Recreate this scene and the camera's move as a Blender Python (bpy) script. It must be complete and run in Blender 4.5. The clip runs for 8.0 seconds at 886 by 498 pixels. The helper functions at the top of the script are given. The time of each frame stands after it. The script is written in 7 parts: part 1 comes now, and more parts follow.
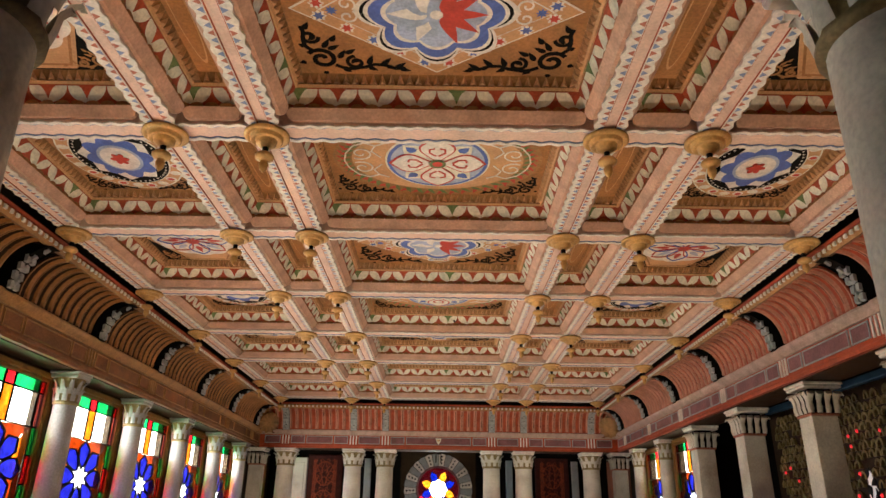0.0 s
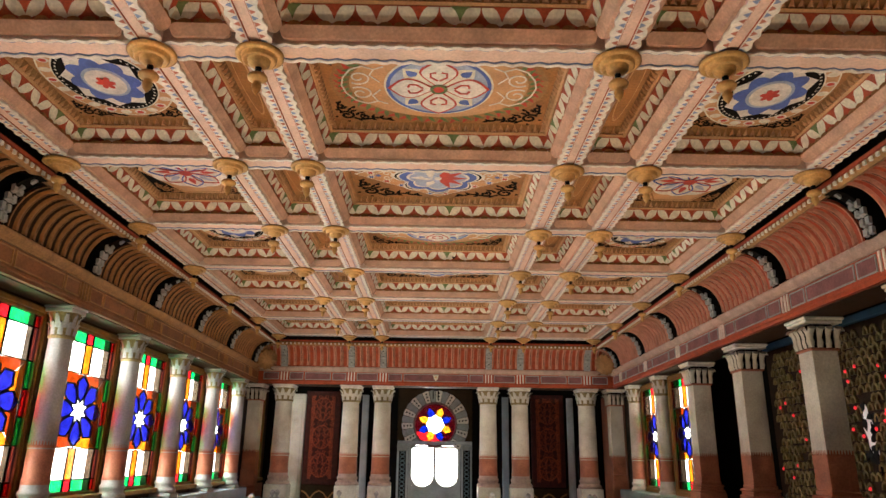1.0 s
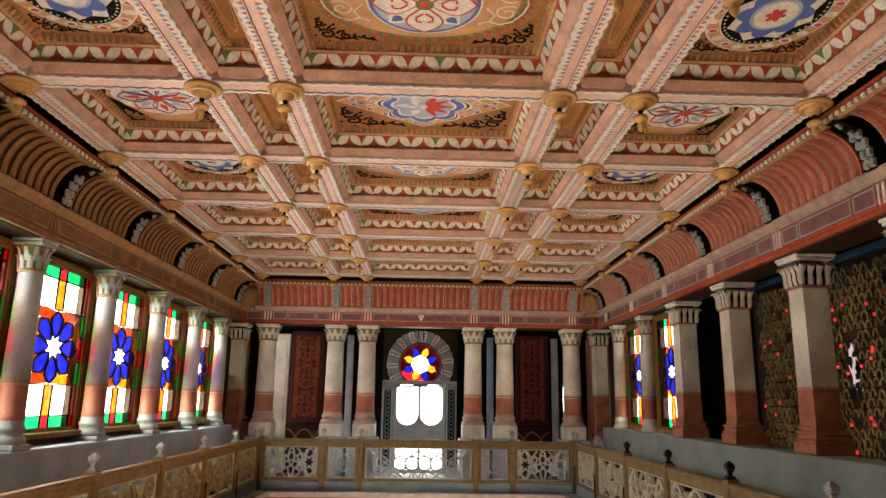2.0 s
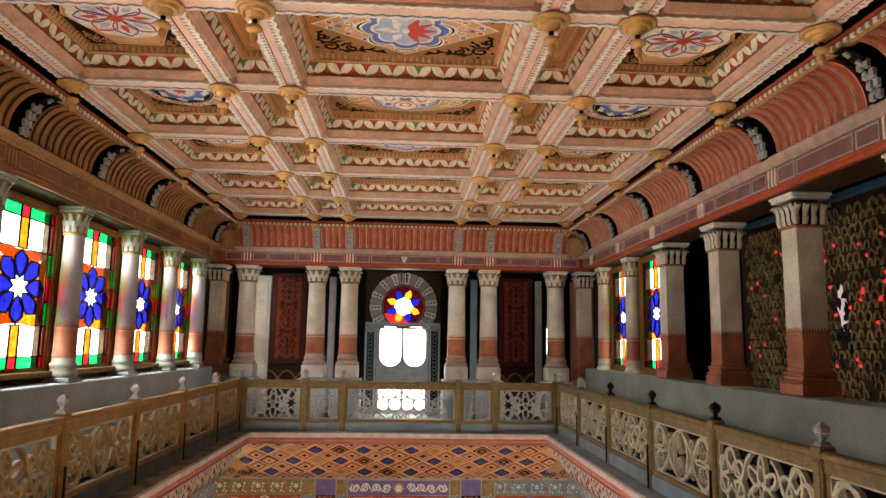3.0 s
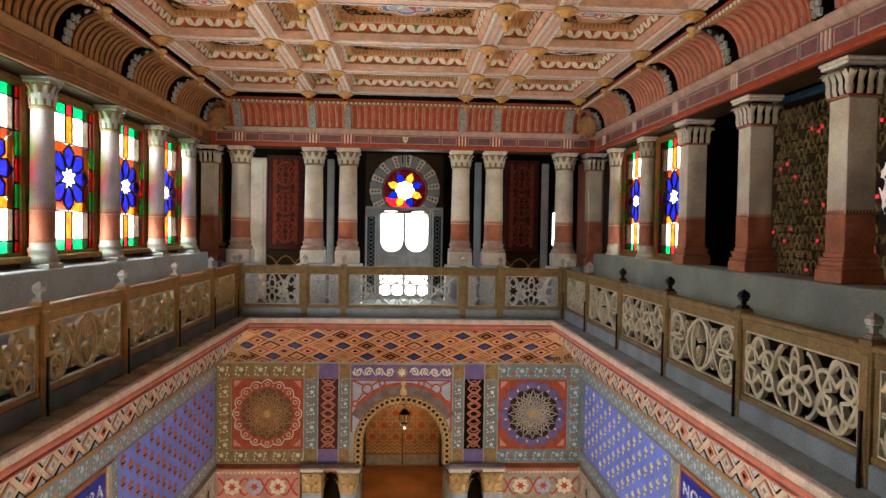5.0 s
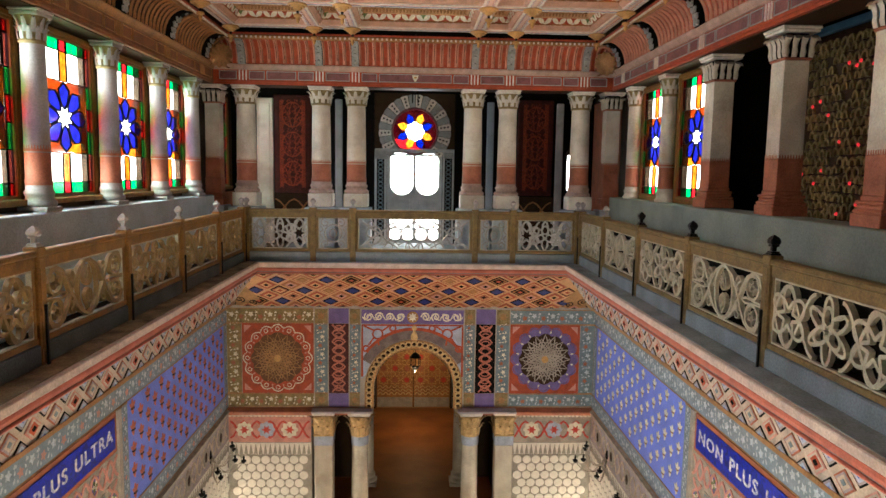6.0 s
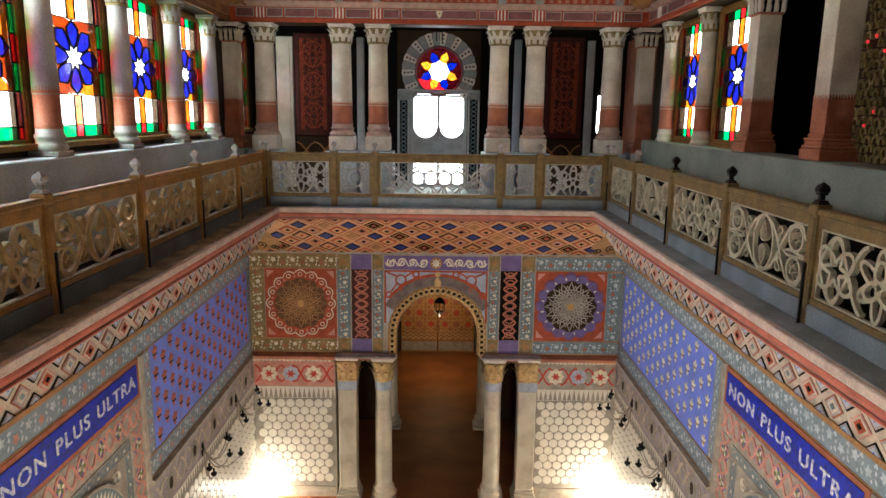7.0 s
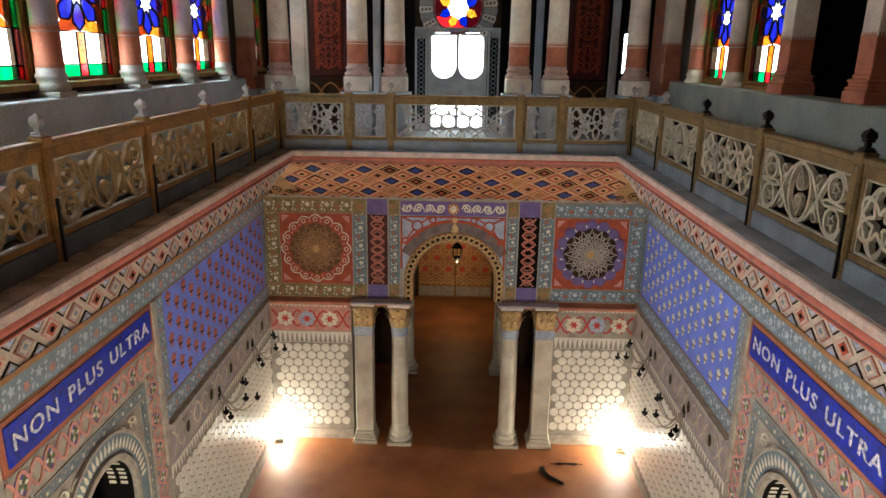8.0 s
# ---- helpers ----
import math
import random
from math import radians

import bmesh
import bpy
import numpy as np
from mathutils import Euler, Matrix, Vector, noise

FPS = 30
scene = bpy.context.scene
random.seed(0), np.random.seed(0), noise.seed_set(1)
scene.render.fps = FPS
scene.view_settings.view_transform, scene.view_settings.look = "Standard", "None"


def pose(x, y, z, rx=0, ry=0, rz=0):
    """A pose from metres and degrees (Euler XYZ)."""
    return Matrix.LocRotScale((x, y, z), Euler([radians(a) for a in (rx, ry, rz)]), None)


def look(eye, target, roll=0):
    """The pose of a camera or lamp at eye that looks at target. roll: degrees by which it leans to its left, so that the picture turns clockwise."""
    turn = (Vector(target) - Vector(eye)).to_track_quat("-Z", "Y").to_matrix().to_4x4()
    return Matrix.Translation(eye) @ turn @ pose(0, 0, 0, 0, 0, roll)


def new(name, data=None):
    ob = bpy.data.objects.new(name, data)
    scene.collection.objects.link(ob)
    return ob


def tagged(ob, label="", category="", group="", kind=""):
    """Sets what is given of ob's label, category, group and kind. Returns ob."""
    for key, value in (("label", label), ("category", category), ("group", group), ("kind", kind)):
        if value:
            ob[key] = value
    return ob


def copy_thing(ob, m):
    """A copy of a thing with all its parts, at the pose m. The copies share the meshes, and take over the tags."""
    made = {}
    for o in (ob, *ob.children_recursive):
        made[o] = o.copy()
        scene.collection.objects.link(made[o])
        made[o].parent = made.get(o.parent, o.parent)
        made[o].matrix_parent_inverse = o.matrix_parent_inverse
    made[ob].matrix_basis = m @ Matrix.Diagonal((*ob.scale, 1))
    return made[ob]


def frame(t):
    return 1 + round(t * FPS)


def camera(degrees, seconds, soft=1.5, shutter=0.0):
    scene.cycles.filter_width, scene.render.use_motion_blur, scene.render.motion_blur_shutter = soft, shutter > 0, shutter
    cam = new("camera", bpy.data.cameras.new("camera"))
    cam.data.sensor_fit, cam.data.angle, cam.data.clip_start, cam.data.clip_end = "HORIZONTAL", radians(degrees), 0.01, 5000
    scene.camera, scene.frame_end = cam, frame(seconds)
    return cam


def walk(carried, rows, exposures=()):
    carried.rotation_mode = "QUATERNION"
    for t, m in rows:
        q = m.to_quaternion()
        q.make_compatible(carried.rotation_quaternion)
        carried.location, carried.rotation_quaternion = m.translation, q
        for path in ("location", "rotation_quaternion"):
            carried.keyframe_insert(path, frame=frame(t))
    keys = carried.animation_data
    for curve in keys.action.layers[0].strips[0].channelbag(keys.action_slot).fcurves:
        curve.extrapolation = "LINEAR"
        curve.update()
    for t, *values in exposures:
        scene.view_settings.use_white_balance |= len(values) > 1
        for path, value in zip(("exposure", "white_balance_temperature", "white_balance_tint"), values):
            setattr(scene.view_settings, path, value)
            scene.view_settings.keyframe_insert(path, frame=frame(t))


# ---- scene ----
cam = camera(66.0, 8.0)
PATH = [
    (0, (0.057, 0.142, 1.789), (0.053, 1.995, 2.539), 0.9),
    (0.5, (0.039, 0.216, 1.775), (0.042, 2.1, 2.445), 0.9),
    (1, (0.022, 0.296, 1.758), (0.033, 2.207, 2.35), 0.9),
    (1.5, (0.018, 0.402, 1.735), (0.043, 2.335, 2.249), 0.9),
    (2, (0.031, 0.522, 1.712), (0.086, 2.473, 2.149), 0.9),
    (3.5, (0.055, 0.93, 1.699), (0.17, 2.917, 1.893), 0.9),
    (4, (0.051, 1.07, 1.697), (0.168, 3.063, 1.807), 0.9),
    (4.5, (0.029, 1.216, 1.691), (0.143, 3.213, 1.718), 0.9),
    (6, (0.02, 1.643, 1.667), (0.103, 3.629, 1.447), 0.9),
    (6.5, (0.045, 1.771, 1.672), (0.089, 3.747, 1.368), 0.9),
    (7, (0.06, 1.911, 1.674), (0.069, 3.874, 1.287), 0.8),
    (7.5, (0.072, 2.046, 1.673), (0.054, 3.99, 1.205), 0.9),
    (8, (0.083, 2.149, 1.663), (0.04, 4.072, 1.114), 0.9),
]
walk(cam, [(t, look(eye, target, roll)) for t, eye, target, roll in PATH], exposures=[(0.0, 1.37, 6400, 4), (4.5, 1.46, 6250, 3), (6.5, 1.38, 5950, 2), (8.0, 1.15, 5780, 2)])

# ---- world and light ----
world = bpy.data.worlds.new("sky")
scene.world = world
world.use_nodes = True
_wn = world.node_tree.nodes
_sky = _wn.new("ShaderNodeTexSky")
_sky.sky_type, _sky.sun_disc = "NISHITA", False
_sky.sun_elevation, _sky.sun_rotation = radians(48), radians(250)
world.node_tree.links.new(_sky.outputs[0], _wn["Background"].inputs[0])
_wn["Background"].inputs[1].default_value = 0.12


def area(name, m, sx, sy, watts, colour):
    lamp = bpy.data.lights.new(name, "AREA")
    lamp.shape, lamp.size, lamp.size_y, lamp.energy, lamp.color = "RECTANGLE", sx, sy, watts, colour
    ob = new(name, lamp)
    ob.matrix_world = m
    return ob


# ---- materials ----
def mat(name, colour, rough=0.6, metal=0.0, vary=0.25, scale=6.0, bump=0.15, fine=60.0, dirt=None, rand=0.0):
    """A painted, plastered or gilt surface: blotches at one scale, grain at a finer one, worn patches in a dirt colour."""
    m = bpy.data.materials.new(name)
    m.use_nodes = True
    n, l = m.node_tree.nodes, m.node_tree.links
    b = n["Principled BSDF"]
    b.inputs["Roughness"].default_value, b.inputs["Metallic"].default_value = rough, metal
    b.inputs["Specular IOR Level"].default_value = 0.28 if max(colour) > 0.055 else 0.08
    tc = n.new("ShaderNodeNewGeometry")
    big, small = n.new("ShaderNodeTexNoise"), n.new("ShaderNodeTexNoise")
    big.inputs["Scale"].default_value, big.inputs["Detail"].default_value = scale, 5
    small.inputs["Scale"].default_value, small.inputs["Detail"].default_value = fine, 3
    l.new(tc.outputs["Position"], big.inputs["Vector"]), l.new(tc.outputs["Position"], small.inputs["Vector"])
    ramp = n.new("ShaderNodeValToRGB")
    c = list(colour)
    d = list(dirt) if dirt else [x * (1 - vary) for x in c]
    ramp.color_ramp.elements[0].position, ramp.color_ramp.elements[1].position = 0.3, 0.62
    ramp.color_ramp.elements[0].color, ramp.color_ramp.elements[1].color = (*d, 1), (*c, 1)
    l.new(big.outputs["Fac"], ramp.inputs[0])
    mr = n.new("ShaderNodeMapRange")
    mr.inputs[1].default_value, mr.inputs[2].default_value = 0.3, 0.7
    mr.inputs[3].default_value, mr.inputs[4].default_value = 1 - vary * 0.65, 1 + vary * 0.4
    l.new(small.outputs["Fac"], mr.inputs[0])
    mix = n.new("ShaderNodeVectorMath")
    mix.operation = "SCALE"
    l.new(ramp.outputs[0], mix.inputs[0]), l.new(mr.outputs[0], mix.inputs["Scale"])
    out = mix.outputs[0]
    if rand:
        oi, hsv, mul = n.new("ShaderNodeObjectInfo"), n.new("ShaderNodeHueSaturation"), n.new("ShaderNodeMapRange")
        l.new(oi.outputs["Random"], mul.inputs[0])
        mul.inputs[3].default_value, mul.inputs[4].default_value = 1 - rand, 1 + rand
        l.new(mul.outputs[0], hsv.inputs["Value"]), l.new(out, hsv.inputs["Color"])
        out = hsv.outputs[0]
    l.new(out, b.inputs["Base Color"])
    if bump:
        bp = n.new("ShaderNodeBump")
        bp.inputs["Strength"].default_value, bp.inputs["Distance"].default_value = bump, 0.01
        l.new(small.outputs["Fac"], bp.inputs["Height"]), l.new(bp.outputs[0], b.inputs["Normal"])
    rr = n.new("ShaderNodeMapRange")
    rr.inputs[3].default_value, rr.inputs[4].default_value = max(0.05, rough - 0.12), min(1, rough + 0.12)
    l.new(big.outputs["Fac"], rr.inputs[0]), l.new(rr.outputs[0], b.inputs["Roughness"])
    return m


def glass(name, colour, gloss=0.06):
    """Stained glass: light passes through tinted, with slight streaks, and a little is mirrored."""
    m = bpy.data.materials.new(name)
    m.use_nodes = True
    n, l = m.node_tree.nodes, m.node_tree.links
    n.remove(n["Principled BSDF"])
    t, g, mx = n.new("ShaderNodeBsdfTransparent"), n.new("ShaderNodeBsdfGlossy"), n.new("ShaderNodeMixShader")
    geo, noi, ramp = n.new("ShaderNodeNewGeometry"), n.new("ShaderNodeTexNoise"), n.new("ShaderNodeValToRGB")
    noi.inputs["Scale"].default_value = 14
    l.new(geo.outputs["Position"], noi.inputs["Vector"]), l.new(noi.outputs["Fac"], ramp.inputs[0])
    ramp.color_ramp.elements[0].position, ramp.color_ramp.elements[1].position = 0.3, 0.7
    ramp.color_ramp.elements[0].color, ramp.color_ramp.elements[1].color = (*[x * 0.6 for x in colour], 1), (*colour, 1)
    l.new(ramp.outputs[0], t.inputs[0])
    g.inputs["Roughness"].default_value = 0.08
    mx.inputs[0].default_value = gloss
    l.new(t.outputs[0], mx.inputs[1]), l.new(g.outputs[0], mx.inputs[2])
    l.new(mx.outputs[0], n["Material Output"].inputs[0])
    return m


PINK = mat("pink_beam_paint", (0.74, 0.52, 0.41), 0.6, vary=0.22, scale=5)
ROSE = mat("rose_bar_paint", (0.58, 0.34, 0.23), 0.6, vary=0.3, scale=7)
CREAM = mat("cream_trim_paint", (0.80, 0.74, 0.65), 0.6, vary=0.25, scale=12)
PETAL = mat("ivory_petal_paint", (0.80, 0.75, 0.60), 0.6, vary=0.25, scale=14)
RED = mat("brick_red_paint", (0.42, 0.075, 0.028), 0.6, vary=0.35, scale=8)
BRIGHT_RED = mat("scarlet_paint", (0.55, 0.06, 0.04), 0.55, vary=0.25, scale=10)
MAROON = mat("maroon_panel_paint", (0.24, 0.10, 0.10), 0.6, vary=0.4, scale=5)
BLUE = mat("cobalt_paint", (0.10, 0.16, 0.50), 0.55, vary=0.3, scale=9)
PALE_BLUE = mat("pale_blue_paint", (0.42, 0.48, 0.62), 0.6, vary=0.3, scale=9)
GREEN = mat("olive_green_paint", (0.16, 0.22, 0.08), 0.6, vary=0.3, scale=9)
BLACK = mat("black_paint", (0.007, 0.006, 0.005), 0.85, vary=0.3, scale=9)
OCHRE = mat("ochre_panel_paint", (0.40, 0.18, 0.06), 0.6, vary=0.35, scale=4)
TAN = mat("tan_panel_paint", (0.62, 0.34, 0.16), 0.6, vary=0.25, scale=6)
GOLD = mat("worn_gilding", (0.64, 0.37, 0.13), 0.46, metal=0.4, vary=0.3, scale=12)
GOLD_BROWN = mat("gilt_brown_moulding", (0.40, 0.21, 0.08), 0.5, metal=0.25, vary=0.35, scale=8)
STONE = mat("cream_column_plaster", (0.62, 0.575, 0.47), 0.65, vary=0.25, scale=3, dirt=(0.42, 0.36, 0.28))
# Cream column plaster darkened for backlit columns; the finials are grey in themselves.
STONE_GREY = mat("grey_finial_and_shaded_column", (0.37, 0.345, 0.325), 0.65, vary=0.25, scale=3, dirt=(0.26, 0.235, 0.22))
STONE_RED = mat("terracotta_column_paint", (0.40, 0.14, 0.075), 0.65, vary=0.35, scale=5)
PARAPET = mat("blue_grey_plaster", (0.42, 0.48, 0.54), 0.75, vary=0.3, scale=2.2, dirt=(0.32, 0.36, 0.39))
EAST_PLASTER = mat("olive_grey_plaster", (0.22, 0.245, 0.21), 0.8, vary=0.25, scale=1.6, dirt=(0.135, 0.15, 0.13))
DUST = mat("dusty_stone_ledge", (0.25, 0.275, 0.29), 0.8, vary=0.4, scale=3.5, dirt=(0.155, 0.165, 0.165))
WOOD = mat("brown_rail_wood", (0.225, 0.108, 0.020), 0.62, vary=0.4, scale=9)
WOOD_OLIVE = mat("olive_brown_rail_wood", (0.175, 0.115, 0.042), 0.62, vary=0.4, scale=9)
WOOD_DARK = mat("dark_rail_wood", (0.048, 0.026, 0.014), 0.55, vary=0.4, scale=9)
IVORY = mat("ivory_fretwork", (0.42, 0.38, 0.28), 0.55, vary=0.3, scale=10)
IRON = mat("black_iron", (0.015, 0.014, 0.013), 0.45, metal=0.6, vary=0.3)
GREY_BLUE = mat("grey_blue_band_paint", (0.19, 0.25, 0.28), 0.6, vary=0.3, scale=6)
LILAC = mat("lilac_paint", (0.18, 0.13, 0.34), 0.6, vary=0.3, scale=6)
WALL_BLUE = mat("lavender_blue_wall_paint", (0.18, 0.25, 0.80), 0.65, vary=0.22, scale=2.5)
SIGN_BLUE = mat("ultramarine_tile", (0.012, 0.03, 0.50), 0.4, vary=0.6, scale=22, dirt=(0.004, 0.01, 0.16))
SALMON = mat("salmon_strapwork", (0.62, 0.30, 0.24), 0.6, vary=0.3, scale=8)
SANDWALL = mat("grey_sand_stucco", (0.42, 0.37, 0.31), 0.7, vary=0.35, scale=7)
WHITE_TILE = mat("white_relief_tile", (0.74, 0.70, 0.62), 0.35, vary=0.15, scale=8)
GROUT = mat("grey_tile_ground", (0.34, 0.31, 0.26), 0.6, vary=0.3, scale=8)
FLOOR = mat("terracotta_floor", (0.42, 0.17, 0.06), 0.55, vary=0.35, scale=1.4, dirt=(0.25, 0.09, 0.035))
# Near-black colour stands in for the shade of unlit rooms.
DARKROOM = mat("plaster_shaded_black", (0.007, 0.006, 0.005), 0.8, vary=0.3, scale=3)
# Base brown lowered so walls out of the light stay dim.
BROWNWALL = mat("dark_brown_plaster", (0.052, 0.031, 0.017), 0.7, vary=0.4, scale=3)
BEIGE = mat("beige_apron_stucco", (0.56, 0.47, 0.37), 0.7, vary=0.3, scale=9)
EDGE_RED = mat("faded_red_edge_paint", (0.50, 0.15, 0.10), 0.65, vary=0.3, scale=6)
FRIEZE = mat("faded_lilac_frieze_paint", (0.40, 0.35, 0.36), 0.65, vary=0.35, scale=5)
PALE_GILT = mat("pale_gilt_stone", (0.66, 0.45, 0.20), 0.55, metal=0.15, vary=0.4, scale=14)
LETTER = mat("worn_white_letter_paint", (0.80, 0.79, 0.78), 0.6, vary=0.5, scale=26, dirt=(0.20, 0.24, 0.50))
WALKWAY = mat("shaded_walkway_floor", (0.018, 0.014, 0.011), 0.7, vary=0.5, scale=5)
SCREEN = mat("dark_olive_stucco", (0.27, 0.185, 0.065), 0.6, vary=0.6, scale=4)
# Dusty blotches, plus the window side's shade as an overall darker brown.
DUST_SHADED = mat("shaded_dusty_ledge", (0.26, 0.20, 0.13), 0.8, vary=0.5, scale=4.5, dirt=(0.055, 0.036, 0.018))
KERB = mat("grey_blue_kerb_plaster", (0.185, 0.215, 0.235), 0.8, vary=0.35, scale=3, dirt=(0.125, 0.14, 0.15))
# Shaded copy of the kerb plaster for the window side.
KERB_SHADED = mat("shaded_kerb_plaster", (0.085, 0.092, 0.085), 0.8, vary=0.5, scale=3)
EDGE_CREAM = mat("pinkish_cream_edge_paint", (0.58, 0.46, 0.39), 0.65, vary=0.3, scale=8)
# Dark brown for the west cove, its backlit shade put into the colour.
COVE_SHADED = mat("shaded_cove_paint", (0.034, 0.018, 0.007), 0.6, vary=0.5, scale=3)
SILVER = mat("grey_carved_bracket", (0.36, 0.37, 0.36), 0.55, vary=0.25, scale=14)
OLIVE = mat("olive_relief_stucco", (0.30, 0.22, 0.09), 0.6, vary=0.5, scale=9)
CARPET = mat("dark_red_carved_panel", (0.085, 0.018, 0.014), 0.7, vary=0.5, scale=16)
SKYBLUE = mat("bright_blue_paint", (0.10, 0.26, 0.48), 0.6, vary=0.2)
# Brown copy of the ivory fretwork; the backlit shade is in its colour.
SHADED_FRET = mat("shaded_brown_fretwork", (0.26, 0.165, 0.06), 0.5, metal=0.1, vary=0.35, scale=10)
# Ivory greyed so the end railing carries cool daylight in its colour.
GREY_FRET = mat("daylit_grey_ivory_fretwork", (0.36, 0.35, 0.33), 0.55, vary=0.3, scale=10)
# Red browned to paint in the west entablature's shade; also the shell scrolls.
BROWN_RED = mat("brown_and_shaded_red_paint", (0.24, 0.10, 0.04), 0.6, vary=0.35, scale=6)
DUSTY_BLUE = mat("dusty_blue_paint", (0.24, 0.31, 0.50), 0.6, vary=0.3, scale=12)
DUSTY_RED = mat("dusty_red_paint", (0.50, 0.17, 0.11), 0.6, vary=0.3, scale=12)
CLAY = mat("clay_pink_cove_paint", (0.56, 0.25, 0.16), 0.6, vary=0.3, scale=7)
BROWN_GROUND = mat("brown_rosette_ground", (0.15, 0.065, 0.022), 0.6, vary=0.4, scale=9)
PINK_BEIGE = mat("pinkish_beige_moulding", (0.47, 0.32, 0.25), 0.65, vary=0.3, scale=9)
MAUVE = mat("mauve_grey_arch_paint", (0.20, 0.155, 0.15), 0.65, vary=0.4, scale=7)
DOORGREY = mat("grey_painted_door", (0.50, 0.52, 0.52), 0.5, vary=0.25, scale=5)
GLASS_WHITE, GLASS_RED = glass("clear_glass", (0.95, 0.95, 0.92)), glass("red_glass", (0.56, 0.06, 0.08))
GLASS_GREEN, GLASS_BLUE = glass("green_glass", (0.09, 0.46, 0.20)), glass("blue_glass", (0.065, 0.07, 0.36))
GLASS_ORANGE, GLASS_AMBER = glass("orange_glass", (0.62, 0.27, 0.05)), glass("amber_brown_glass", (0.36, 0.11, 0.03))
GLASS_ROSE = glass("rose_glass", (0.45, 0.22, 0.26))


def glow(name, colour, strength):
    """A bright plain outdoors behind a window, a lit lamp, or glow put on studs and an opening."""
    m = bpy.data.materials.new(name)
    m.use_nodes = True
    b = m.node_tree.nodes["Principled BSDF"]
    b.inputs["Base Color"].default_value = (*colour, 1)
    b.inputs["Emission Color"].default_value = (*colour, 1)
    b.inputs["Emission Strength"].default_value = strength
    return m


OUTSIDE = glow("bright_overcast_outdoors", (1.0, 0.99, 0.96), 5.0)
LAMP_LIT = glow("lit_lamp_glass", (1.0, 0.86, 0.62), 30.0)


# ---- mesh builder ----
class Shape:
    """Collects vertices and faces, each face with a material slot and shading."""

    def __init__(self):
        self.v, self.f, self.m, self.s = [], [], [], []

    def add(self, verts, faces, m=0, smooth=False):
        k = len(self.v)
        self.v += [tuple(p) for p in verts]
        self.f += [tuple(i + k for i in f) for f in faces]
        self.m += [m] * len(faces)
        self.s += [smooth] * len(faces)
        return self

    def box(self, x0, x1, y0, y1, z0, z1, m=0, c=0.0):
        """A box with edges chamfered by c."""
        if c <= 0:
            vs = [(x, y, z) for x in (x0, x1) for y in (y0, y1) for z in (z0, z1)]
            return self.add(vs, [(0, 1, 3, 2), (4, 6, 7, 5), (0, 4, 5, 1), (2, 3, 7, 6), (0, 2, 6, 4), (1, 5, 7, 3)], m)
        c = min(c, abs(x1 - x0) / 2.1, abs(y1 - y0) / 2.1, abs(z1 - z0) / 2.1)
        b = bmesh.new()
        bmesh.ops.create_cube(b, size=1)
        for w in b.verts:
            w.co = Vector((x0 if w.co.x < 0 else x1, y0 if w.co.y < 0 else y1, z0 if w.co.z < 0 else z1))
        bmesh.ops.bevel(b, geom=b.edges[:], offset=c, segments=1, affect="EDGES")
        b.verts.ensure_lookup_table()
        self.add([w.co[:] for w in b.verts], [[w.index for w in f.verts] for f in b.faces], m)
        b.free()
        return self

    def lathe(self, profile, n=20, at=(0, 0, 0), m=0, smooth=True, flute=0.0, lobes=0):
        k, vs, fs = len(profile), [], []
        for i in range(n):
            a = 2 * math.pi * i / n
            for r, z in profile:
                q = r * (1 + (flute * math.cos(lobes * a) if lobes else 0))
                vs.append((at[0] + q * math.cos(a), at[1] + q * math.sin(a), at[2] + z))
        for i in range(n):
            for j in range(k - 1):
                a, b = i * k + j, ((i + 1) % n) * k + j
                fs.append((a, b, b + 1, a + 1))
        return self.add(vs, fs, m, smooth)

    def prism(self, poly, w0, w1, to, m=0):
        """A flat outline extruded from depth w0 to w1; to(u, v, w) gives the place."""
        n = len(poly)
        vs = [to(u, v, w0) for u, v in poly] + [to(u, v, w1) for u, v in poly]
        fs = [tuple(range(n - 1, -1, -1)), tuple(range(n, 2 * n))]
        fs += [(i, (i + 1) % n, n + (i + 1) % n, n + i) for i in range(n)]
        return self.add(vs, fs, m)

    def flat(self, poly, w, to, m=0):
        return self.add([to(u, v, w) for u, v in poly], [tuple(range(len(poly)))], m)

    def band(self, pts, width, w0, w1, to, m=0, closed=False):
        """A strap of the given width that follows points in a plane, from depth w0 to w1."""
        n, vs, fs = len(pts), [], []
        for i, (u, v) in enumerate(pts):
            a = pts[(i - 1) % n] if closed or i else pts[0]
            b = pts[(i + 1) % n] if closed or i < n - 1 else pts[-1]
            du, dv = b[0] - a[0], b[1] - a[1]
            q = math.hypot(du, dv) or 1
            nu, nv = -dv / q * width / 2, du / q * width / 2
            vs += [to(u + nu, v + nv, w0), to(u - nu, v - nv, w0), to(u - nu, v - nv, w1), to(u + nu, v + nv, w1)]
        for i in range(n if closed else n - 1):
            a, b = 4 * i, 4 * ((i + 1) % n)
            fs += [(a + j, b + j, b + (j + 1) % 4, a + (j + 1) % 4) for j in range(4)]
        if not closed:
            fs += [(0, 1, 2, 3), (4 * n - 1, 4 * n - 2, 4 * n - 3, 4 * n - 4)]
        return self.add(vs, fs, m)

    def sweep(self, pts, r, n=8, m=0, taper=None):
        """A round bar along points in space."""
        vs, fs, k = [], [], len(pts)
        for i, p in enumerate(pts):
            d = (Vector(pts[min(i + 1, k - 1)]) - Vector(pts[max(i - 1, 0)])).normalized()
            s = d.cross(Vector((0.31, 0.17, 0.93))).normalized()
            t = d.cross(s)
            q = r if not taper else r + (taper - r) * i / (k - 1)
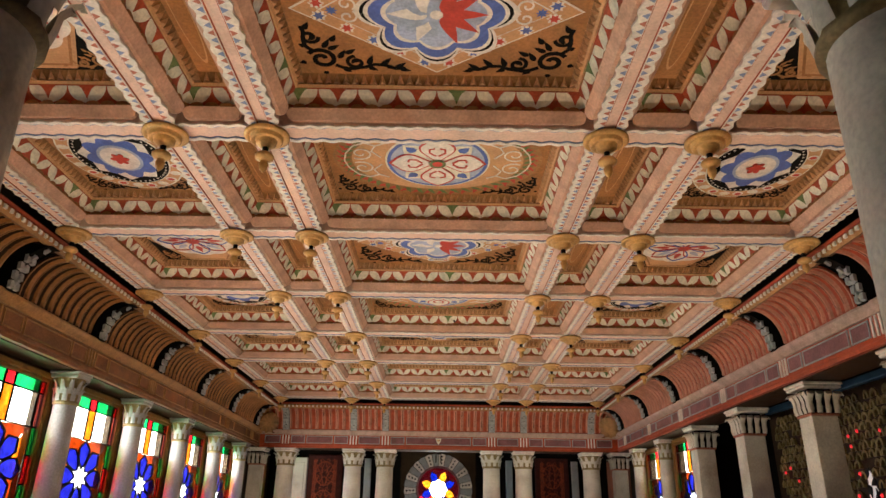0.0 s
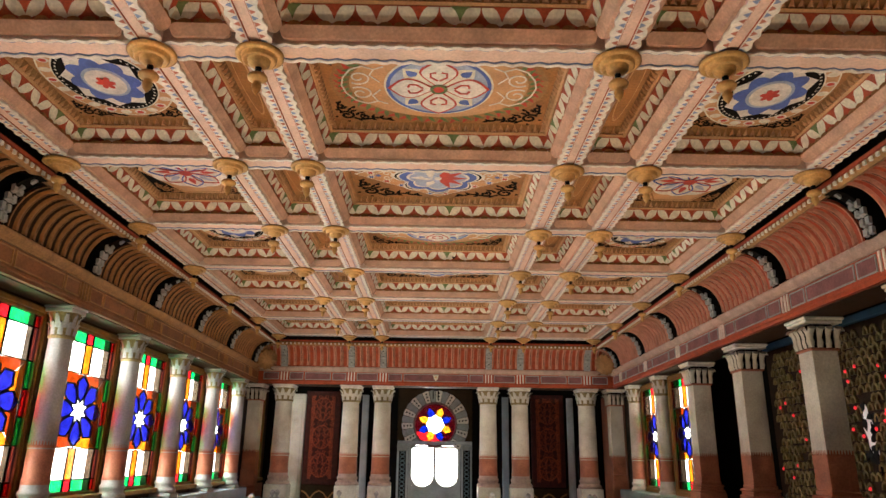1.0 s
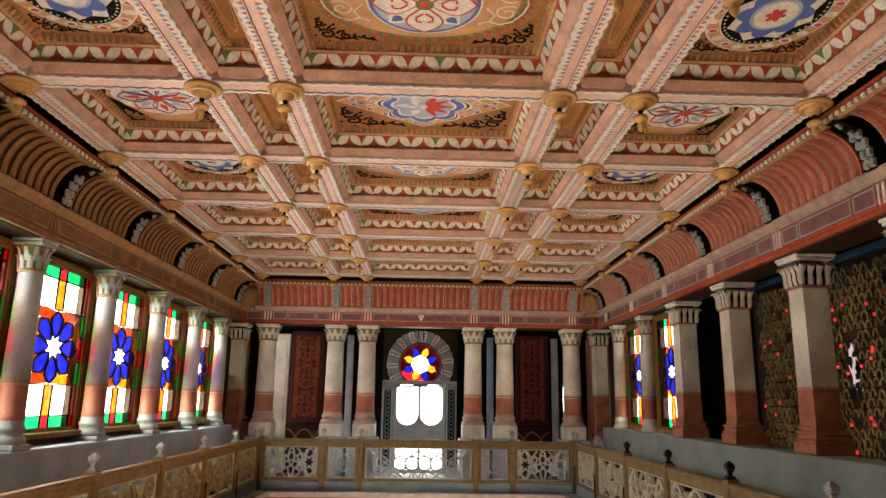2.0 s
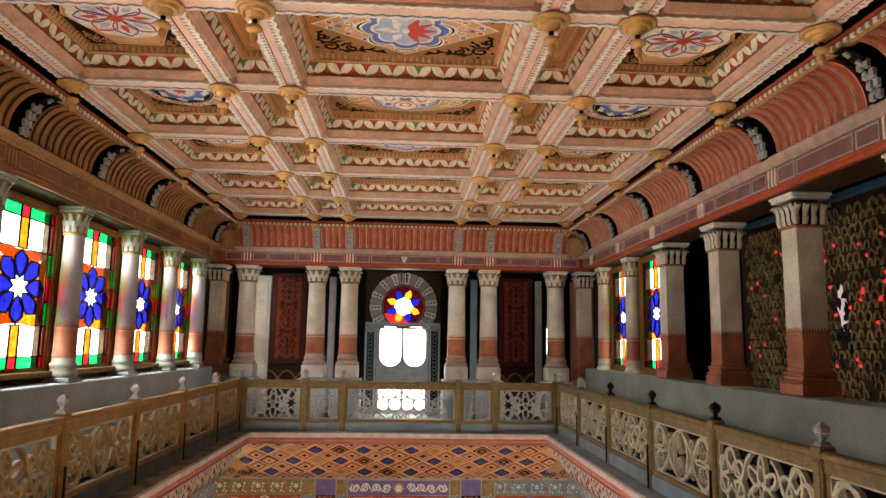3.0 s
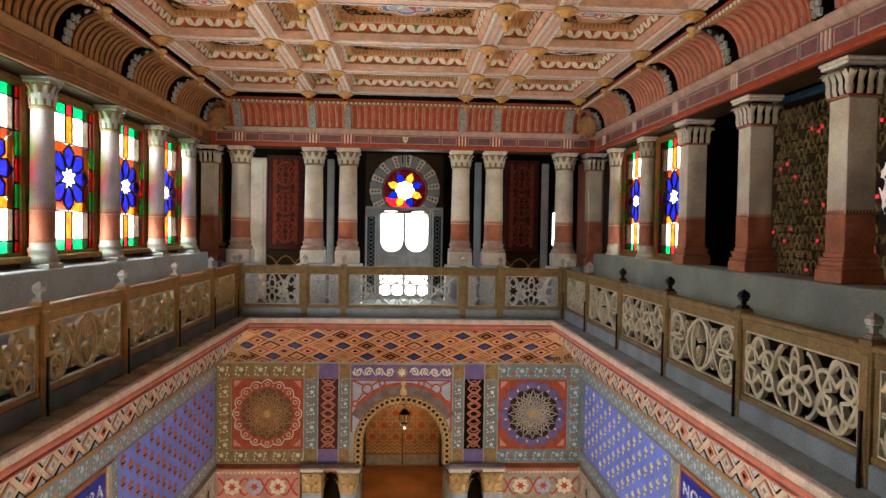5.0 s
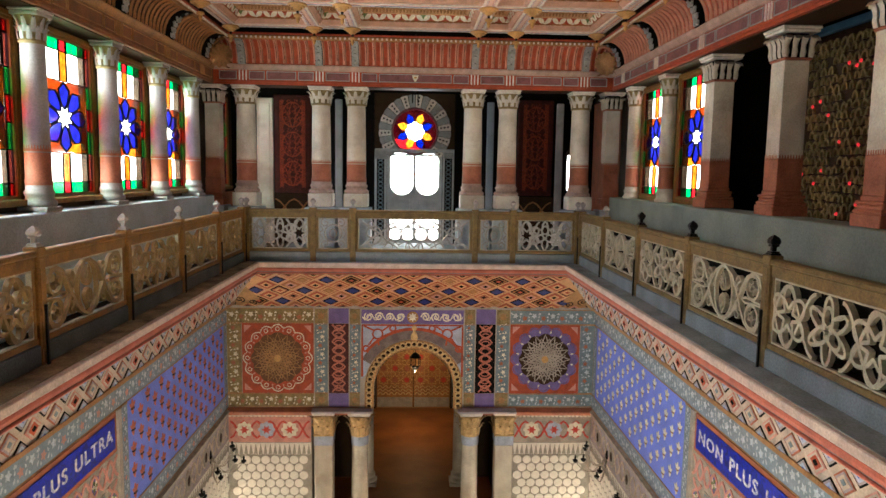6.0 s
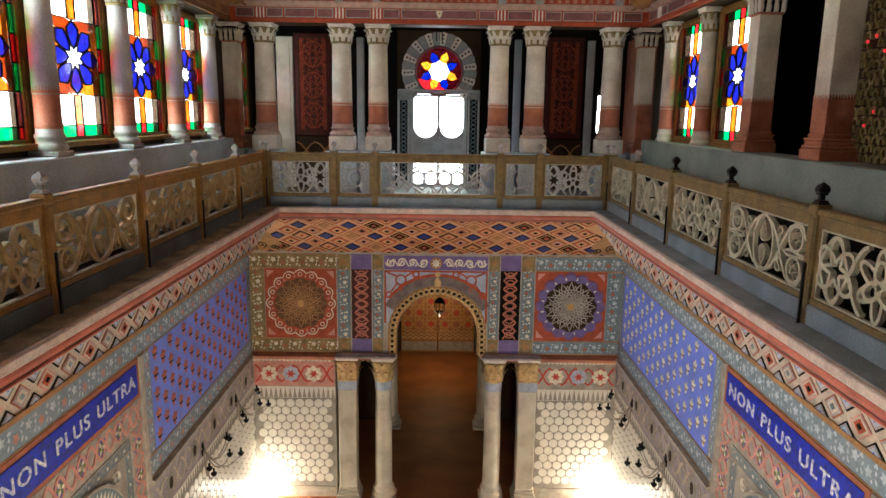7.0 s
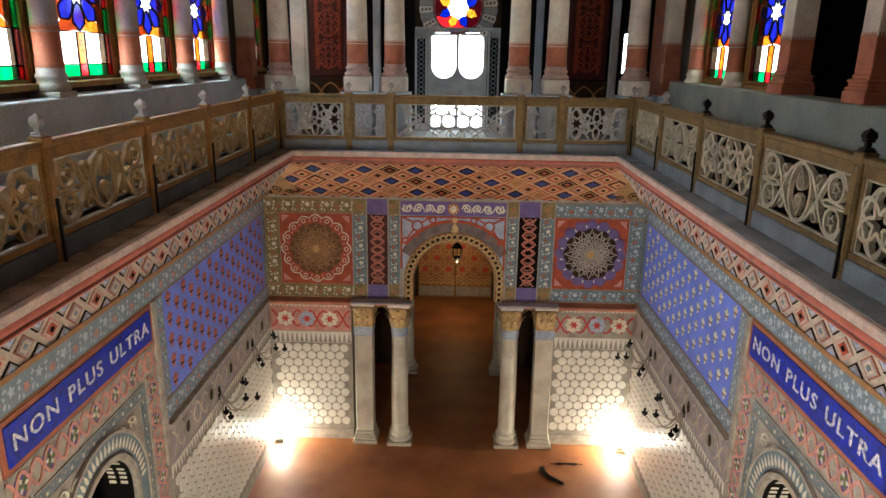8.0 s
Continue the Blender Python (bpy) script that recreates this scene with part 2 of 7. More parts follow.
            vs += [Vector(p) + q * (s * math.cos(2 * math.pi * j / n) + t * math.sin(2 * math.pi * j / n)) for j in range(n)]
        for i in range(k - 1):
            fs += [(i * n + j, i * n + (j + 1) % n, (i + 1) * n + (j + 1) % n, (i + 1) * n + j) for j in range(n)]
        fs += [tuple(range(n - 1, -1, -1)), tuple(range((k - 1) * n, k * n))]
        return self.add(vs, fs, m, True)

    def extrude(self, profile, a, b, to, m=0):
        """A moulding profile (p, q) swept straight from a to b; to(s, p, q) gives the place."""
        n = len(profile)
        vs = [to(a, p, q) for p, q in profile] + [to(b, p, q) for p, q in profile]
        fs = [(i, (i + 1) % n, n + (i + 1) % n, n + i) for i in range(n)] + [tuple(range(n - 1, -1, -1)), tuple(range(n, 2 * n))]
        return self.add(vs, fs, m)

    def mesh(self, name, *materials):
        me = bpy.data.meshes.new(name)
        me.from_pydata(self.v, [], self.f)
        for q in materials:
            me.materials.append(q)
        me.polygons.foreach_set("material_index", self.m)
        me.polygons.foreach_set("use_smooth", self.s)
        me.update()
        return me


def part(name, shape, material, parent=None, label=""):
    """One mesh object under a thing or a part."""
    mats = material if isinstance(material, (list, tuple)) else [material]
    data = shape if isinstance(shape, bpy.types.Mesh) else shape.mesh(name, *mats)
    ob = new(name, data)
    ob.parent = parent
    if label:
        tagged(ob, label)
    return ob


def structure(name, shape, material, label, category):
    return tagged(part(name, shape, material), label, category, kind="structure")


def thing(name, at, label, category, group=""):
    ob = new(name)
    ob.matrix_basis = at if isinstance(at, Matrix) else Matrix.Translation(at)
    ob.empty_display_size = 0.05
    return tagged(ob, label, category, group)


def ellipse(cx, cy, rx, ry, n=32, a0=0.0, a1=360.0):
    full = abs(a1 - a0) >= 360
    return [(cx + rx * math.cos(radians(a0 + (a1 - a0) * i / (n if full else n - 1))), cy + ry * math.sin(radians(a0 + (a1 - a0) * i / (n if full else n - 1)))) for i in range(n)]


def lobed(cx, cy, r, depth, lobes, n=64, turn=0.0, sy=1.0):
    out = []
    for i in range(n):
        a = 2 * math.pi * i / n
        q = r * (1 - depth + depth * abs(math.cos(lobes * a / 2 + turn)))
        out.append((cx + q * math.cos(a), cy + q * math.sin(a) * sy))
    return out


def star(cx, cy, r0, r1, n, turn=0.0, sy=1.0):
    return [(cx + (r0 if i % 2 == 0 else r1) * math.cos(turn + math.pi * i / n), cy + sy * (r0 if i % 2 == 0 else r1) * math.sin(turn + math.pi * i / n)) for i in range(2 * n)]


def petal(cx, cy, length, width, ang, n=12, point=0.6):
    """A leaf from its foot at (cx, cy), pointing along ang degrees."""
    out, c, s = [], math.cos(radians(ang)), math.sin(radians(ang))
    for side in (1, -1):
        for i in range(n):
            k = i / n if side == 1 else 1 - i / n
            h = side * width / 2 * math.sin(math.pi * k ** point)
            u = length * k
            out.append((cx + u * c - h * s, cy + u * s + h * c))
    return out


def spiral(cx, cy, r0, r1, turns, a0=0.0, n=22, flip=1):
    return [(cx + (r0 + (r1 - r0) * i / (n - 1)) * math.cos(radians(a0) + flip * 2 * math.pi * turns * i / (n - 1)),
             cy + (r0 + (r1 - r0) * i / (n - 1)) * math.sin(radians(a0) + flip * 2 * math.pi * turns * i / (n - 1))) for i in range(n)]

# ---- the plan ----
ROWS = [2.105 + 1.525 * i for i in range(8)]     # cross beams, side columns and rail posts
LONG = (-2.9, -1.6, -1.0, 1.0, 1.6, 2.9)         # long beams
VX, VY0, VY1 = 2.5, 2.33, 12.55                  # the opening in the gallery floor
WX, WY0, WY1 = 3.18, 1.66, 13.22                 # walls of the lower hall
FLOOR_Z, GAL_Z, LOW_Z = 0.22, 0.22, -5.15
FAR_Y, NEAR_Y = 13.55, 1.35                      # end colonnades

# daylight in the window openings; the two nearest west bays are unseen, added for light
for y in [ROWS[i] + 0.872 for i in range(0, 7)] + [14.62]:
    area("daylight", pose(-4.75, y, 2.75, 0, -72, 0), 1.9, 1.3, 165 if y > 5.0 else 75, (0.84, 0.94, 1.0))
for y in (ROWS[5] + 0.7625, ROWS[6] + 0.7625):
    area("daylight", pose(4.15, y, 2.2, 0, 90, 0), 1.7, 1.15, 20, (1.0, 0.97, 0.94))
area("daylight", pose(0, 16.6, 1.9, -90, 0, 0), 1.4, 2.6, 60, (1.0, 0.97, 0.92))

s = Shape()
s.box(VX, 4.5, -1.3, 16.0, 0.06, GAL_Z)
s.box(-VX, VX, -1.3, VY0, 0.06, GAL_Z), s.box(-VX, VX, VY1, 16.0, 0.06, GAL_Z)
structure("gallery_floor", s, DUST, "dusty grey stone gallery floor round the opening", "floor")
# floor strip under the windows, darker than the rest to paint its shade
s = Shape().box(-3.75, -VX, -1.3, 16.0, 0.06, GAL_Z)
structure("gallery_floor_west", s, DUST_SHADED, "dusty gallery floor under the windows, shade browned into its colour", "floor")

# Thin dark sheet on the floor paints in the shade behind the railings.
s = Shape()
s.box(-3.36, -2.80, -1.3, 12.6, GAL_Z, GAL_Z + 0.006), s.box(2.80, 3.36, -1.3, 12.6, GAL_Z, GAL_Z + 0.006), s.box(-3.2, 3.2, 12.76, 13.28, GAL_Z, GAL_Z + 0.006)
structure("gallery_walkway", s, WALKWAY, "dark sheet on the gallery floor behind the railing, for its shade", "floor")

s = Shape().box(-3.75, -3.36, -1.3, 13.3, GAL_Z, 1.25, c=0.012)
structure("parapet_west", s, PARAPET, "blue-grey plastered parapet wall under the windows", "wall")
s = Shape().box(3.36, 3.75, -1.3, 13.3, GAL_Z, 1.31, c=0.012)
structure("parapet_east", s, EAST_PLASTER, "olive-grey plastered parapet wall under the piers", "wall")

# A black sheet stands in for the shade behind the railing gaps.
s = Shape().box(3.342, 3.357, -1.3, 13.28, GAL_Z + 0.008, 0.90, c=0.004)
structure("dado_east", s, BLACK, "black sheet at the foot of the pier-side parapet, standing in for shade", "dado")
s = Shape()
s.box(3.64, 3.655, 13.75, 15.6, GAL_Z, 3.1), s.box(-3.655, -3.64, 13.75, 15.6, GAL_Z, 1.25)
structure("end_gallery_side", s, STONE_RED, "terracotta painted side walls of the end gallery", "wall")

# outer walls with window openings
def wall_with_windows(name, x0, x1, centres, label):
    s = Shape()
    ys = [-1.3] + [q for c in centres for q in (c - 0.59, c + 0.59)] + [16.0]
    for i in range(0, len(ys), 2):
        s.box(x0, x1, ys[i], ys[i + 1], 1.25, 3.1)
    for c in centres:
        s.box(x0, x1, c - 0.59, c + 0.59, 1.25, 1.36), s.box(x0, x1, c - 0.59, c + 0.59, 3.02, 3.1)
    s.box(x0, x1, -1.3, 16.0, 3.1, 4.56), s.box(x0, x1, 13.3, 16.0, 0.1, 1.25)
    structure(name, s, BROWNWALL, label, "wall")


# the first two bays lie out of view, added to let in light
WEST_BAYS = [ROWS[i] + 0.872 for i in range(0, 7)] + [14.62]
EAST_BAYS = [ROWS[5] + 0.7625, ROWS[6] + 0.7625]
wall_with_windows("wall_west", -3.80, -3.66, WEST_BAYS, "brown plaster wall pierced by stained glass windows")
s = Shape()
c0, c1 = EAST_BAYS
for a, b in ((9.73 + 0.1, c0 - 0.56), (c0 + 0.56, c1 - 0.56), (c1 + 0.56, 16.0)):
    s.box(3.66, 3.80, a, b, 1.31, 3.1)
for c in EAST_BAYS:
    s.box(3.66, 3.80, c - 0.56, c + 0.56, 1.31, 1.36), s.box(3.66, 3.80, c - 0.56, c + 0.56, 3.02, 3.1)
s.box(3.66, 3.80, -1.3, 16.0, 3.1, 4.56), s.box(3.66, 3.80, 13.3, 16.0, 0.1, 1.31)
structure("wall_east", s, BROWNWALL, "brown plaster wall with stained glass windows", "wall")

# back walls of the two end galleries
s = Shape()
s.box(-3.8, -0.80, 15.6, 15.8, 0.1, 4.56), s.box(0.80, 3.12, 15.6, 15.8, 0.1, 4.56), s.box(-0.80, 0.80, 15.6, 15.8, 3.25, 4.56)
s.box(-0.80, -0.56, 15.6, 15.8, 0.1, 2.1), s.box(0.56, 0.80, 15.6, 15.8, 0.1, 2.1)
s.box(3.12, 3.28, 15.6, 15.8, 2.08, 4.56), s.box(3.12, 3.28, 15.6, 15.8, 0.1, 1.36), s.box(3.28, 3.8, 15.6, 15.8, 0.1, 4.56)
structure("wall_north", s, DARKROOM, "wall behind the end colonnade, near-black in place of shade", "wall")
s = Shape()
s.box(-3.8, 4.5, -1.5, -1.42, 0.1, 4.56)
structure("wall_south", s, BROWNWALL, "plain plaster wall closing the near end", "wall")
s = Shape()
# the cross wall at the end is added to block window light
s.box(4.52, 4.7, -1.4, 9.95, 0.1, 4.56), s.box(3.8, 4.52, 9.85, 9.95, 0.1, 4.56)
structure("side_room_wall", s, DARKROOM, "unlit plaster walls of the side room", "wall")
s = Shape().box(-3.9, 6.3, -1.6, 16.0, 4.55, 4.65)
structure("roof_slab", s, DARKROOM, "dark underside of the roof above the coffers", "ceiling")

# ---- entablature and cove, round the four sides ----
SIDES = [  # origin at the face line, direction along, direction inwards, length
    ((-3.36, NEAR_Y, 0), (0, 1, 0), (1, 0, 0), FAR_Y - 0.17 - NEAR_Y),
    ((3.36, NEAR_Y, 0), (0, 1, 0), (-1, 0, 0), FAR_Y - 0.17 - NEAR_Y),
    ((-3.36, FAR_Y - 0.17, 0), (1, 0, 0), (0, -1, 0), 6.72),
    ((-3.36, NEAR_Y + 0.17, 0), (1, 0, 0), (0, 1, 0), 6.72)]
STOPS = [[y - NEAR_Y for y in ROWS[0:]]] * 2 + [[3.36 + x for x in (-2.87, -1.6, -1.0, 1.0, 1.6, 2.87)]] * 2
NAMES = ("west", "east", "north", "south")


def mapper(o, u, n):
    o, u, n = Vector(o), Vector(u), Vector(n)
    return lambda a, p, q: tuple(o + a * u + p * n + Vector((0, 0, q)))


def cove_at(k):
    """The cove's section: from the foot of the wall up and inwards."""
    a = math.pi / 2 * k
    return 0.02 + 0.28 * (1 - math.cos(a)), 3.43 + 0.36 * math.sin(a)


for (o, u, n, length), stops, name in zip(SIDES, STOPS, NAMES):
    to = mapper(o, u, n)
    s = Shape()
    s.extrude([(-0.40, 3.10), (0.0, 3.10), (0.0, 3.13), (0.015, 3.135), (0.015, 3.155), (0.0, 3.16), (0.0, 3.33), (-0.40, 3.33)], 0, length, to, 0)
    s.extrude([(-0.3, 3.335), (0.015, 3.335), (0.02, 3.35), (0.05, 3.375), (0.065, 3.40), (0.065, 3.42), (-0.3, 3.42)], 0, length, to, 1)
    # the west side gets browner colours that carry its backlit shade
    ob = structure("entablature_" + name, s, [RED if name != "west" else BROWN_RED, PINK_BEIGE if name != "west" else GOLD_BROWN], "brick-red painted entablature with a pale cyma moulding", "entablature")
    # a dark strip under the beam paints its underside as shaded
    part("soffit_board", Shape().extrude([(-0.40, 3.0985), (-0.045, 3.0985), (-0.045, 3.090), (-0.40, 3.090)], 0.03, length - 0.03, to), WOOD_DARK, ob, "dark strip under the entablature in place of shade")
    # framed panels along it: three short bars over each column, then long fields
    marks = [0.0] + list(stops) + [length]
    for a in stops:
        bars = Shape()
        for d in (-0.055, 0.0, 0.055):
            bars.extrude([(0.0, 3.165), (0.012, 3.165), (0.012, 3.325), (0.0, 3.325)], a + d - 0.011, a + d + 0.011, to)
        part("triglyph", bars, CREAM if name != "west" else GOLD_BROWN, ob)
    for a, b in zip(marks[:-1], marks[1:]):
        if b - a < 0.35:
            continue
        a, b = a + 0.10, b - 0.10
        cuts = [(a, a + 0.26), (a + 0.29, b - 0.29), (b - 0.26, b)] if b - a > 1.0 else [(a, b)]
        for c, d in cuts:
            fr, fd = Shape(), Shape()
            for x0, x1, z0, z1 in ((c, d, 3.175, 3.187), (c, d, 3.303, 3.315), (c, c + 0.012, 3.187, 3.303), (d - 0.012, d, 3.187, 3.303)):
                fr.extrude([(0, z0), (0.010, z0), (0.010, z1), (0, z1)], x0, x1, to)
            fd.extrude([(0, 3.187), (0.004, 3.187), (0.004, 3.303), (0, 3.303)], c + 0.012, d - 0.012, to)
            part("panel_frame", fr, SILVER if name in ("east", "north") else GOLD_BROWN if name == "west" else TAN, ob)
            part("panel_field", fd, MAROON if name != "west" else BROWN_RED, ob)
    # the ribbed cove between brackets
    s, ribs = Shape(), Shape()
    for a, b in zip(marks[:-1], marks[1:]):
        if b - a < 0.2:
            continue
        gap = 0.065 if name in ("north", "south") else 0.16
        c, d = a + gap, b - gap
        for j in range(8):
            (p0, z0), (p1, z1) = cove_at(j / 8), cove_at((j + 1) / 8)
            s.add([to(c, p0, z0), to(d, p0, z0), to(d, p1, z1), to(c, p1, z1)], [(0, 1, 2, 3)], 0, True)
            # recess ends, and the back strip below, are black to paint their shade
            s.add([to(c, p0, z0), to(c, p1, z1), to(c, -0.35, z1), to(c, -0.35, z0)], [(0, 1, 2, 3)], 2)
            s.add([to(d, p0, z0), to(d, p1, z1), to(d, -0.35, z1), to(d, -0.35, z0)], [(0, 1, 2, 3)], 2)
        count = max(2, round((d - c) / 0.125))
        step = (d - c) / count
        for i in range(count + 1):
            x = c + i * step
            for j in range(8):
                (p0, z0), (p1, z1) = cove_at(0.02 + j / 8.4), cove_at(0.02 + (j + 1) / 8.4)
                for w0, w1, h0, h1 in ((-0.030, -0.016, 0.002, 0.022), (-0.016, 0.016, 0.022, 0.022), (0.016, 0.030, 0.022, 0.002)):
                    xa, xb = max(c, x + w0), min(d, x + w1)
                    if xb > xa:
                        ribs.add([to(xa, p0 + h0, z0 - h0 * j / 8), to(xb, p0 + h1, z0 - h1 * j / 8), to(xb, p1 + h1, z1 - h1 * (j + 1) / 8), to(xa, p1 + h0, z1 - h0 * (j + 1) / 8)], [(0, 1, 2, 3)], 0, True)
                if 0 < j < 7 and 0 < i < count:
                    ribs.add([to(x - 0.004, p0 + 0.0245, z0 - 0.0245 * j / 8), to(x + 0.004, p0 + 0.0245, z0 - 0.0245 * j / 8), to(x + 0.004, p1 + 0.0245, z1 - 0.0245 * (j + 1) / 8), to(x - 0.004, p1 + 0.0245, z1 - 0.0245 * (j + 1) / 8)], [(0, 1, 2, 3)], 1)
    s.extrude([(-0.35, 3.43), (-0.30, 3.43), (-0.30, 3.9), (-0.35, 3.9)], 0, length, to, 2)
    # the west cove and ribs are darkened in colour for shade
    cove = structure("cove_" + name, s, [RED if name != "west" else COVE_SHADED, CREAM, BLACK], "red painted cove with curved clay-pink ribs", "cove")
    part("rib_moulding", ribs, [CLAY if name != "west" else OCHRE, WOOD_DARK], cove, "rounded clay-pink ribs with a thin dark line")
    s = Shape()
    s.extrude([(0.27, 3.785), (0.315, 3.775), (0.34, 3.80), (0.34, 3.83), (0.31, 3.85), (0.24, 3.85)], 0.2, length - 0.2, to, 0)
    s.extrude([(0.30, 3.85), (0.33, 3.85), (0.33, 3.88), (0.30, 3.88)], 0.2, length - 0.2, to, 1)
    for i in range(int(length / 0.075)):
        a = 0.25 + i * 0.075
        if a < length - 0.3:
            s.extrude([(0.335, 3.795), (0.352, 3.797), (0.352, 3.825), (0.335, 3.828)], a, a + 0.03, to, 2)
    part("cornice_moulding", s, [GOLD_BROWN, RED, CREAM], cove, "gilt brown cornice moulding with small beads")
    # carved brackets over the columns
    for a in stops:
        s = Shape()
        prof = [(0.0, 3.42)] + [(cove_at(k / 8)[0] + 0.055, cove_at(k / 8)[1] - 0.02) for k in range(9)] + [(0.02, 3.82)]
        s.extrude(prof, a - 0.055, a + 0.055, to)
        # side brackets are black so the pockets beside them stay shaded
        br = part("bracket", s, BLACK if name in ("west", "east") else SILVER, cove)
        s = Shape()
        for side in (-1, 1):
            for k in range(4):
                p, q = cove_at((k + 0.5) / 7)
                s.extrude([(p + 0.052, q - 0.045), (p + 0.078, q - 0.035), (p + 0.078, q + 0.02), (p + 0.05, q + 0.015)], a + side * 0.035 - 0.022, a + side * 0.035 + 0.022, to)
        for k in range(4):
            p, q = cove_at((k + 0.6) / 4.5)
            s.extrude([(p + 0.05, q - 0.05), (p + 0.09, q - 0.02), (p + 0.05, q + 0.03)], a - 0.016, a + 0.016, to)
        part("carved_scroll", s, SILVER, br, "grey carved scrollwork on the bracket")

# ---- the coffered ceiling: one mesh ----
(cPINK, cROSE, cCREAM, cPETAL, cRED, cSCAR, cBLUE, cPALE, cGREEN, cBLACK, cOCHRE, cTAN, cGOLDB, cDARK, cDUSTY, cHAZE) = range(16)
CEIL_MATS = [PINK, ROSE, CREAM, PETAL, RED, BRIGHT_RED, BLUE, PALE_BLUE, GREEN, BLACK, OCHRE, TAN, GOLD_BROWN, WOOD_DARK, DUSTY_RED, DUSTY_BLUE]
ceil = Shape()
BZ, TOPZ, HALF = 3.93, 4.19, 0.085


def scallop(s, a0, a1, to, m=cCREAM, plain=False):
    """A wavy painted border along the edge of a beam."""
    n = max(2, round((a1 - a0) / 0.105))
    st = (a1 - a0) / n
    outer = [(a0 + i * st / 6, -0.006 + 0.008 * math.cos(i * math.pi / 3)) for i in range(n * 6 + 1)]
    if plain:
        s.prism(outer + [(a, v + 0.026 + 0.003 * math.sin(70 * a)) for a, v in outer[::-1]], 0.0, 0.010, to, m)
        s.prism([(a, v + 0.027) for a, v in outer] + [(a, v + 0.033) for a, v in outer[::-1]], 0.0, 0.007, to, cHAZE)
        return
    s.prism(outer + [(a1, 0.050), (a0, 0.050)], 0.0, 0.010, to, m)
    for i in range(2 * n):
        a = a0 + (i + 0.5) * st / 2
        s.flat([(a - 0.021, 0.046), (a + 0.021, 0.046), (a + 0.012, 0.030), (a, 0.013), (a - 0.012, 0.030)], 0.0125, to, cHAZE if i % 2 else cDUSTY)
    s.prism([(a0, 0.0505), (a1, 0.0505), (a1, 0.055), (a0, 0.055)], 0.0, 0.006, to, cRED)


def beam(s, a, b, along):
    """A beam with its centre line from a to b; along is 'x' or 'y'."""
    if along == "y":
        s.box(a[0] - HALF, a[0] + HALF, a[1], b[1], BZ, TOPZ + 0.05, cPINK)
        scallop(s, a[1], b[1], lambda u, v, w: (a[0] + HALF - v, u, BZ - w))
        scallop(s, a[1], b[1], lambda u, v, w: (a[0] - HALF + v, u, BZ - w))
    else:
        s.box(a[0], b[0], a[1] - HALF, a[1] + HALF, BZ, TOPZ + 0.05, cPINK)
        scallop(s, a[0], b[0], lambda u, v, w: (u, a[1] + HALF - v, BZ - w), plain=True)
        scallop(s, a[0], b[0], lambda u, v, w: (u, a[1] - HALF + v, BZ - w), plain=True)


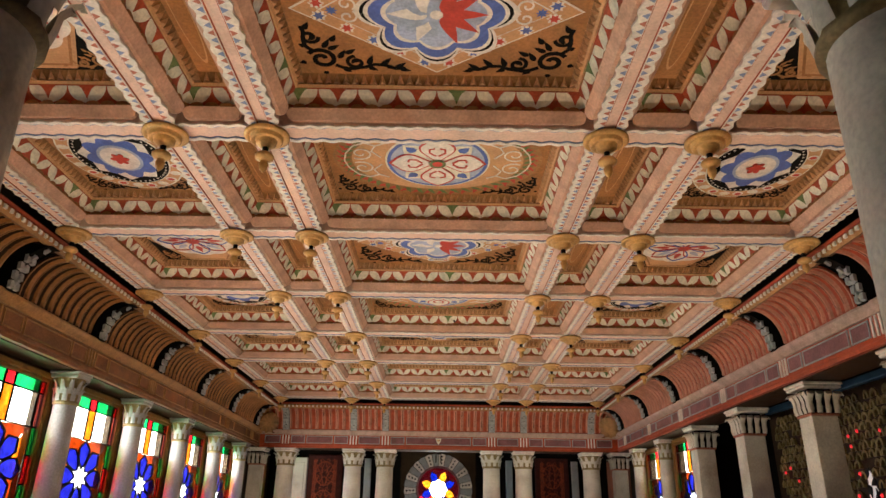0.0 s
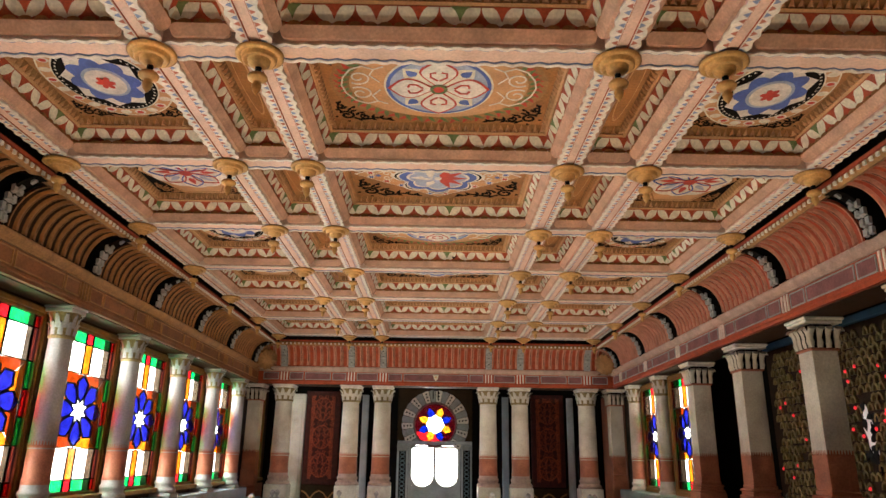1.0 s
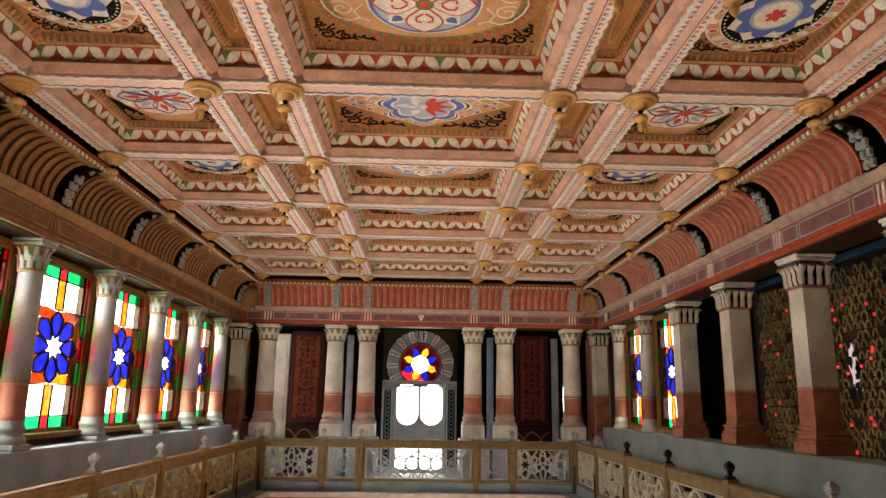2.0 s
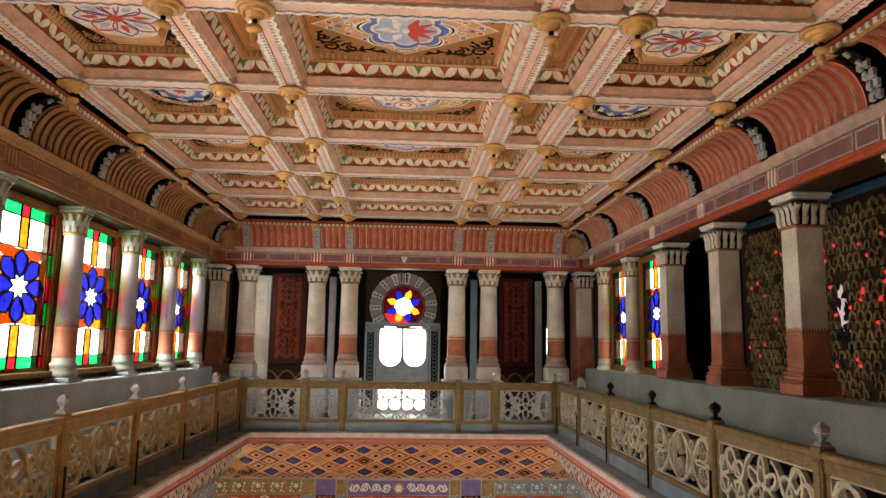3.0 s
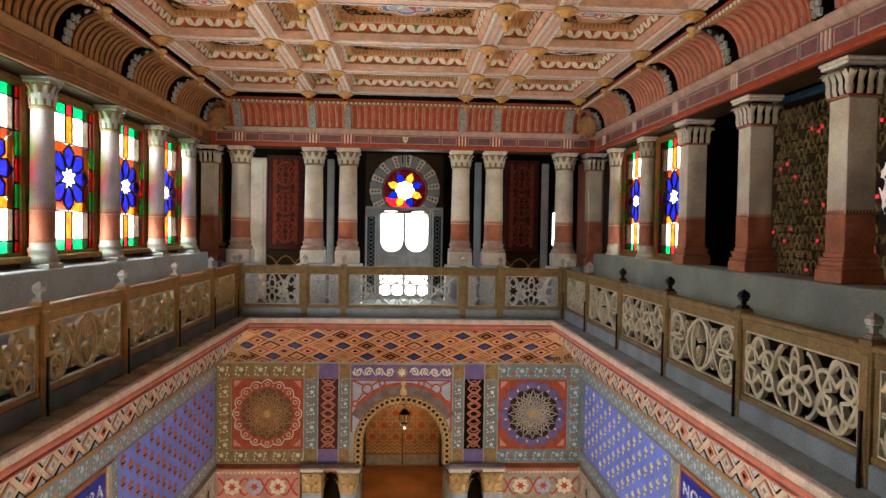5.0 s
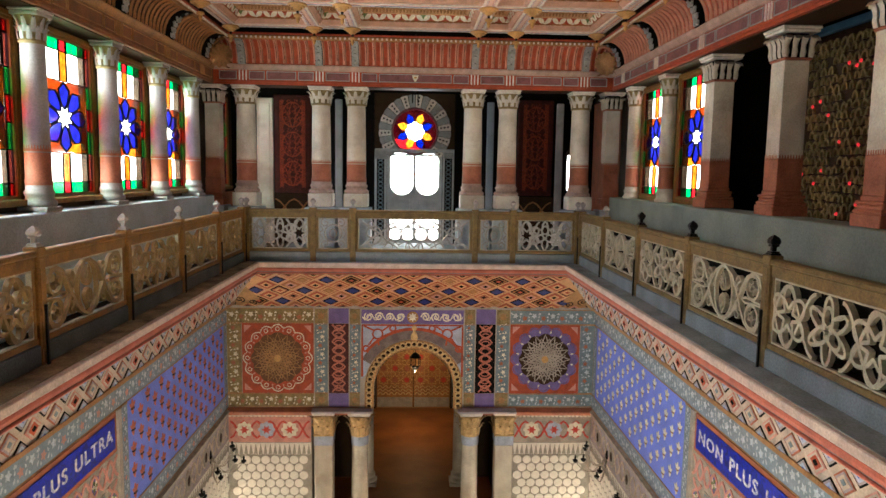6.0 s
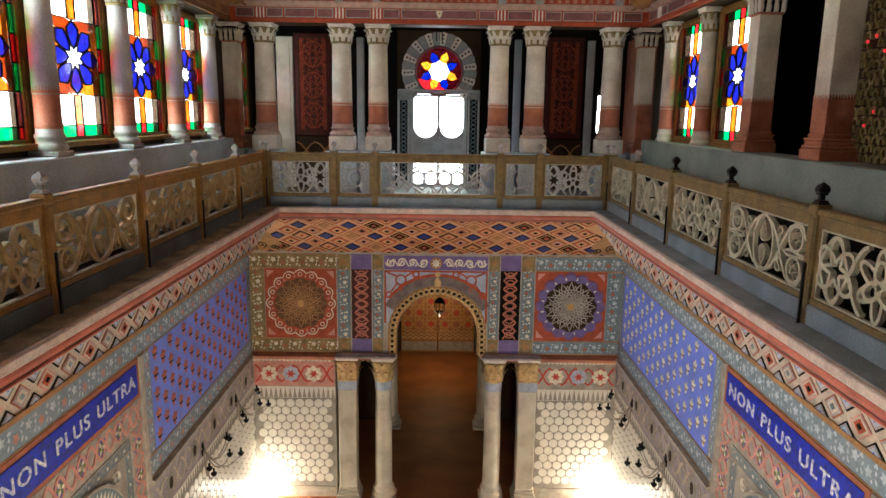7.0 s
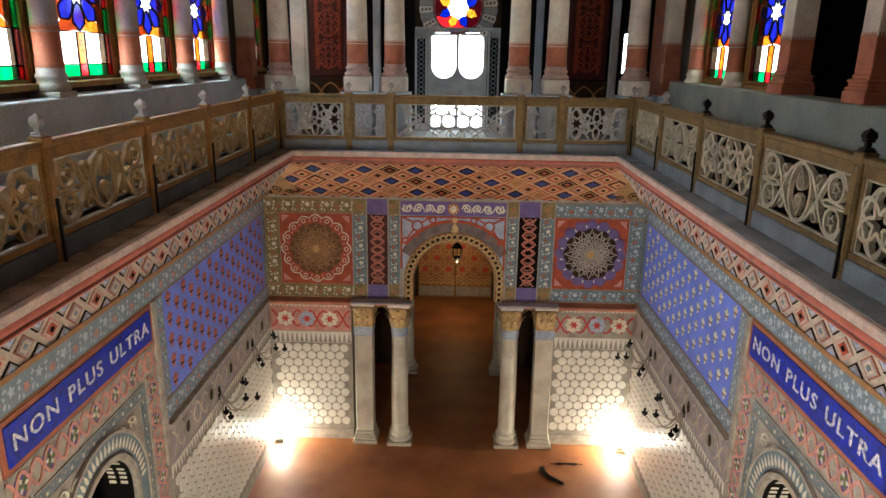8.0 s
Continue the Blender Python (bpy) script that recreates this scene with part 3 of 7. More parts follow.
def coffer_side(s, o, u, n, length):
    """One inner side of a coffer: rounded bar, lunette band, saw-tooth moulding."""
    o, u, n = Vector(o), Vector(u), Vector(n)
    to = lambda a, p, q: tuple(o + a * u + p * n + Vector((0, 0, q)))
    # rounded bar
    a0, a1 = 0.05, length - 0.05
    bar = [(a0 + 0.03 - 0.03 * math.sin(t), 0.045 - 0.028 * math.cos(t)) for t in (0, 0.8, 1.57, 2.3, 3.14)] + \
          [(a1 - 0.03 + 0.03 * math.sin(t), 0.045 + 0.028 * math.cos(t)) for t in (0, 0.8, 1.57, 2.3, 3.14)]
    s.prism([(q, v) for q, v in bar], 0.0, 0.024, lambda a, v, w: to(a, w + 0.75 * v - 0.012, BZ + v), cROSE)
    # scalloped dark shelf
    k = max(3, round(length / 0.085))
    st = length / k
    for i in range(k):
        c = (i + 0.5) * st
        s.prism([(c + 0.46 * st * math.cos(t), 0.082 + 0.026 * math.sin(t)) for t in (0, 0.5, 1.0, 1.57, 2.14, 2.64, 3.14)], 0.0, 0.020, lambda a, v, w: to(a, w + 0.04, BZ + v), cOCHRE)
    # lunette band, leaning inwards: red ground, ivory petals, green and black between
    p0, z0, p1, z1 = 0.040, BZ + 0.095, 0.092, BZ + 0.192
    lean = lambda a, v, w: to(a, p0 + (p1 - p0) * v + w * 0.85, z0 + (z1 - z0) * v - w * 0.5)
    s.add([lean(0, 0, 0), lean(length, 0, 0), lean(length, 1, 0), lean(0, 1, 0)], [(0, 1, 2, 3)], cRED)
    k = max(2, round(length / 0.235))
    st = length / k
    for i in range(k):
        c = (i + 0.5) * st
        s.flat([(c - st * 0.49 * math.cos(t), 0.94 - 0.88 * math.sin(t) ** 0.95) for t in [math.pi * j / 12 for j in range(13)]], 0.004, lean, cPETAL)
        wedge = [(c + sgn * st * (0.24 - 0.24 * q ** 0.55), 0.98 - 0.74 * q) for sgn, qs in ((-1, (0, 0.25, 0.5, 0.75, 1.0)), (1, (0.75, 0.5, 0.25, 0))) for q in qs]
        s.flat(wedge, 0.008, lean, cGREEN if i % 4 == 0 else cRED)
    # saw-tooth moulding
    p2, z2 = 0.140, TOPZ
    s.add([to(0, p1, z1), to(length, p1, z1), to(length, p2, z2), to(0, p2, z2)], [(0, 1, 2, 3)], cGOLDB)
    saw = lambda a, v, w: to(a, p1 + 0.004 + (p2 - p1) * v + w * 0.8, z1 + (z2 - z1) * v - w * 0.6)
    s.prism([(0, 0.0), (length, 0.0), (length, 0.22), (0, 0.22)], 0.0, 0.014, saw, cTAN)
    k = max(4, round(length / 0.052))
    st = length / k
    for i in range(k):
        c = (i + 0.5) * st
        s.add([saw(c - st * 0.42, 0.25, 0.002), saw(c + st * 0.42, 0.25, 0.002), saw(c, 0.95, 0.002), saw(c, 0.45, 0.02)], [(0, 1, 3), (1, 2, 3), (2, 0, 3)], cTAN)


def arabesque(s, cx, cy, sx, sy, to, m, size):
    """A scrolling branch with leaves in one corner of a panel."""
    f = lambda pts: [(cx + sx * size * u, cy + sy * size * v) for u, v in pts]
    k = size / 0.3
    s.band(f(spiral(0.30, 0.30, 0.05, 0.20, 1.35, 20)), 0.020 * k, 0, 0.003, to, m)
    s.band(f(spiral(0.74, 0.24, 0.03, 0.13, 1.3, 200, flip=-1)), 0.016 * k, 0, 0.0034, to, m)
    s.band(f(spiral(0.20, 0.74, 0.03, 0.12, 1.3, 250)), 0.016 * k, 0, 0.0034, to, m)
    s.band(f([(0.46, 0.18), (0.56, 0.12), (0.68, 0.10), (0.86, 0.14), (0.98, 0.20), (1.12, 0.19), (1.26, 0.12), (1.40, 0.13)]), 0.017 * k, 0, 0.0030, to, m)
    s.band(f([(0.20, 0.46), (0.12, 0.56), (0.11, 0.68), (0.14, 0.84), (0.12, 0.94)]), 0.017 * k, 0, 0.0030, to, m)
    leaves = ((0.52, 0.32, 60, 0.22), (0.56, 0.12, -40, 0.14), (0.90, 0.20, 70, 0.22), (0.90, 0.15, -30, 0.15), (1.08, 0.19, 50, 0.22), (1.14, 0.18, -25, 0.15), (1.26, 0.13, 40, 0.20), (1.32, 0.12, -15, 0.16),
              (0.34, 0.53, 60, 0.22), (0.40, 0.50, 30, 0.20), (0.12, 0.56, 150, 0.10), (0.08, 0.25, 200, 0.10), (0.30, 0.05, -70, 0.09), (0.15, 0.88, 60, 0.17), (0.62, 0.42, 35, 0.18), (0.46, 0.66, 60, 0.16), (0.74, 0.24, 90, 0.09), (0.20, 0.74, 20, 0.09))
    for i, (u, v, a, w) in enumerate(leaves):
        s.flat(f(petal(u, v, w, 0.085, a, 6)), 0.0036 + 0.0002 * (i % 3), to, m)


def oval_panel(s, cx, cy, w, d):
    to = lambda u, v, q: (cx + u, cy + v, TOPZ - q)
    s.flat([(-w / 2, -d / 2), (w / 2, -d / 2), (w / 2, d / 2), (-w / 2, d / 2)], 0, to, cOCHRE)
    for sx in (-1, 1):
        for sy in (-1, 1):
            arabesque(s, sx * w * 0.49, sy * d * 0.49, -sx, -sy, to, cBLACK, 0.30)
    rx, ry = w * 0.475, d * 0.48
    s.flat(ellipse(0, 0, rx, ry, 48), 0.004, to, cGOLDB)
    for i in range(46):
        a = 2 * math.pi * i / 46
        for k, m in ((0.86, cSCAR), (0.83, cGREEN)):
            b = a + (0.05 if m == cGREEN else 0)
            s.flat(petal(rx * k * math.cos(b), ry * k * math.sin(b), 0.10, 0.036, math.degrees(b) + (38 if m == cSCAR else -38), 5), (0.007 if m == cSCAR else 0.009) + 0.0007 * (i % 3), to, m)
    s.flat(ellipse(0, 0, rx * 0.82, ry * 0.82, 48), 0.011, to, cTAN)
    for sx in (-1, 1):
        for sy in (-1, 1):
            s.band([(sx * u, sy * v) for u, v in spiral(0.55 * w / 1.6, 0.10, 0.02, 0.085, 1.3, 200)], 0.012, 0.011, 0.015, to, cCREAM)
            s.band([(sx * u, sy * v) for u, v in [(0.42, 0.2), (0.5, 0.24), (0.58, 0.2), (0.64, 0.1), (0.66, 0.0)]], 0.011, 0.011, 0.015, to, cCREAM)
            s.band([(sx * u, sy * v) for u, v in [(0.40, 0.05), (0.46, 0.13), (0.43, 0.2), (0.36, 0.24)]], 0.011, 0.011, 0.015, to, cCREAM)
    r = d * 0.33
    s.flat(ellipse(0, 0, r * 1.04, r * 1.04, 40), 0.016, to, cPETAL)
    s.flat(ellipse(0, 0, r, r, 40), 0.019, to, cBLUE)
    s.flat(ellipse(0, 0, r * 0.93, r * 0.93, 40), 0.021, to, cPALE)
    for k in range(4):
        a = 90 * k + 45
        s.flat(petal(0, 0, r * 0.93, r * 0.52, a, 10, 1.25), 0.024 + 0.0005 * k, to, cPETAL)
        q = (0.60 * r * math.cos(radians(a)), 0.60 * r * math.sin(radians(a)))
        s.flat(petal(q[0], q[1], r * 0.26, r * 0.2, a, 6), 0.027, to, cBLUE)
        s.flat(petal(0, 0, r * 0.97, r * 0.72, 90 * k, 12, 1.3), 0.0270 + 0.0005 * k, to, cSCAR)
        s.flat(petal(0.06 * r * math.cos(radians(90 * k)), 0.06 * r * math.sin(radians(90 * k)), r * 0.85, r * 0.64, 90 * k, 12, 1.3), 0.030 + 0.0005 * k, to, cCREAM)
        for sgn in (-1, 1):
            b = radians(90 * k)
            s.band([(math.cos(b) * u - math.sin(b) * v * sgn, math.sin(b) * u + math.cos(b) * v * sgn) for u, v in ((0.3 * r, 0.02 * r), (0.42 * r, 0.15 * r), (0.55 * r, 0.15 * r), (0.58 * r, 0.05 * r))], 0.016, 0.030, 0.033, to, cSCAR)
    s.flat(ellipse(0, 0, r * 0.17, r * 0.17, 16), 0.034, to, cGREEN)
    s.flat(ellipse(0, 0, r * 0.10, r * 0.10, 16), 0.036, to, cSCAR)


def lozenge_panel(s, cx, cy, w, d):
    to = lambda u, v, q: (cx + u, cy + v, TOPZ - q)
    s.flat([(-w / 2, -d / 2), (w / 2, -d / 2), (w / 2, d / 2), (-w / 2, d / 2)], 0, to, cOCHRE)
    for sx in (-1, 1):
        for sy in (-1, 1):
            arabesque(s, sx * w * 0.49, sy * d * 0.49, -sx, -sy, to, cBLACK, 0.42)
    a, b = w * 0.48, d * 0.47
    dia = lambda k: [(a * k, 0), (0, b * k), (-a * k, 0), (0, -b * k)]
    s.flat(dia(1.0), 0.004, to, cCREAM), s.flat(dia(0.975), 0.007, to, cTAN)
    s.flat(dia(0.80), 0.010, to, cCREAM), s.flat(dia(0.785), 0.012, to, cTAN)
    for i in range(20):
        k = i % 5 / 5 + 0.1
        q = dia(0.89)
        p0, p1 = q[i // 5], q[(i // 5 + 1) % 4]
        s.flat(star(p0[0] + (p1[0] - p0[0]) * k, p0[1] + (p1[1] - p0[1]) * k, 0.044, 0.030, 8), 0.0105, to, cCREAM)
        s.flat(star(p0[0] + (p1[0] - p0[0]) * k, p0[1] + (p1[1] - p0[1]) * k, 0.034, 0.018, 6), 0.0112, to, cBLUE if i % 2 else cSCAR)
    for sx in (-1, 1):
        for sy in (-1, 1):
            s.band([(sx * u, sy * v) for u, v in spiral(w * 0.29, 0.045, 0.01, 0.05, 1.2, 160)], 0.010, 0.012, 0.016, to, cCREAM)
        s.flat(star(sx * w * 0.34, 0, 0.035, 0.018, 8), 0.016, to, cBLUE)
    r = d * 0.31
    for k, dip, h, m in ((1.24, 0.24, 0.0180, cCREAM), (1.16, 0.24, 0.0200, cBLACK), (1.10, 0.20, 0.0220, cCREAM), (1.03, 0.18, 0.0240, cBLUE), (0.84, 0.16, 0.0260, cCREAM), (0.76, 0.14, 0.0280, cPALE)):
        s.flat(lobed(0, 0, r * k, dip, 8, 64), h, to, m)
    for k in range(5):
        s.flat(petal(0.03, 0, r * 0.7, r * 0.22, -70 + 35 * k, 6), 0.0300 + 0.0006 * k, to, cSCAR)
        s.flat(petal(-0.03, 0, r * 0.66, r * 0.26, 110 + 35 * k, 6), 0.0303 + 0.0006 * k, to, cPALE if k % 2 else cCREAM)
    s.flat(petal(-0.02, -r * 0.4, r * 0.8, r * 0.2, 88, 8, 1), 0.033, to, cPALE)
    s.flat(ellipse(0, 0, r * 0.1, r * 0.1, 12), 0.036, to, cCREAM)


def round_panel(s, cx, cy, w, d):
    to = lambda u, v, q: (cx + u, cy + v, TOPZ - q)
    s.flat([(-w / 2, -d / 2), (w / 2, -d / 2), (w / 2, d / 2), (-w / 2, d / 2)], 0, to, cOCHRE)
    for sx in (-1, 1):
        for sy in (-1, 1):
            arabesque(s, sx * w * 0.49, sy * d * 0.49, -sx, -sy, to, cBLACK, 0.24)
    rx, ry = w * 0.48, d * 0.46
    E = lambda k, n=40: ellipse(0, 0, rx * k, ry * k, n)
    s.flat(E(1), 0.004, to, cPETAL), s.flat(E(0.97), 0.007, to, cTAN)
    for i in range(22):
        t = 2 * math.pi * i / 22
        s.flat(ellipse(rx * 0.88 * math.cos(t), ry * 0.88 * math.sin(t), 0.042, 0.032, 10), 0.010, to, cCREAM)
        s.flat(ellipse(rx * 0.88 * math.cos(t), ry * 0.88 * math.sin(t), 0.027, 0.02, 10), 0.012, to, cSCAR if i % 2 else cPETAL)
    s.flat(E(0.79), 0.013, to, cPETAL), s.flat(E(0.765), 0.016, to, cBLACK)
    for i in range(48):
        t = 2 * math.pi * i / 48
        s.flat([(rx * 0.70 * math.cos(t - 0.035), ry * 0.70 * math.sin(t - 0.035)), (rx * 0.70 * math.cos(t + 0.035), ry * 0.70 * math.sin(t + 0.035)), (rx * 0.74 * math.cos(t), ry * 0.74 * math.sin(t))], 0.018, to, cCREAM)
    k = ry / rx
    s.flat(star(0, 0, rx * 0.68, rx * 0.56, 8, 0.2, k), 0.0195, to, cCREAM)
    s.flat(lobed(0, 0, rx * 0.58, 0.25, 8, 64, 0.3, k), 0.022, to, cBLUE)
    s.flat(E(0.36), 0.025, to, cPALE), s.flat(E(0.31), 0.028, to, cCREAM)
    s.flat(lobed(0, 0, rx * 0.16, 0.4, 6, 36, 0, k), 0.031, to, cSCAR)


def hex_panel(s, cx, cy, w, d):
    to = lambda u, v, q: (cx + u, cy + v, TOPZ - q)
    s.flat([(-w / 2, -d / 2), (w / 2, -d / 2), (w / 2, d / 2), (-w / 2, d / 2)], 0, to, cBLACK)
    for sx in (-1, 1):
        for sy in (-1, 1):
            arabesque(s, sx * w * 0.49, sy * d * 0.49, -sx, -sy, to, cOCHRE, 0.24)
    a, b = w * 0.49, d * 0.48
    hexa = lambda k: [(a * k, 0), (a * 0.45 * k, b * k), (-a * 0.45 * k, b * k), (-a * k, 0), (-a * 0.45 * k, -b * k), (a * 0.45 * k, -b * k)]
    s.flat(hexa(1), 0.004, to, cTAN), s.flat(hexa(0.94), 0.007, to, cOCHRE), s.flat(hexa(0.90), 0.009, to, cTAN)
    r = min(a, b) * 0.88
    s.flat(lobed(0, 0, r, 0.06, 12, 72), 0.012, to, cCREAM)
    s.flat(ellipse(0, 0, r * 0.93, r * 0.93, 36), 0.0145, to, cCREAM)
    for i in range(8):
        g = 45 * i
        s.band(petal(0, 0, r * 0.88, r * 0.5, g, 10, 1.4), 0.011, 0.015, 0.019 + 0.0006 * i, to, cSCAR if i % 2 else cBLUE, True)
        s.flat(petal(r * 0.35 * math.cos(radians(g)), r * 0.35 * math.sin(radians(g)), r * 0.42, r * 0.16, g, 8), 0.017 + 0.0002 * i, to, cSCAR if i % 2 == 0 else cPALE)
    s.flat(ellipse(0, 0, r * 0.16, r * 0.16, 14), 0.028, to, cSCAR)


def plain_panel(s, cx, cy, w, d):
    to = lambda u, v, q: (cx + u, cy + v, TOPZ - q)
    s.flat([(-w / 2, -d / 2), (w / 2, -d / 2), (w / 2, d / 2), (-w / 2, d / 2)], 0, to, cOCHRE)
    s.flat(ellipse(0, 0, w * 0.3, d * 0.42, 28), 0.004, to, cTAN)
    s.flat(ellipse(0, 0, w * 0.26, d * 0.39, 28), 0.007, to, cOCHRE)


for y in ROWS:
    beam(ceil, (-2.985, y), (2.985, y), "x")
for x in LONG:
    for y0, y1 in zip(ROWS[:-1], ROWS[1:]):
        beam(ceil, (x, y0 + HALF + 0.002), (x, y1 - HALF - 0.002), "y")
for i, (y0, y1) in enumerate(zip(ROWS[:-1], ROWS[1:])):
    for x0, x1 in zip(LONG[:-1], LONG[1:]):
        a0, a1, b0, b1 = x0 + HALF, x1 - HALF, y0 + HALF, y1 - HALF
        coffer_side(ceil, (a0, b1, 0), (1, 0, 0), (0, -1, 0), a1 - a0)
        coffer_side(ceil, (a0, b0, 0), (1, 0, 0), (0, 1, 0), a1 - a0)
        coffer_side(ceil, (a0, b0, 0), (0, 1, 0), (1, 0, 0), b1 - b0)
        coffer_side(ceil, (a1, b0, 0), (0, 1, 0), (-1, 0, 0), b1 - b0)
        w, d = a1 - a0 - 0.27, b1 - b0 - 0.27
        draw = plain_panel if w < 0.8 else ((lozenge_panel, oval_panel) if w > 1.4 else (hex_panel, round_panel))[i % 2]
        draw(ceil, (x0 + x1) / 2, (y0 + y1) / 2, w, d)
ceil.box(-2.985, 2.985, ROWS[0] - HALF, ROWS[-1] + HALF, TOPZ + 0.05, TOPZ + 0.12, cDARK)
structure("ceiling", ceil, CEIL_MATS, "painted coffered wooden ceiling with pink beams and floral medallions", "ceiling")

# bright outdoors behind the windows
s = Shape().box(-5.2, -5.15, -2.5, 18.0, -0.5, 5.5)
structure("backdrop_west", s, OUTSIDE, "plain bright sky outside the stained glass windows", "sky")
s = Shape().box(5.15, 5.2, 9.0, 18.0, -0.5, 5.5)
structure("backdrop_east", s, OUTSIDE, "plain bright sky outside the stained glass windows", "sky")
s = Shape().box(-1.6, 4.2, 17.6, 17.65, -0.5, 5.0)
structure("backdrop_north", s, OUTSIDE, "plain bright sky outside the glazed door", "sky")


# ---- columns ----
def leaf_ring(s, r, z0, h, n, out, m=0, turn=0.0, wide=0.9):
    """A ring of carved upright leaves whose tips curl outwards."""
    for i in range(n):
        a = turn + 2 * math.pi * i / n
        u, t = Vector((math.cos(a), math.sin(a), 0)), Vector((-math.sin(a), math.cos(a), 0))
        w = math.pi * r / n * wide
        rows = [(0.0, 1.0, 0.006), (0.35, 1.0, 0.014), (0.7, 0.85, out * 0.5), (0.92, 0.6, out), (1.0, 0.42, out * 1.05), (0.9, 0.3, out * 1.25)]
        vs = []
        for k, q, d in rows:
            for side, dep in ((-1, 0), (0, 0.012), (1, 0)):
                vs.append(u * (r + d + dep) + t * (side * w * q) + Vector((0, 0, z0 + h * k)))
        fs = [(3 * j + i2, 3 * j + i2 + 1, 3 * j + i2 + 4, 3 * j + i2 + 3) for j in range(5) for i2 in range(2)]
        s.add(vs, fs, m, True)


def teeth(s, r, z, n, h, m=0):
    for i in range(n):
        a = 2 * math.pi * i / n
        u, t = Vector((math.cos(a), math.sin(a), 0)), Vector((-math.sin(a), math.cos(a), 0))
        w = math.pi * r / n * 0.6
        c = u * (r + 0.006) + Vector((0, 0, z))
        s.add([c - t * w, c + t * w, c + t * w * 0.4 + Vector((0, 0, h)), c - t * w * 0.4 + Vector((0, 0, h))], [(0, 1, 2, 3)], m)


def column(x, y, z0, pedestal=False, label="", stone=STONE):
    """A round column: plinth and base from z0, terracotta lower shaft, cream upper shaft, leaf capital."""
    ob = thing("column", (x, y, z0), label or "cream plaster column with a terracotta lower band and leaf capital", "column", "gallery columns")
    pl = 1.30 - z0
    s = Shape().box(-0.205, 0.205, -0.205, 0.205, 0, pl, c=0.012)
    part("plinth", s, STONE_RED if pedestal and x > 0 else stone, ob)
    s = Shape().lathe([(0.2, pl), (0.215, pl + 0.02), (0.215, pl + 0.045), (0.195, pl + 0.06), (0.178, pl + 0.075), (0.178, pl + 0.10), (0.192, pl + 0.115), (0.192, pl + 0.14), (0.17, pl + 0.155), (0.17, pl + 0.20)], 28)
    part("base", s, PINK_BEIGE if pedestal else stone, ob)
    k = 1.50 - z0
    s = Shape().lathe([(0.168, k), (0.172, k + 0.01), (0.172, k + 0.05), (0.165, k + 0.055), (0.164, k + 0.31), (0.170, k + 0.315), (0.170, k + 0.335)], 28)
    teeth(s, 0.166, k + 0.335, 30, 0.035)
    part("lower_shaft", s, STONE_RED, ob, "terracotta painted band with a toothed edge")
    s = Shape().lathe([(0.165, k + 0.30), (0.16, k + 0.7), (0.152, k + 1.28)], 28)
    part("shaft", s, stone, ob)
    c = 2.78 - z0
    # the darker core puts shade between the leaves into the colour
    s = Shape().lathe([(0.152, c), (0.172, c + 0.008), (0.172, c + 0.028), (0.156, c + 0.034), (0.152, c + 0.12), (0.17, c + 0.2), (0.2, c + 0.245)], 24)
    leaf_ring(s, 0.155, c + 0.035, 0.12, 10, 0.035, 1, wide=0.7)
    leaf_ring(s, 0.158, c + 0.10, 0.13, 10, 0.06, 1, turn=math.pi / 10, wide=0.7)
    cap = part("capital", s, [OLIVE, stone], ob, "carved leaves over grooves coloured dark for shade")
    s = Shape().box(-0.19, 0.19, -0.19, 0.19, c + 0.245, c + 0.285, c=0.01).box(-0.205, 0.205, -0.205, 0.205, c + 0.285, c + 0.309, c=0.008)
    part("abacus", s, CREAM if stone is STONE else stone, ob)
    if pedestal:
        s = Shape().box(-0.26, 0.26, -0.26, 0.26, GAL_Z - z0, -0.012, c=0.01).box(-0.27, 0.27, -0.27, 0.27, GAL_Z - z0, GAL_Z - z0 + 0.08, c=0.01)
        part("pedestal", s, PARAPET, ob, "blue-grey plastered pedestal")
    return ob


far = column(-1.6, FAR_Y, 1.07, True)
for x in (-1.0, 1.0, 1.6, -2.87, 2.87):
    copy_thing(far, Matrix.Translation((x, FAR_Y, 1.07)))
for x in (-1.015, 1.055):
    copy_thing(far, Matrix.Translation((x, NEAR_Y, 1.07)))
# window-side columns: the backlit shade is in their grey plaster
side = column(-3.50, ROWS[2], 1.25, label="plaster column between windows, shaded grey in colour, with a terracotta lower band", stone=STONE_GREY)
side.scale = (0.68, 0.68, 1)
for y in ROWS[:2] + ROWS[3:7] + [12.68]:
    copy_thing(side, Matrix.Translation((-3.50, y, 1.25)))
east = column(3.575, ROWS[6], 1.25)
east.scale = (0.68, 0.68, 1)
copy_thing(east, Matrix.Translation((3.55, 12.68, 1.25)))


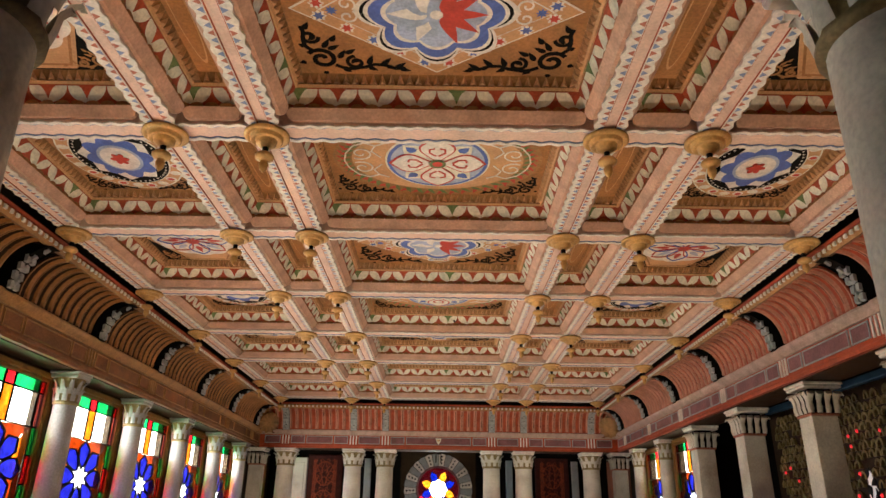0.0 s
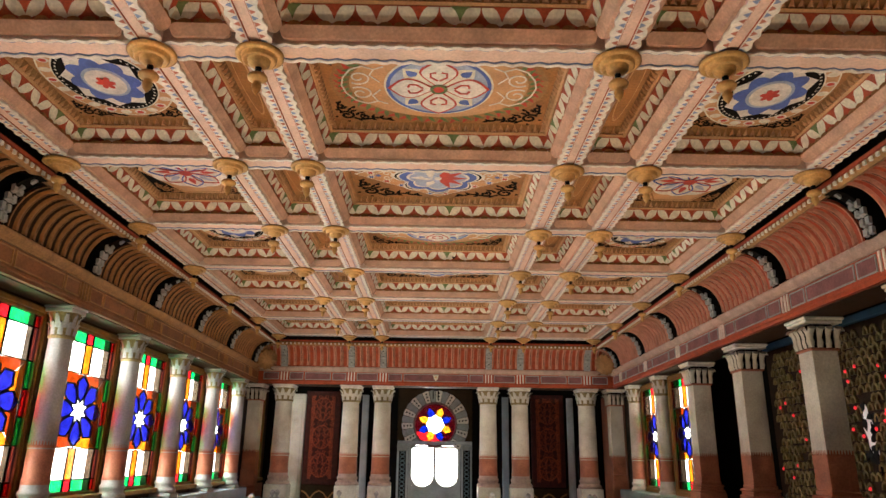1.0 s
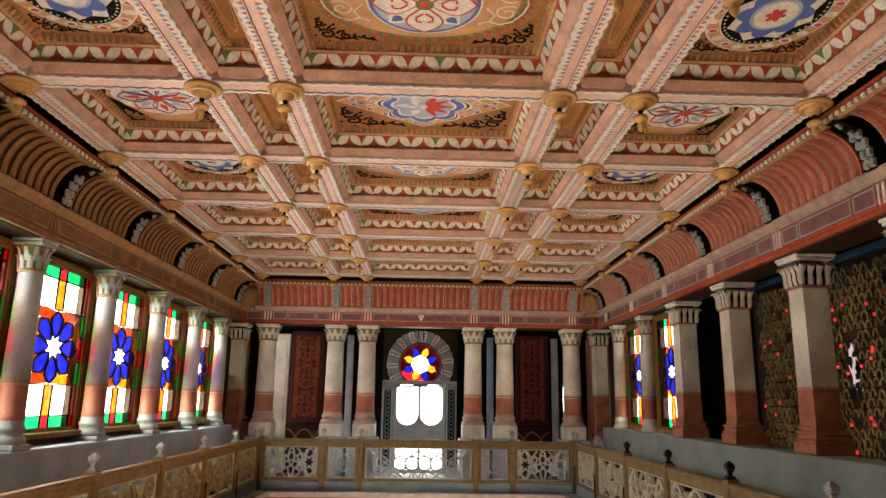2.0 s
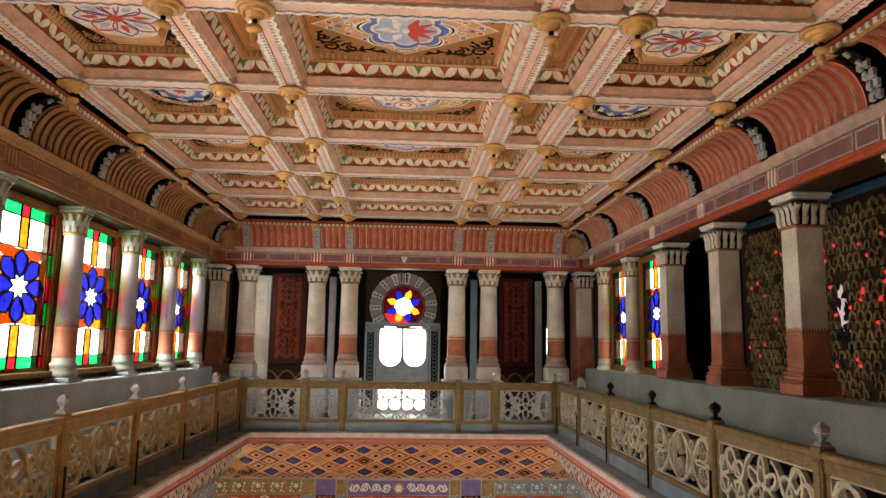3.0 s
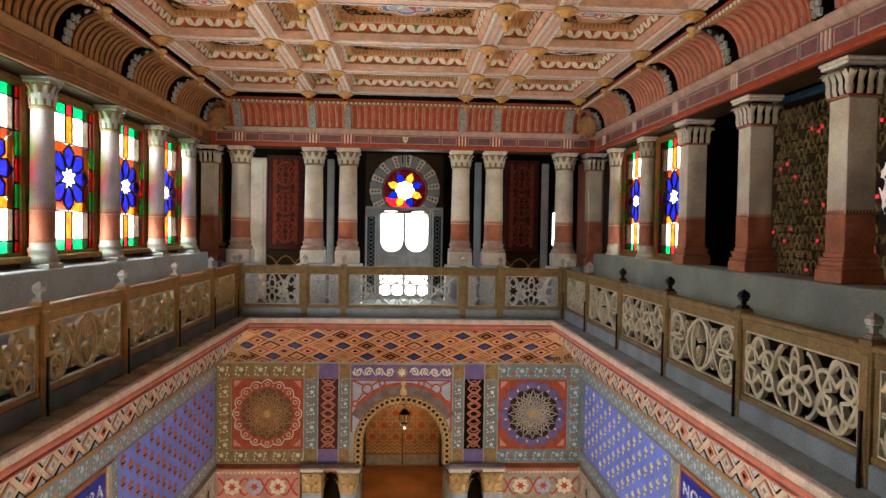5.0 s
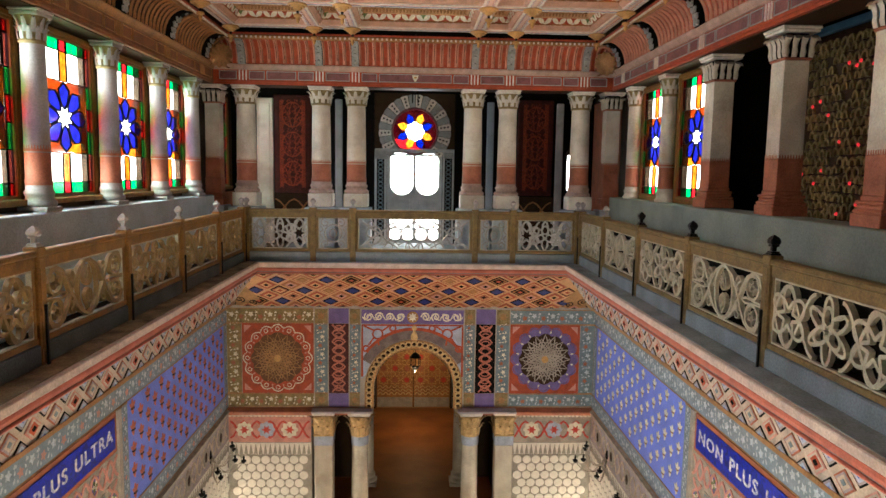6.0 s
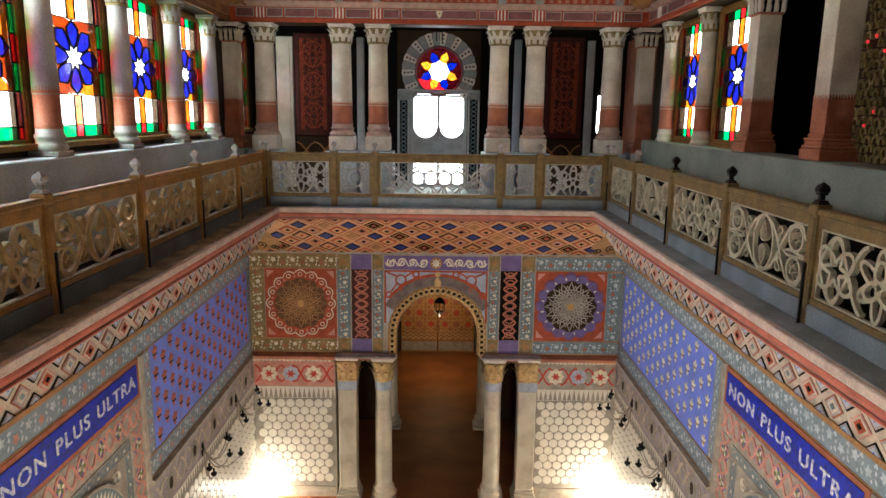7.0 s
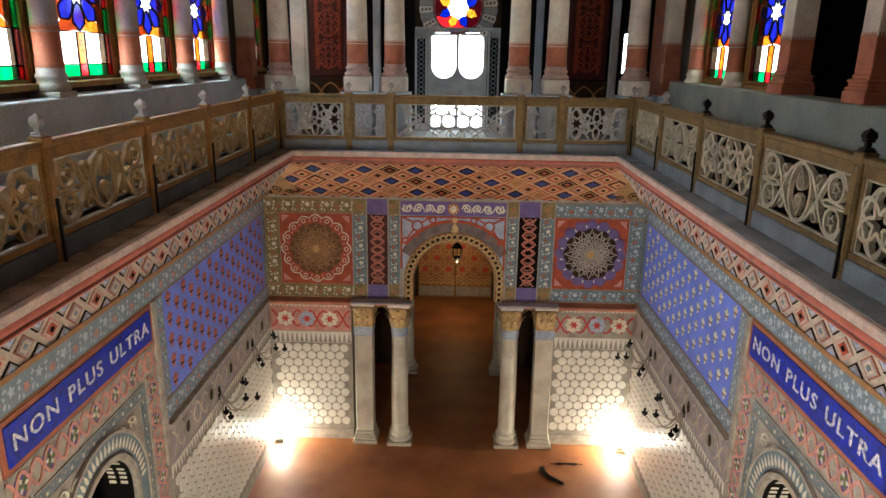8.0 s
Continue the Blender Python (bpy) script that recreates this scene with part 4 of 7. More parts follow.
def pier(x, y, z0, w):
    """A square pier with the same parts as the columns."""
    ob = thing("pier", (x, y, z0), "square cream plaster pier with terracotta lower band and carved capital", "pier", "square piers")
    q = lambda h, a, b, s, c=0.008: s.box(-h, h, -h, h, a - z0, b - z0, c=c)
    s = q(w + 0.055, z0, z0 + 0.10, Shape())
    part("plinth", s, STONE_RED, ob)
    s = q(w + 0.05, z0 + 0.10, z0 + 0.135, Shape(), 0.015)
    q(w + 0.03, z0 + 0.135, z0 + 0.17, s, 0.01), q(w + 0.04, z0 + 0.17, z0 + 0.20, s, 0.012), q(w + 0.012, z0 + 0.20, 1.55, s)
    part("base", s, STONE_RED, ob)
    s = q(w + 0.003, 1.55, 1.86, Shape(), 0.006)
    for sx, sy in ((1, 0), (-1, 0), (0, 1), (0, -1)):
        for i in range(9):
            for z, h in ((1.86, 0.035), (1.585, 0.03)):
                t = -w + (i + 0.5) * 2 * w / 9
                d = w + 0.006
                c = [(sx * d + abs(sy) * (t + e), sy * d + abs(sx) * (t + e), z - z0 + g) for e, g in ((-0.011, 0), (0.011, 0), (0.005, h), (-0.005, h))]
                s.add(c, [(0, 1, 2, 3)])
    part("lower_shaft", s, STONE_RED, ob, "terracotta painted band with toothed edges")
    part("shaft", q(w, 1.86, 2.78, Shape(), 0.006), STONE, ob)
    part("necking", q(w + 0.016, 2.78, 2.805, Shape()), STONE_RED, ob, "thin red moulding")
    # a black core paints the shade between the leaves
    cap = part("capital", q(w - 0.012, 2.805, 3.03, Shape()), BLACK, ob)
    for sx, sy in ((1, 0), (-1, 0), (0, 1), (0, -1)):
        for i in range(4):
            t = -w + i * 2 * w / 3
            rows = [(0.0, 0.024, 0.006), (0.05, 0.028, 0.020), (0.095, 0.021, 0.016), (0.135, 0.028, 0.026), (0.190, 0.034, 0.056), (0.160, 0.024, 0.078)]
            vs = []
            for k, wd, d in rows:
                for e, dp in ((-wd * 1.05, 0), (0, 0.018), (wd * 1.05, 0)):
                    vs.append((sx * (w + d + dp) + abs(sy) * (t + e), sy * (w + d + dp) + abs(sx) * (t + e), 2.805 + k - z0))
            part("leaf", Shape().add(vs, [(3 * j + a, 3 * j + a + 1, 3 * j + a + 4, 3 * j + a + 3) for j in range(5) for a in range(2)], 0, True), STONE, cap)
    part("abacus", q(w + 0.055, 3.03, 3.06, q(w + 0.068, 3.06, 3.088, Shape())), CREAM, ob)
    return ob


first = pier(3.60, ROWS[3], 1.31, 0.122)
for y in ROWS[:3] + ROWS[4:6]:
    copy_thing(first, Matrix.Translation((3.60, y, 1.31)))
corner = pier(-3.40, 13.52, 1.08, 0.12)
copy_thing(corner, Matrix.Translation((3.40, 13.52, 1.08)))
for x in (-3.42, 3.42):
    s = Shape().box(x - 0.22, x + 0.22, 13.3, 13.74, GAL_Z, 1.075, c=0.01)
    structure("corner_pedestal", s, PARAPET, "blue-grey plastered corner pedestal", "wall")


# ---- stained glass windows ----
PANES = {}


def pane_mesh(key, poly, mat_):
    if key not in PANES:
        s = Shape().prism(poly, -0.003, 0.003, lambda u, v, w: (w, u, v))
        PANES[key] = s.mesh("pane", mat_)
    return PANES[key]


def stained_window(index, x, yc, z0=1.37, z1=3.01, w=1.10):
    sash = Shape()
    hw = w / 2
    win = tagged(part("window_%d" % index, sash.box(-0.03, 0.03, -hw, -hw + 0.035, z0, z1, c=0.004).box(-0.03, 0.03, hw - 0.035, hw, z0, z1, c=0.004)
                      .box(-0.03, 0.03, -hw + 0.035, hw - 0.035, z0, z0 + 0.03, c=0.004).box(-0.03, 0.03, -hw + 0.035, hw - 0.035, z1 - 0.03, z1, c=0.004), WOOD),
                 "tall stained glass window with a blue rosette and clear panes", "window", kind="structure")
    win.location = (x, yc, 0)
    part("casing", Shape().box(-0.042, 0.042, -hw - 0.065, -hw - 0.002, z0 - 0.06, z1 + 0.05, c=0.006).box(-0.042, 0.042, hw + 0.002, hw + 0.065, z0 - 0.06, z1 + 0.05, c=0.006)
         .box(-0.042, 0.042, -hw - 0.002, hw + 0.002, z1 + 0.002, z1 + 0.05, c=0.006), WOOD, win, "brown wooden window casing")
    iw, a0, a1 = hw - 0.035, z0 + 0.03, z1 - 0.03
    bw = 0.085                       # side border
    zs = [a0, a0 + 0.115, a0 + 0.42, a1 - 0.42, a1 - 0.115, a1]
    cells, lead = [], Shape()
    e = iw - bw
    cx = 0.075
    for (za, zb), cols in (((zs[0], zs[1]), (GLASS_GREEN, GLASS_RED, GLASS_GREEN, GLASS_RED)), ((zs[1], zs[2]), (GLASS_WHITE, GLASS_ORANGE, GLASS_WHITE, GLASS_ROSE)),
                           ((zs[3], zs[4]), (GLASS_WHITE, GLASS_ORANGE, GLASS_WHITE, GLASS_ROSE)), ((zs[4], zs[5]), (GLASS_GREEN, GLASS_RED, GLASS_GREEN, GLASS_RED))):
        cells += [((-e, -cx, za, zb), cols[0]), ((-cx, cx, za, zb), cols[1]), ((cx, e, za, zb), cols[2])]
        cells += [((e, iw, za, zb), cols[3]), ((-iw, -e, za, zb), cols[3])]
    third = (zs[3] - zs[2]) / 3
    for i, g in enumerate((GLASS_GREEN, GLASS_RED, GLASS_GREEN)):
        for a, b in ((e, iw), (-iw, -e)):
            cells.append(((a, b, zs[2] + i * third, zs[2] + (i + 1) * third), g))
    for (a, b, za, zb), g in cells:
        part("pane", pane_mesh((a, b, za, zb, g.name), [(a, za), (b, za), (b, zb), (a, zb)], g), g, win)
        for p, q, r, t in ((a - 0.006, a + 0.006, za, zb), (b - 0.006, b + 0.006, za, zb), (a + 0.006, b - 0.006, za - 0.006, za + 0.006), (a + 0.006, b - 0.006, zb - 0.006, zb + 0.006)):
            lead.box(-0.0075, 0.0075, p, q, r, t)
    # rosette: white star, eight blue petals, amber and green ground
    zc, hz = (zs[2] + zs[3]) / 2, (zs[3] - zs[2]) / 2
    sy = hz / e
    R = e * 0.98
    pt = lambda r, d: (r * math.cos(radians(d)), zc + sy * r * math.sin(radians(d)))
    part("pane", pane_mesh(("star", sy, w), [pt(R * (0.40 if i % 2 == 0 else 0.22), 22.5 * i + 22.5) for i in range(16)], GLASS_WHITE), GLASS_WHITE, win, "clear star-shaped pane")
    for i in range(8):
        d = 45 * i
        tip = [pt(R * 0.23, d), pt(R * 0.40, d - 20), pt(R * 0.62, d - 21), pt(R * 0.82, d - 17), pt(R * 0.99, d), pt(R * 0.82, d + 17), pt(R * 0.62, d + 21), pt(R * 0.40, d + 20)]
        part("pane", pane_mesh(("petal", i, sy, w), tip, GLASS_BLUE), GLASS_BLUE, win, "blue petal-shaped pane")
        lead.band(tip, 0.018, -0.0075, 0.0075, lambda u, v, w_: (w_, u, v), closed=True)
        inner = [pt(R * 0.42, d + 21), pt(R * 0.62, d + 21.5), pt(R * 0.62, d + 23.5), pt(R * 0.42, d + 24)]
        part("pane", pane_mesh(("gap", i, sy, w), inner, GLASS_GREEN), GLASS_GREEN, win)
        corner_pt = [(e * math.copysign(1, math.cos(radians(d + 22.5))), zc + hz * math.copysign(1, math.sin(radians(d + 22.5))))]
        fill = [pt(R * 0.62, d + 21.5), pt(R * 0.82, d + 17.5), pt(R * 0.99, d + 1)]
        fill += corner_pt
        fill += [pt(R * 0.99, d + 44), pt(R * 0.82, d + 27.5), pt(R * 0.62, d + 23.5)]
        part("pane", pane_mesh(("ground", i, sy, w), fill, GLASS_AMBER if i % 3 else GLASS_ORANGE), GLASS_AMBER, win)
    part("lead_came", lead, IRON, win, "dark lead strips between the panes")
    s = Shape().box(-0.06, 0.13, -hw, hw, z0 - 0.06, z0 - 0.004, c=0.008)
    part("window_sill", s, WOOD, win)


k = 0
for y in WEST_BAYS:
    k += 1
    stained_window(k, -3.67, y, w=1.17)
for y in EAST_BAYS:
    k += 1
    stained_window(k, 3.67, y)


# ---- the gallery railing ----
XZ = lambda u, v, w: (u, w, v)


def fret(kind, w, h):
    """Pierced ornament for a railing panel, centred, in the x-z plane."""
    straps, b = [], 0.026 if kind != "cartouche" else 0.022
    W, H = w / 2, h / 2
    d = 0.017
    def B(pts, closed=False, q=b):
        k = 0.0012 * (len(straps) % 5)
        straps.append(Shape().band(pts, q, -d - k, d + k, XZ, 0, closed).mesh("strap", IVORY))

    if kind == "star":
        # looping knots joined by two waving straps
        knot = lambda cx, n, a0, r0, r1: [(cx + H * (r0 + r1 * math.cos(n * t)) * math.cos(t + a0), H * (r0 + r1 * math.cos(n * t)) * math.sin(t + a0)) for t in [2 * math.pi * i / 60 for i in range(60)]]
        B(knot(0, 6, math.pi / 6, 0.70, 0.26), True)
        B(knot(0, 3, math.pi / 2, 0.44, 0.22), True)
        B(star(0, 0, H * 0.22, H * 0.11, 6), True, b * 0.8)
        for sx in (-1, 1):
            B(knot(sx * W * 0.70, 3, math.pi / 2 + sx * math.pi / 2 * 0, 0.60, 0.34), True)
            B(knot(sx * W * 0.70, 3, -math.pi / 2, 0.60, 0.34), True)
            B([(sx * W * (0.22 + 0.78 * i / 24), H * 0.92 * math.sin(math.pi * 1.5 * i / 24 + math.pi / 2)) for i in range(25)])
            B([(sx * W * (0.22 + 0.78 * i / 24), -H * 0.92 * math.sin(math.pi * 1.5 * i / 24 + math.pi / 2)) for i in range(25)])
    elif kind == "oval":
        # a tall ring, four corner rings, broad straps that swing from ring to ring
        B(ellipse(0, 0, W * 0.25, H * 0.95, 36), True)
        for sy in (-1, 1):
            B([(u, sy * v) for u, v in petal(0, H * 0.06, H * 0.72, W * 0.17, 90, 8)], True, b * 0.45)
            B([(u, sy * v) for u, v in petal(0, H * 0.10, H * 0.44, W * 0.07, 90, 6)], True, b * 0.45)
        for sx in (-1, 1):
            for sy in (-1, 1):
                M = lambda pts: [(sx * u, sy * v) for u, v in pts]
                B(M(ellipse(W * 0.78, H * 0.50, W * 0.15, H * 0.40, 22)), True, b * 0.85)
                B(M(star(W * 0.78, H * 0.50, H * 0.24, H * 0.11, 5)), True, b * 0.5)
                B(M([(W * 0.98, H * 0.55), (W * 0.90, H * 0.92), (W * 0.76, H * 0.97), (W * 0.62, H * 0.80), (W * 0.50, H * 0.36), (W * 0.38, -H * 0.22), (W * 0.24, -H * 0.70), (W * 0.04, -H * 0.97)]))
                B(M(spiral(W * 0.42, H * 0.58, 0.012, H * 0.27, 1.1, 250)), False, b * 0.5)
                B(M(petal(W * 0.36, H * 0.20, H * 0.34, H * 0.16, 60, 6)), True, b * 0.45)
                B(M([(W * 0.98, H * 0.04), (W * 0.80, H * 0.06), (W * 0.62, H * 0.10), (W * 0.52, 0)]), False, b * 0.6)
    elif kind == "scroll":
        for cx in (-W * 0.36, -W * 0.12, W * 0.12, W * 0.36):
            B(ellipse(cx, 0, W * 0.125, H * 0.46, 24), True, b * 0.9)
        for cx in (-W * 0.24, 0, W * 0.24):
            B(star(cx, 0, H * 0.34, H * 0.15, 4), True, b * 0.6)
            for sy in (-1, 1):
                B([(cx + W * 0.16 * math.cos(q), sy * H * (0.98 - 0.62 * math.sin(q))) for q in [math.pi * i / 12 for i in range(13)]], False, b * 0.8)
        for sx in (-1, 1):
            B([(sx * (W * 0.86 - 0.12) + u * sx, v) for u, v in spiral(0.03, 0, 0.03, H * 0.8, 1.35, 180)])
            B([(sx * W * 0.97, -H * 0.9), (sx * W * 0.8, -H * 0.4), (sx * W * 0.62, 0), (sx * W * 0.5, H * 0.5), (sx * W * 0.3, H * 0.95)])
            B([(sx * W * 0.97, H * 0.9), (sx * W * 0.8, H * 0.4), (sx * W * 0.62, 0), (sx * W * 0.5, -H * 0.5), (sx * W * 0.3, -H * 0.95)])
            for sy in (-1, 1):
                B([(sx * u, sy * v) for u, v in ((0, H * 0.95), (W * 0.12, H * 0.4), (W * 0.28, H * 0.75), (W * 0.42, H * 0.3), (W * 0.55, H * 0.9))])
                B([(sx * u, sy * v) for u, v in spiral(W * 0.8, H * 0.66, 0.012, H * 0.3, 1.2, 220)], False, b * 0.8)
    else:  # cartouche
        B(ellipse(0, 0, W * 0.62, H * 0.6, 24), True)
        B(ellipse(0, 0, W * 0.25, H * 0.3, 16), True, b * 0.8)
        for sx in (-1, 1):
            for sy in (-1, 1):
                B([(sx * u, sy * v) for u, v in spiral(W * 0.55, H * 0.72, 0.01, W * 0.36, 1.2, 30)])
                B([(sx * W * 0.95, sy * H * 0.05), (sx * W * 0.72, sy * H * 0.3), (sx * W * 0.9, sy * H * 0.5)], False, b * 0.8)
    s = Shape()
    for x0, x1, z0, z1 in ((-W, W, -H - 0.012, -H), (-W, W, H, H + 0.012), (-W - 0.012, -W, -H - 0.012, H + 0.012), (W, W + 0.012, -H - 0.012, H + 0.012)):
        s.box(x0, x1, -d, d, z0, z1)
    return s.mesh("fretwork", IVORY), straps


RAIL_MESH = {}


def railing(at, stops, kinds, wide=(), label="", dark=(), ornament=IVORY, wood=WOOD):
    """A run of railing along local x. stops: posts; kinds: ornament in each bay."""
    ob = thing("railing", at, label, "railing", "gallery railings")
    for i, a in enumerate(stops):
        if "post" not in RAIL_MESH:
            RAIL_MESH["post"] = Shape().box(-0.048, 0.048, -0.048, 0.048, 0.002, 0.86, c=0.008).box(-0.056, 0.056, -0.056, 0.056, 0.80, 0.872, c=0.008).box(-0.036, 0.036, -0.056, -0.046, 0.12, 0.78, c=0.003).mesh("post", wood)
            RAIL_MESH["finial"] = (Shape().box(-0.042, 0.042, -0.042, 0.042, 0.872, 0.886, c=0.004).box(-0.034, 0.034, -0.034, 0.034, 0.886, 0.900, c=0.004).box(-0.018, 0.018, -0.018, 0.018, 0.900, 0.935, c=0.004)
                                   .box(-0.030, 0.030, -0.030, 0.030, 0.935, 0.950, c=0.004).box(-0.040, 0.040, -0.040, 0.040, 0.950, 0.998, c=0.012)
                                   .add([(-0.032, -0.032, 0.998), (0.032, -0.032, 0.998), (0.032, 0.032, 0.998), (-0.032, 0.032, 0.998), (0, 0, 1.028)], [(0, 1, 4), (1, 2, 4), (2, 3, 4), (3, 0, 4)]).mesh("finial", STONE_GREY))
            RAIL_MESH["iron"] = Shape().box(-0.011, 0.011, -0.075, -0.057, -0.16, 0.45, c=0.003).box(-0.011, 0.011, -0.06, -0.045, 0.40, 0.45, c=0.003).mesh("iron_strap", IRON)
        p = part("post", RAIL_MESH["post"], wood, ob)
        p.location = (a, 0, 0)
        if i in dark:
            f = part("finial", RAIL_MESH["finial"].copy(), IRON, p, "blackened carved knob")
            f.data.materials[0] = IRON
        else:
            f = part("finial", RAIL_MESH["finial"], STONE_GREY, p, "pale carved knob")
        if i not in wide:
            g = part("iron_strap", RAIL_MESH["iron"], IRON, p, "black iron strap")
    for (a, b), kind in zip(zip(stops[:-1], stops[1:]), kinds):
        w = b - a - 0.096
        key = (kind, round(w, 3))
        if key not in RAIL_MESH:
            RAIL_MESH[key] = (Shape().box(-w / 2, w / 2, -0.03, 0.03, 0.71, 0.80, c=0.006).box(-w / 2, w / 2, -0.05, 0.05, 0.80, 0.845, c=0.012).mesh("top_rail", wood),
                              Shape().box(-w / 2, w / 2, -0.03, 0.03, 0.16, 0.205, c=0.006).box(-w / 2, -w / 2 + 0.035, -0.022, 0.022, 0.205, 0.71, c=0.004).box(w / 2 - 0.035, w / 2, -0.022, 0.022, 0.205, 0.71, c=0.004).mesh("bottom_rail", wood),
                              *fret(kind, w - 0.10, 0.475), {})
        for mesh_, nm, lift in zip(RAIL_MESH[key], ("top_rail", "bottom_rail", "fretwork"), (0, 0, 0.4575)):
            q = new(nm, mesh_)
            q.parent, q.location = ob, ((a + b) / 2, 0, lift)
            if nm == "fretwork":
                tagged(q, "pierced interlaced ornament, ivory darkened to a shaded brown" if ornament is SHADED_FRET else "pierced ivory-painted interlaced ornament")
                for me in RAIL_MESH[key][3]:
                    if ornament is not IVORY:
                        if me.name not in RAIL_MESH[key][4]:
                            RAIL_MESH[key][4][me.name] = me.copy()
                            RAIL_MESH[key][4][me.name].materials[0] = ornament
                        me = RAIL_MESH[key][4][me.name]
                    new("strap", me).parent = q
    s = Shape().box(stops[0], stops[-1], -0.04, 0.06, -0.0, 0.155, c=0.01)
    # the window-side kerb is darkened in colour for its shade
    part("kerb", s, KERB_SHADED if ornament is SHADED_FRET else KERB, ob, "low grey plastered kerb")
    return ob


RX = 2.74
ys = ROWS[:7] + [12.62]
# window-side frets take the shaded copy of the ivory paint
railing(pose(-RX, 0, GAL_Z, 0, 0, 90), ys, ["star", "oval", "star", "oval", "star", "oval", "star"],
        label="brown wooden railing along the window side, its fretwork coloured as shaded", ornament=SHADED_FRET)
RAIL_MESH.clear()
railing(pose(RX, 0, GAL_Z, 0, 0, -90), [-y for y in reversed(ys)], ["star", "oval", "star", "oval", "star", "oval", "star"],
        label="brown wooden railing with pale fretwork along the pier side", dark=(2, 3, 4), wood=WOOD_OLIVE)
railing(pose(0, 12.70, GAL_Z, 0, 0, 0), [-2.68, -1.62, -0.98, 1.0, 1.62, 2.68], ["star", "cartouche", "scroll", "cartouche", "star"], wide=range(6), ornament=GREY_FRET, wood=WOOD_OLIVE,
        label="wooden railing with grey-ivory fretwork before the door")


# ---- pendant bosses on the beam crossings ----
s1 = Shape().lathe([(0.0, 0.0), (0.118, 0.0), (0.132, -0.008), (0.134, -0.024), (0.116, -0.034), (0.106, -0.024), (0.094, -0.026), (0.096, -0.048), (0.082, -0.058), (0.070, -0.046), (0.060, -0.050), (0.060, -0.072), (0.044, -0.082), (0.03, -0.094), (0.0, -0.094)], 26)
s2 = Shape().lathe([(0.018, -0.09), (0.017, -0.14), (0.0, -0.14)], 12)
s3 = Shape().lathe([(0.016, -0.132), (0.045, -0.138), (0.056, -0.152), (0.052, -0.168), (0.03, -0.18), (0.02, -0.188), (0.028, -0.205), (0.022, -0.235), (0.0, -0.265)], 18)
boss = thing("ceiling_boss", (LONG[0], ROWS[0], BZ - 0.011), "gilded turned pendant boss under a beam crossing", "ceiling boss", "ceiling bosses")
part("rosette", s1, GOLD, boss), part("neck", s2, IRON, boss, "dark neck"), part("drop", s3, GOLD, boss)
for y in ROWS:
    for x in LONG:
        if (x, y) != (LONG[0], ROWS[0]):
            copy_thing(boss, Matrix.Translation((x, y, BZ - 0.011)))

# ---- lower hall ----
s = Shape().box(-3.6, 3.6, -1.5, 21.2, LOW_Z - 0.2, LOW_Z)
structure("floor", s, FLOOR, "worn terracotta-coloured floor of the lower hall", "floor")

# walls with arched openings
def arch_wall(o, u, n, half_len, top, bottom, c, r, spring, foot, thick, base):
    """A wall in a plane with one round-headed opening centred at c; base is its shape."""
    to = lambda a, z, w: tuple(Vector(o) + a * Vector(u) + w * Vector(n) + Vector((0, 0, z)))
    lo, hi = half_len
    arc = [(c + r * math.cos(t), spring + r * math.sin(t)) for t in [math.pi * i / 24 for i in range(25)]]
    base.prism([(lo, bottom), (c - r, bottom), (c - r, spring)] + arc[::-1][1:13] + [(c, top), (lo, top)], 0, -thick, to)
    base.prism([(hi, bottom), (hi, top), (c, top)] + arc[::-1][12:-1] + [(c + r, spring), (c + r, bottom)], 0, -thick, to)
    return to


SIGN_Y = 7.6
s = Shape()
WEST = arch_wall((-WX, 0, 0), (0, 1, 0), (1, 0, 0), (-1.4, 13.5), -0.60, LOW_Z, SIGN_Y, 0.52, -2.62, LOW_Z, 0.3, s)
ww = structure("lower_wall_west", s, SANDWALL, "painted stucco wall of the lower hall with an arched doorway", "wall")
s = Shape()
EAST = arch_wall((WX, 0, 0), (0, 1, 0), (-1, 0, 0), (-1.4, 13.5), -0.60, LOW_Z, SIGN_Y, 0.52, -2.62, LOW_Z, 0.3, s)
we = structure("lower_wall_east", s, SANDWALL, "painted stucco wall of the lower hall with an arched doorway", "wall")
s = Shape()
NORTH = arch_wall((0, WY1, 0), (1, 0, 0), (0, -1, 0), (-1.74, 1.74), -0.60, -2.413, 0.03, 0.68, -2.05, LOW_Z, 0.35, s)
for a, b in ((-3.18, -1.742), (1.742, 3.18)):
    s.box(a, b, WY1, WY1 + 0.35, LOW_Z, -0.60)
wn = structure("lower_wall_north", s, SANDWALL, "ornate painted end wall with an archway", "wall")
s = Shape().box(-3.6, 3.6, 1.3, 1.6, LOW_Z, -0.6)
structure("lower_wall_south", s, SANDWALL, "plain wall closing the lower hall", "wall")
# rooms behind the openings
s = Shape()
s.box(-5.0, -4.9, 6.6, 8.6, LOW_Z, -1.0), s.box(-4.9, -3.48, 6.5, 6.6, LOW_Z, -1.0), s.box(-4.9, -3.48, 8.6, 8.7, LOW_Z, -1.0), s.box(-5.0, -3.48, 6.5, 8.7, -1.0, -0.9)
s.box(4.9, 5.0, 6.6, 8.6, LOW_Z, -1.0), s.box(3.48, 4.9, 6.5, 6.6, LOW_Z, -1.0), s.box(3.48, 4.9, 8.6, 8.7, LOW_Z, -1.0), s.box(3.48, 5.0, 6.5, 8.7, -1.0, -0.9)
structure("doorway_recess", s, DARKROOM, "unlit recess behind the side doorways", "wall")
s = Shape()
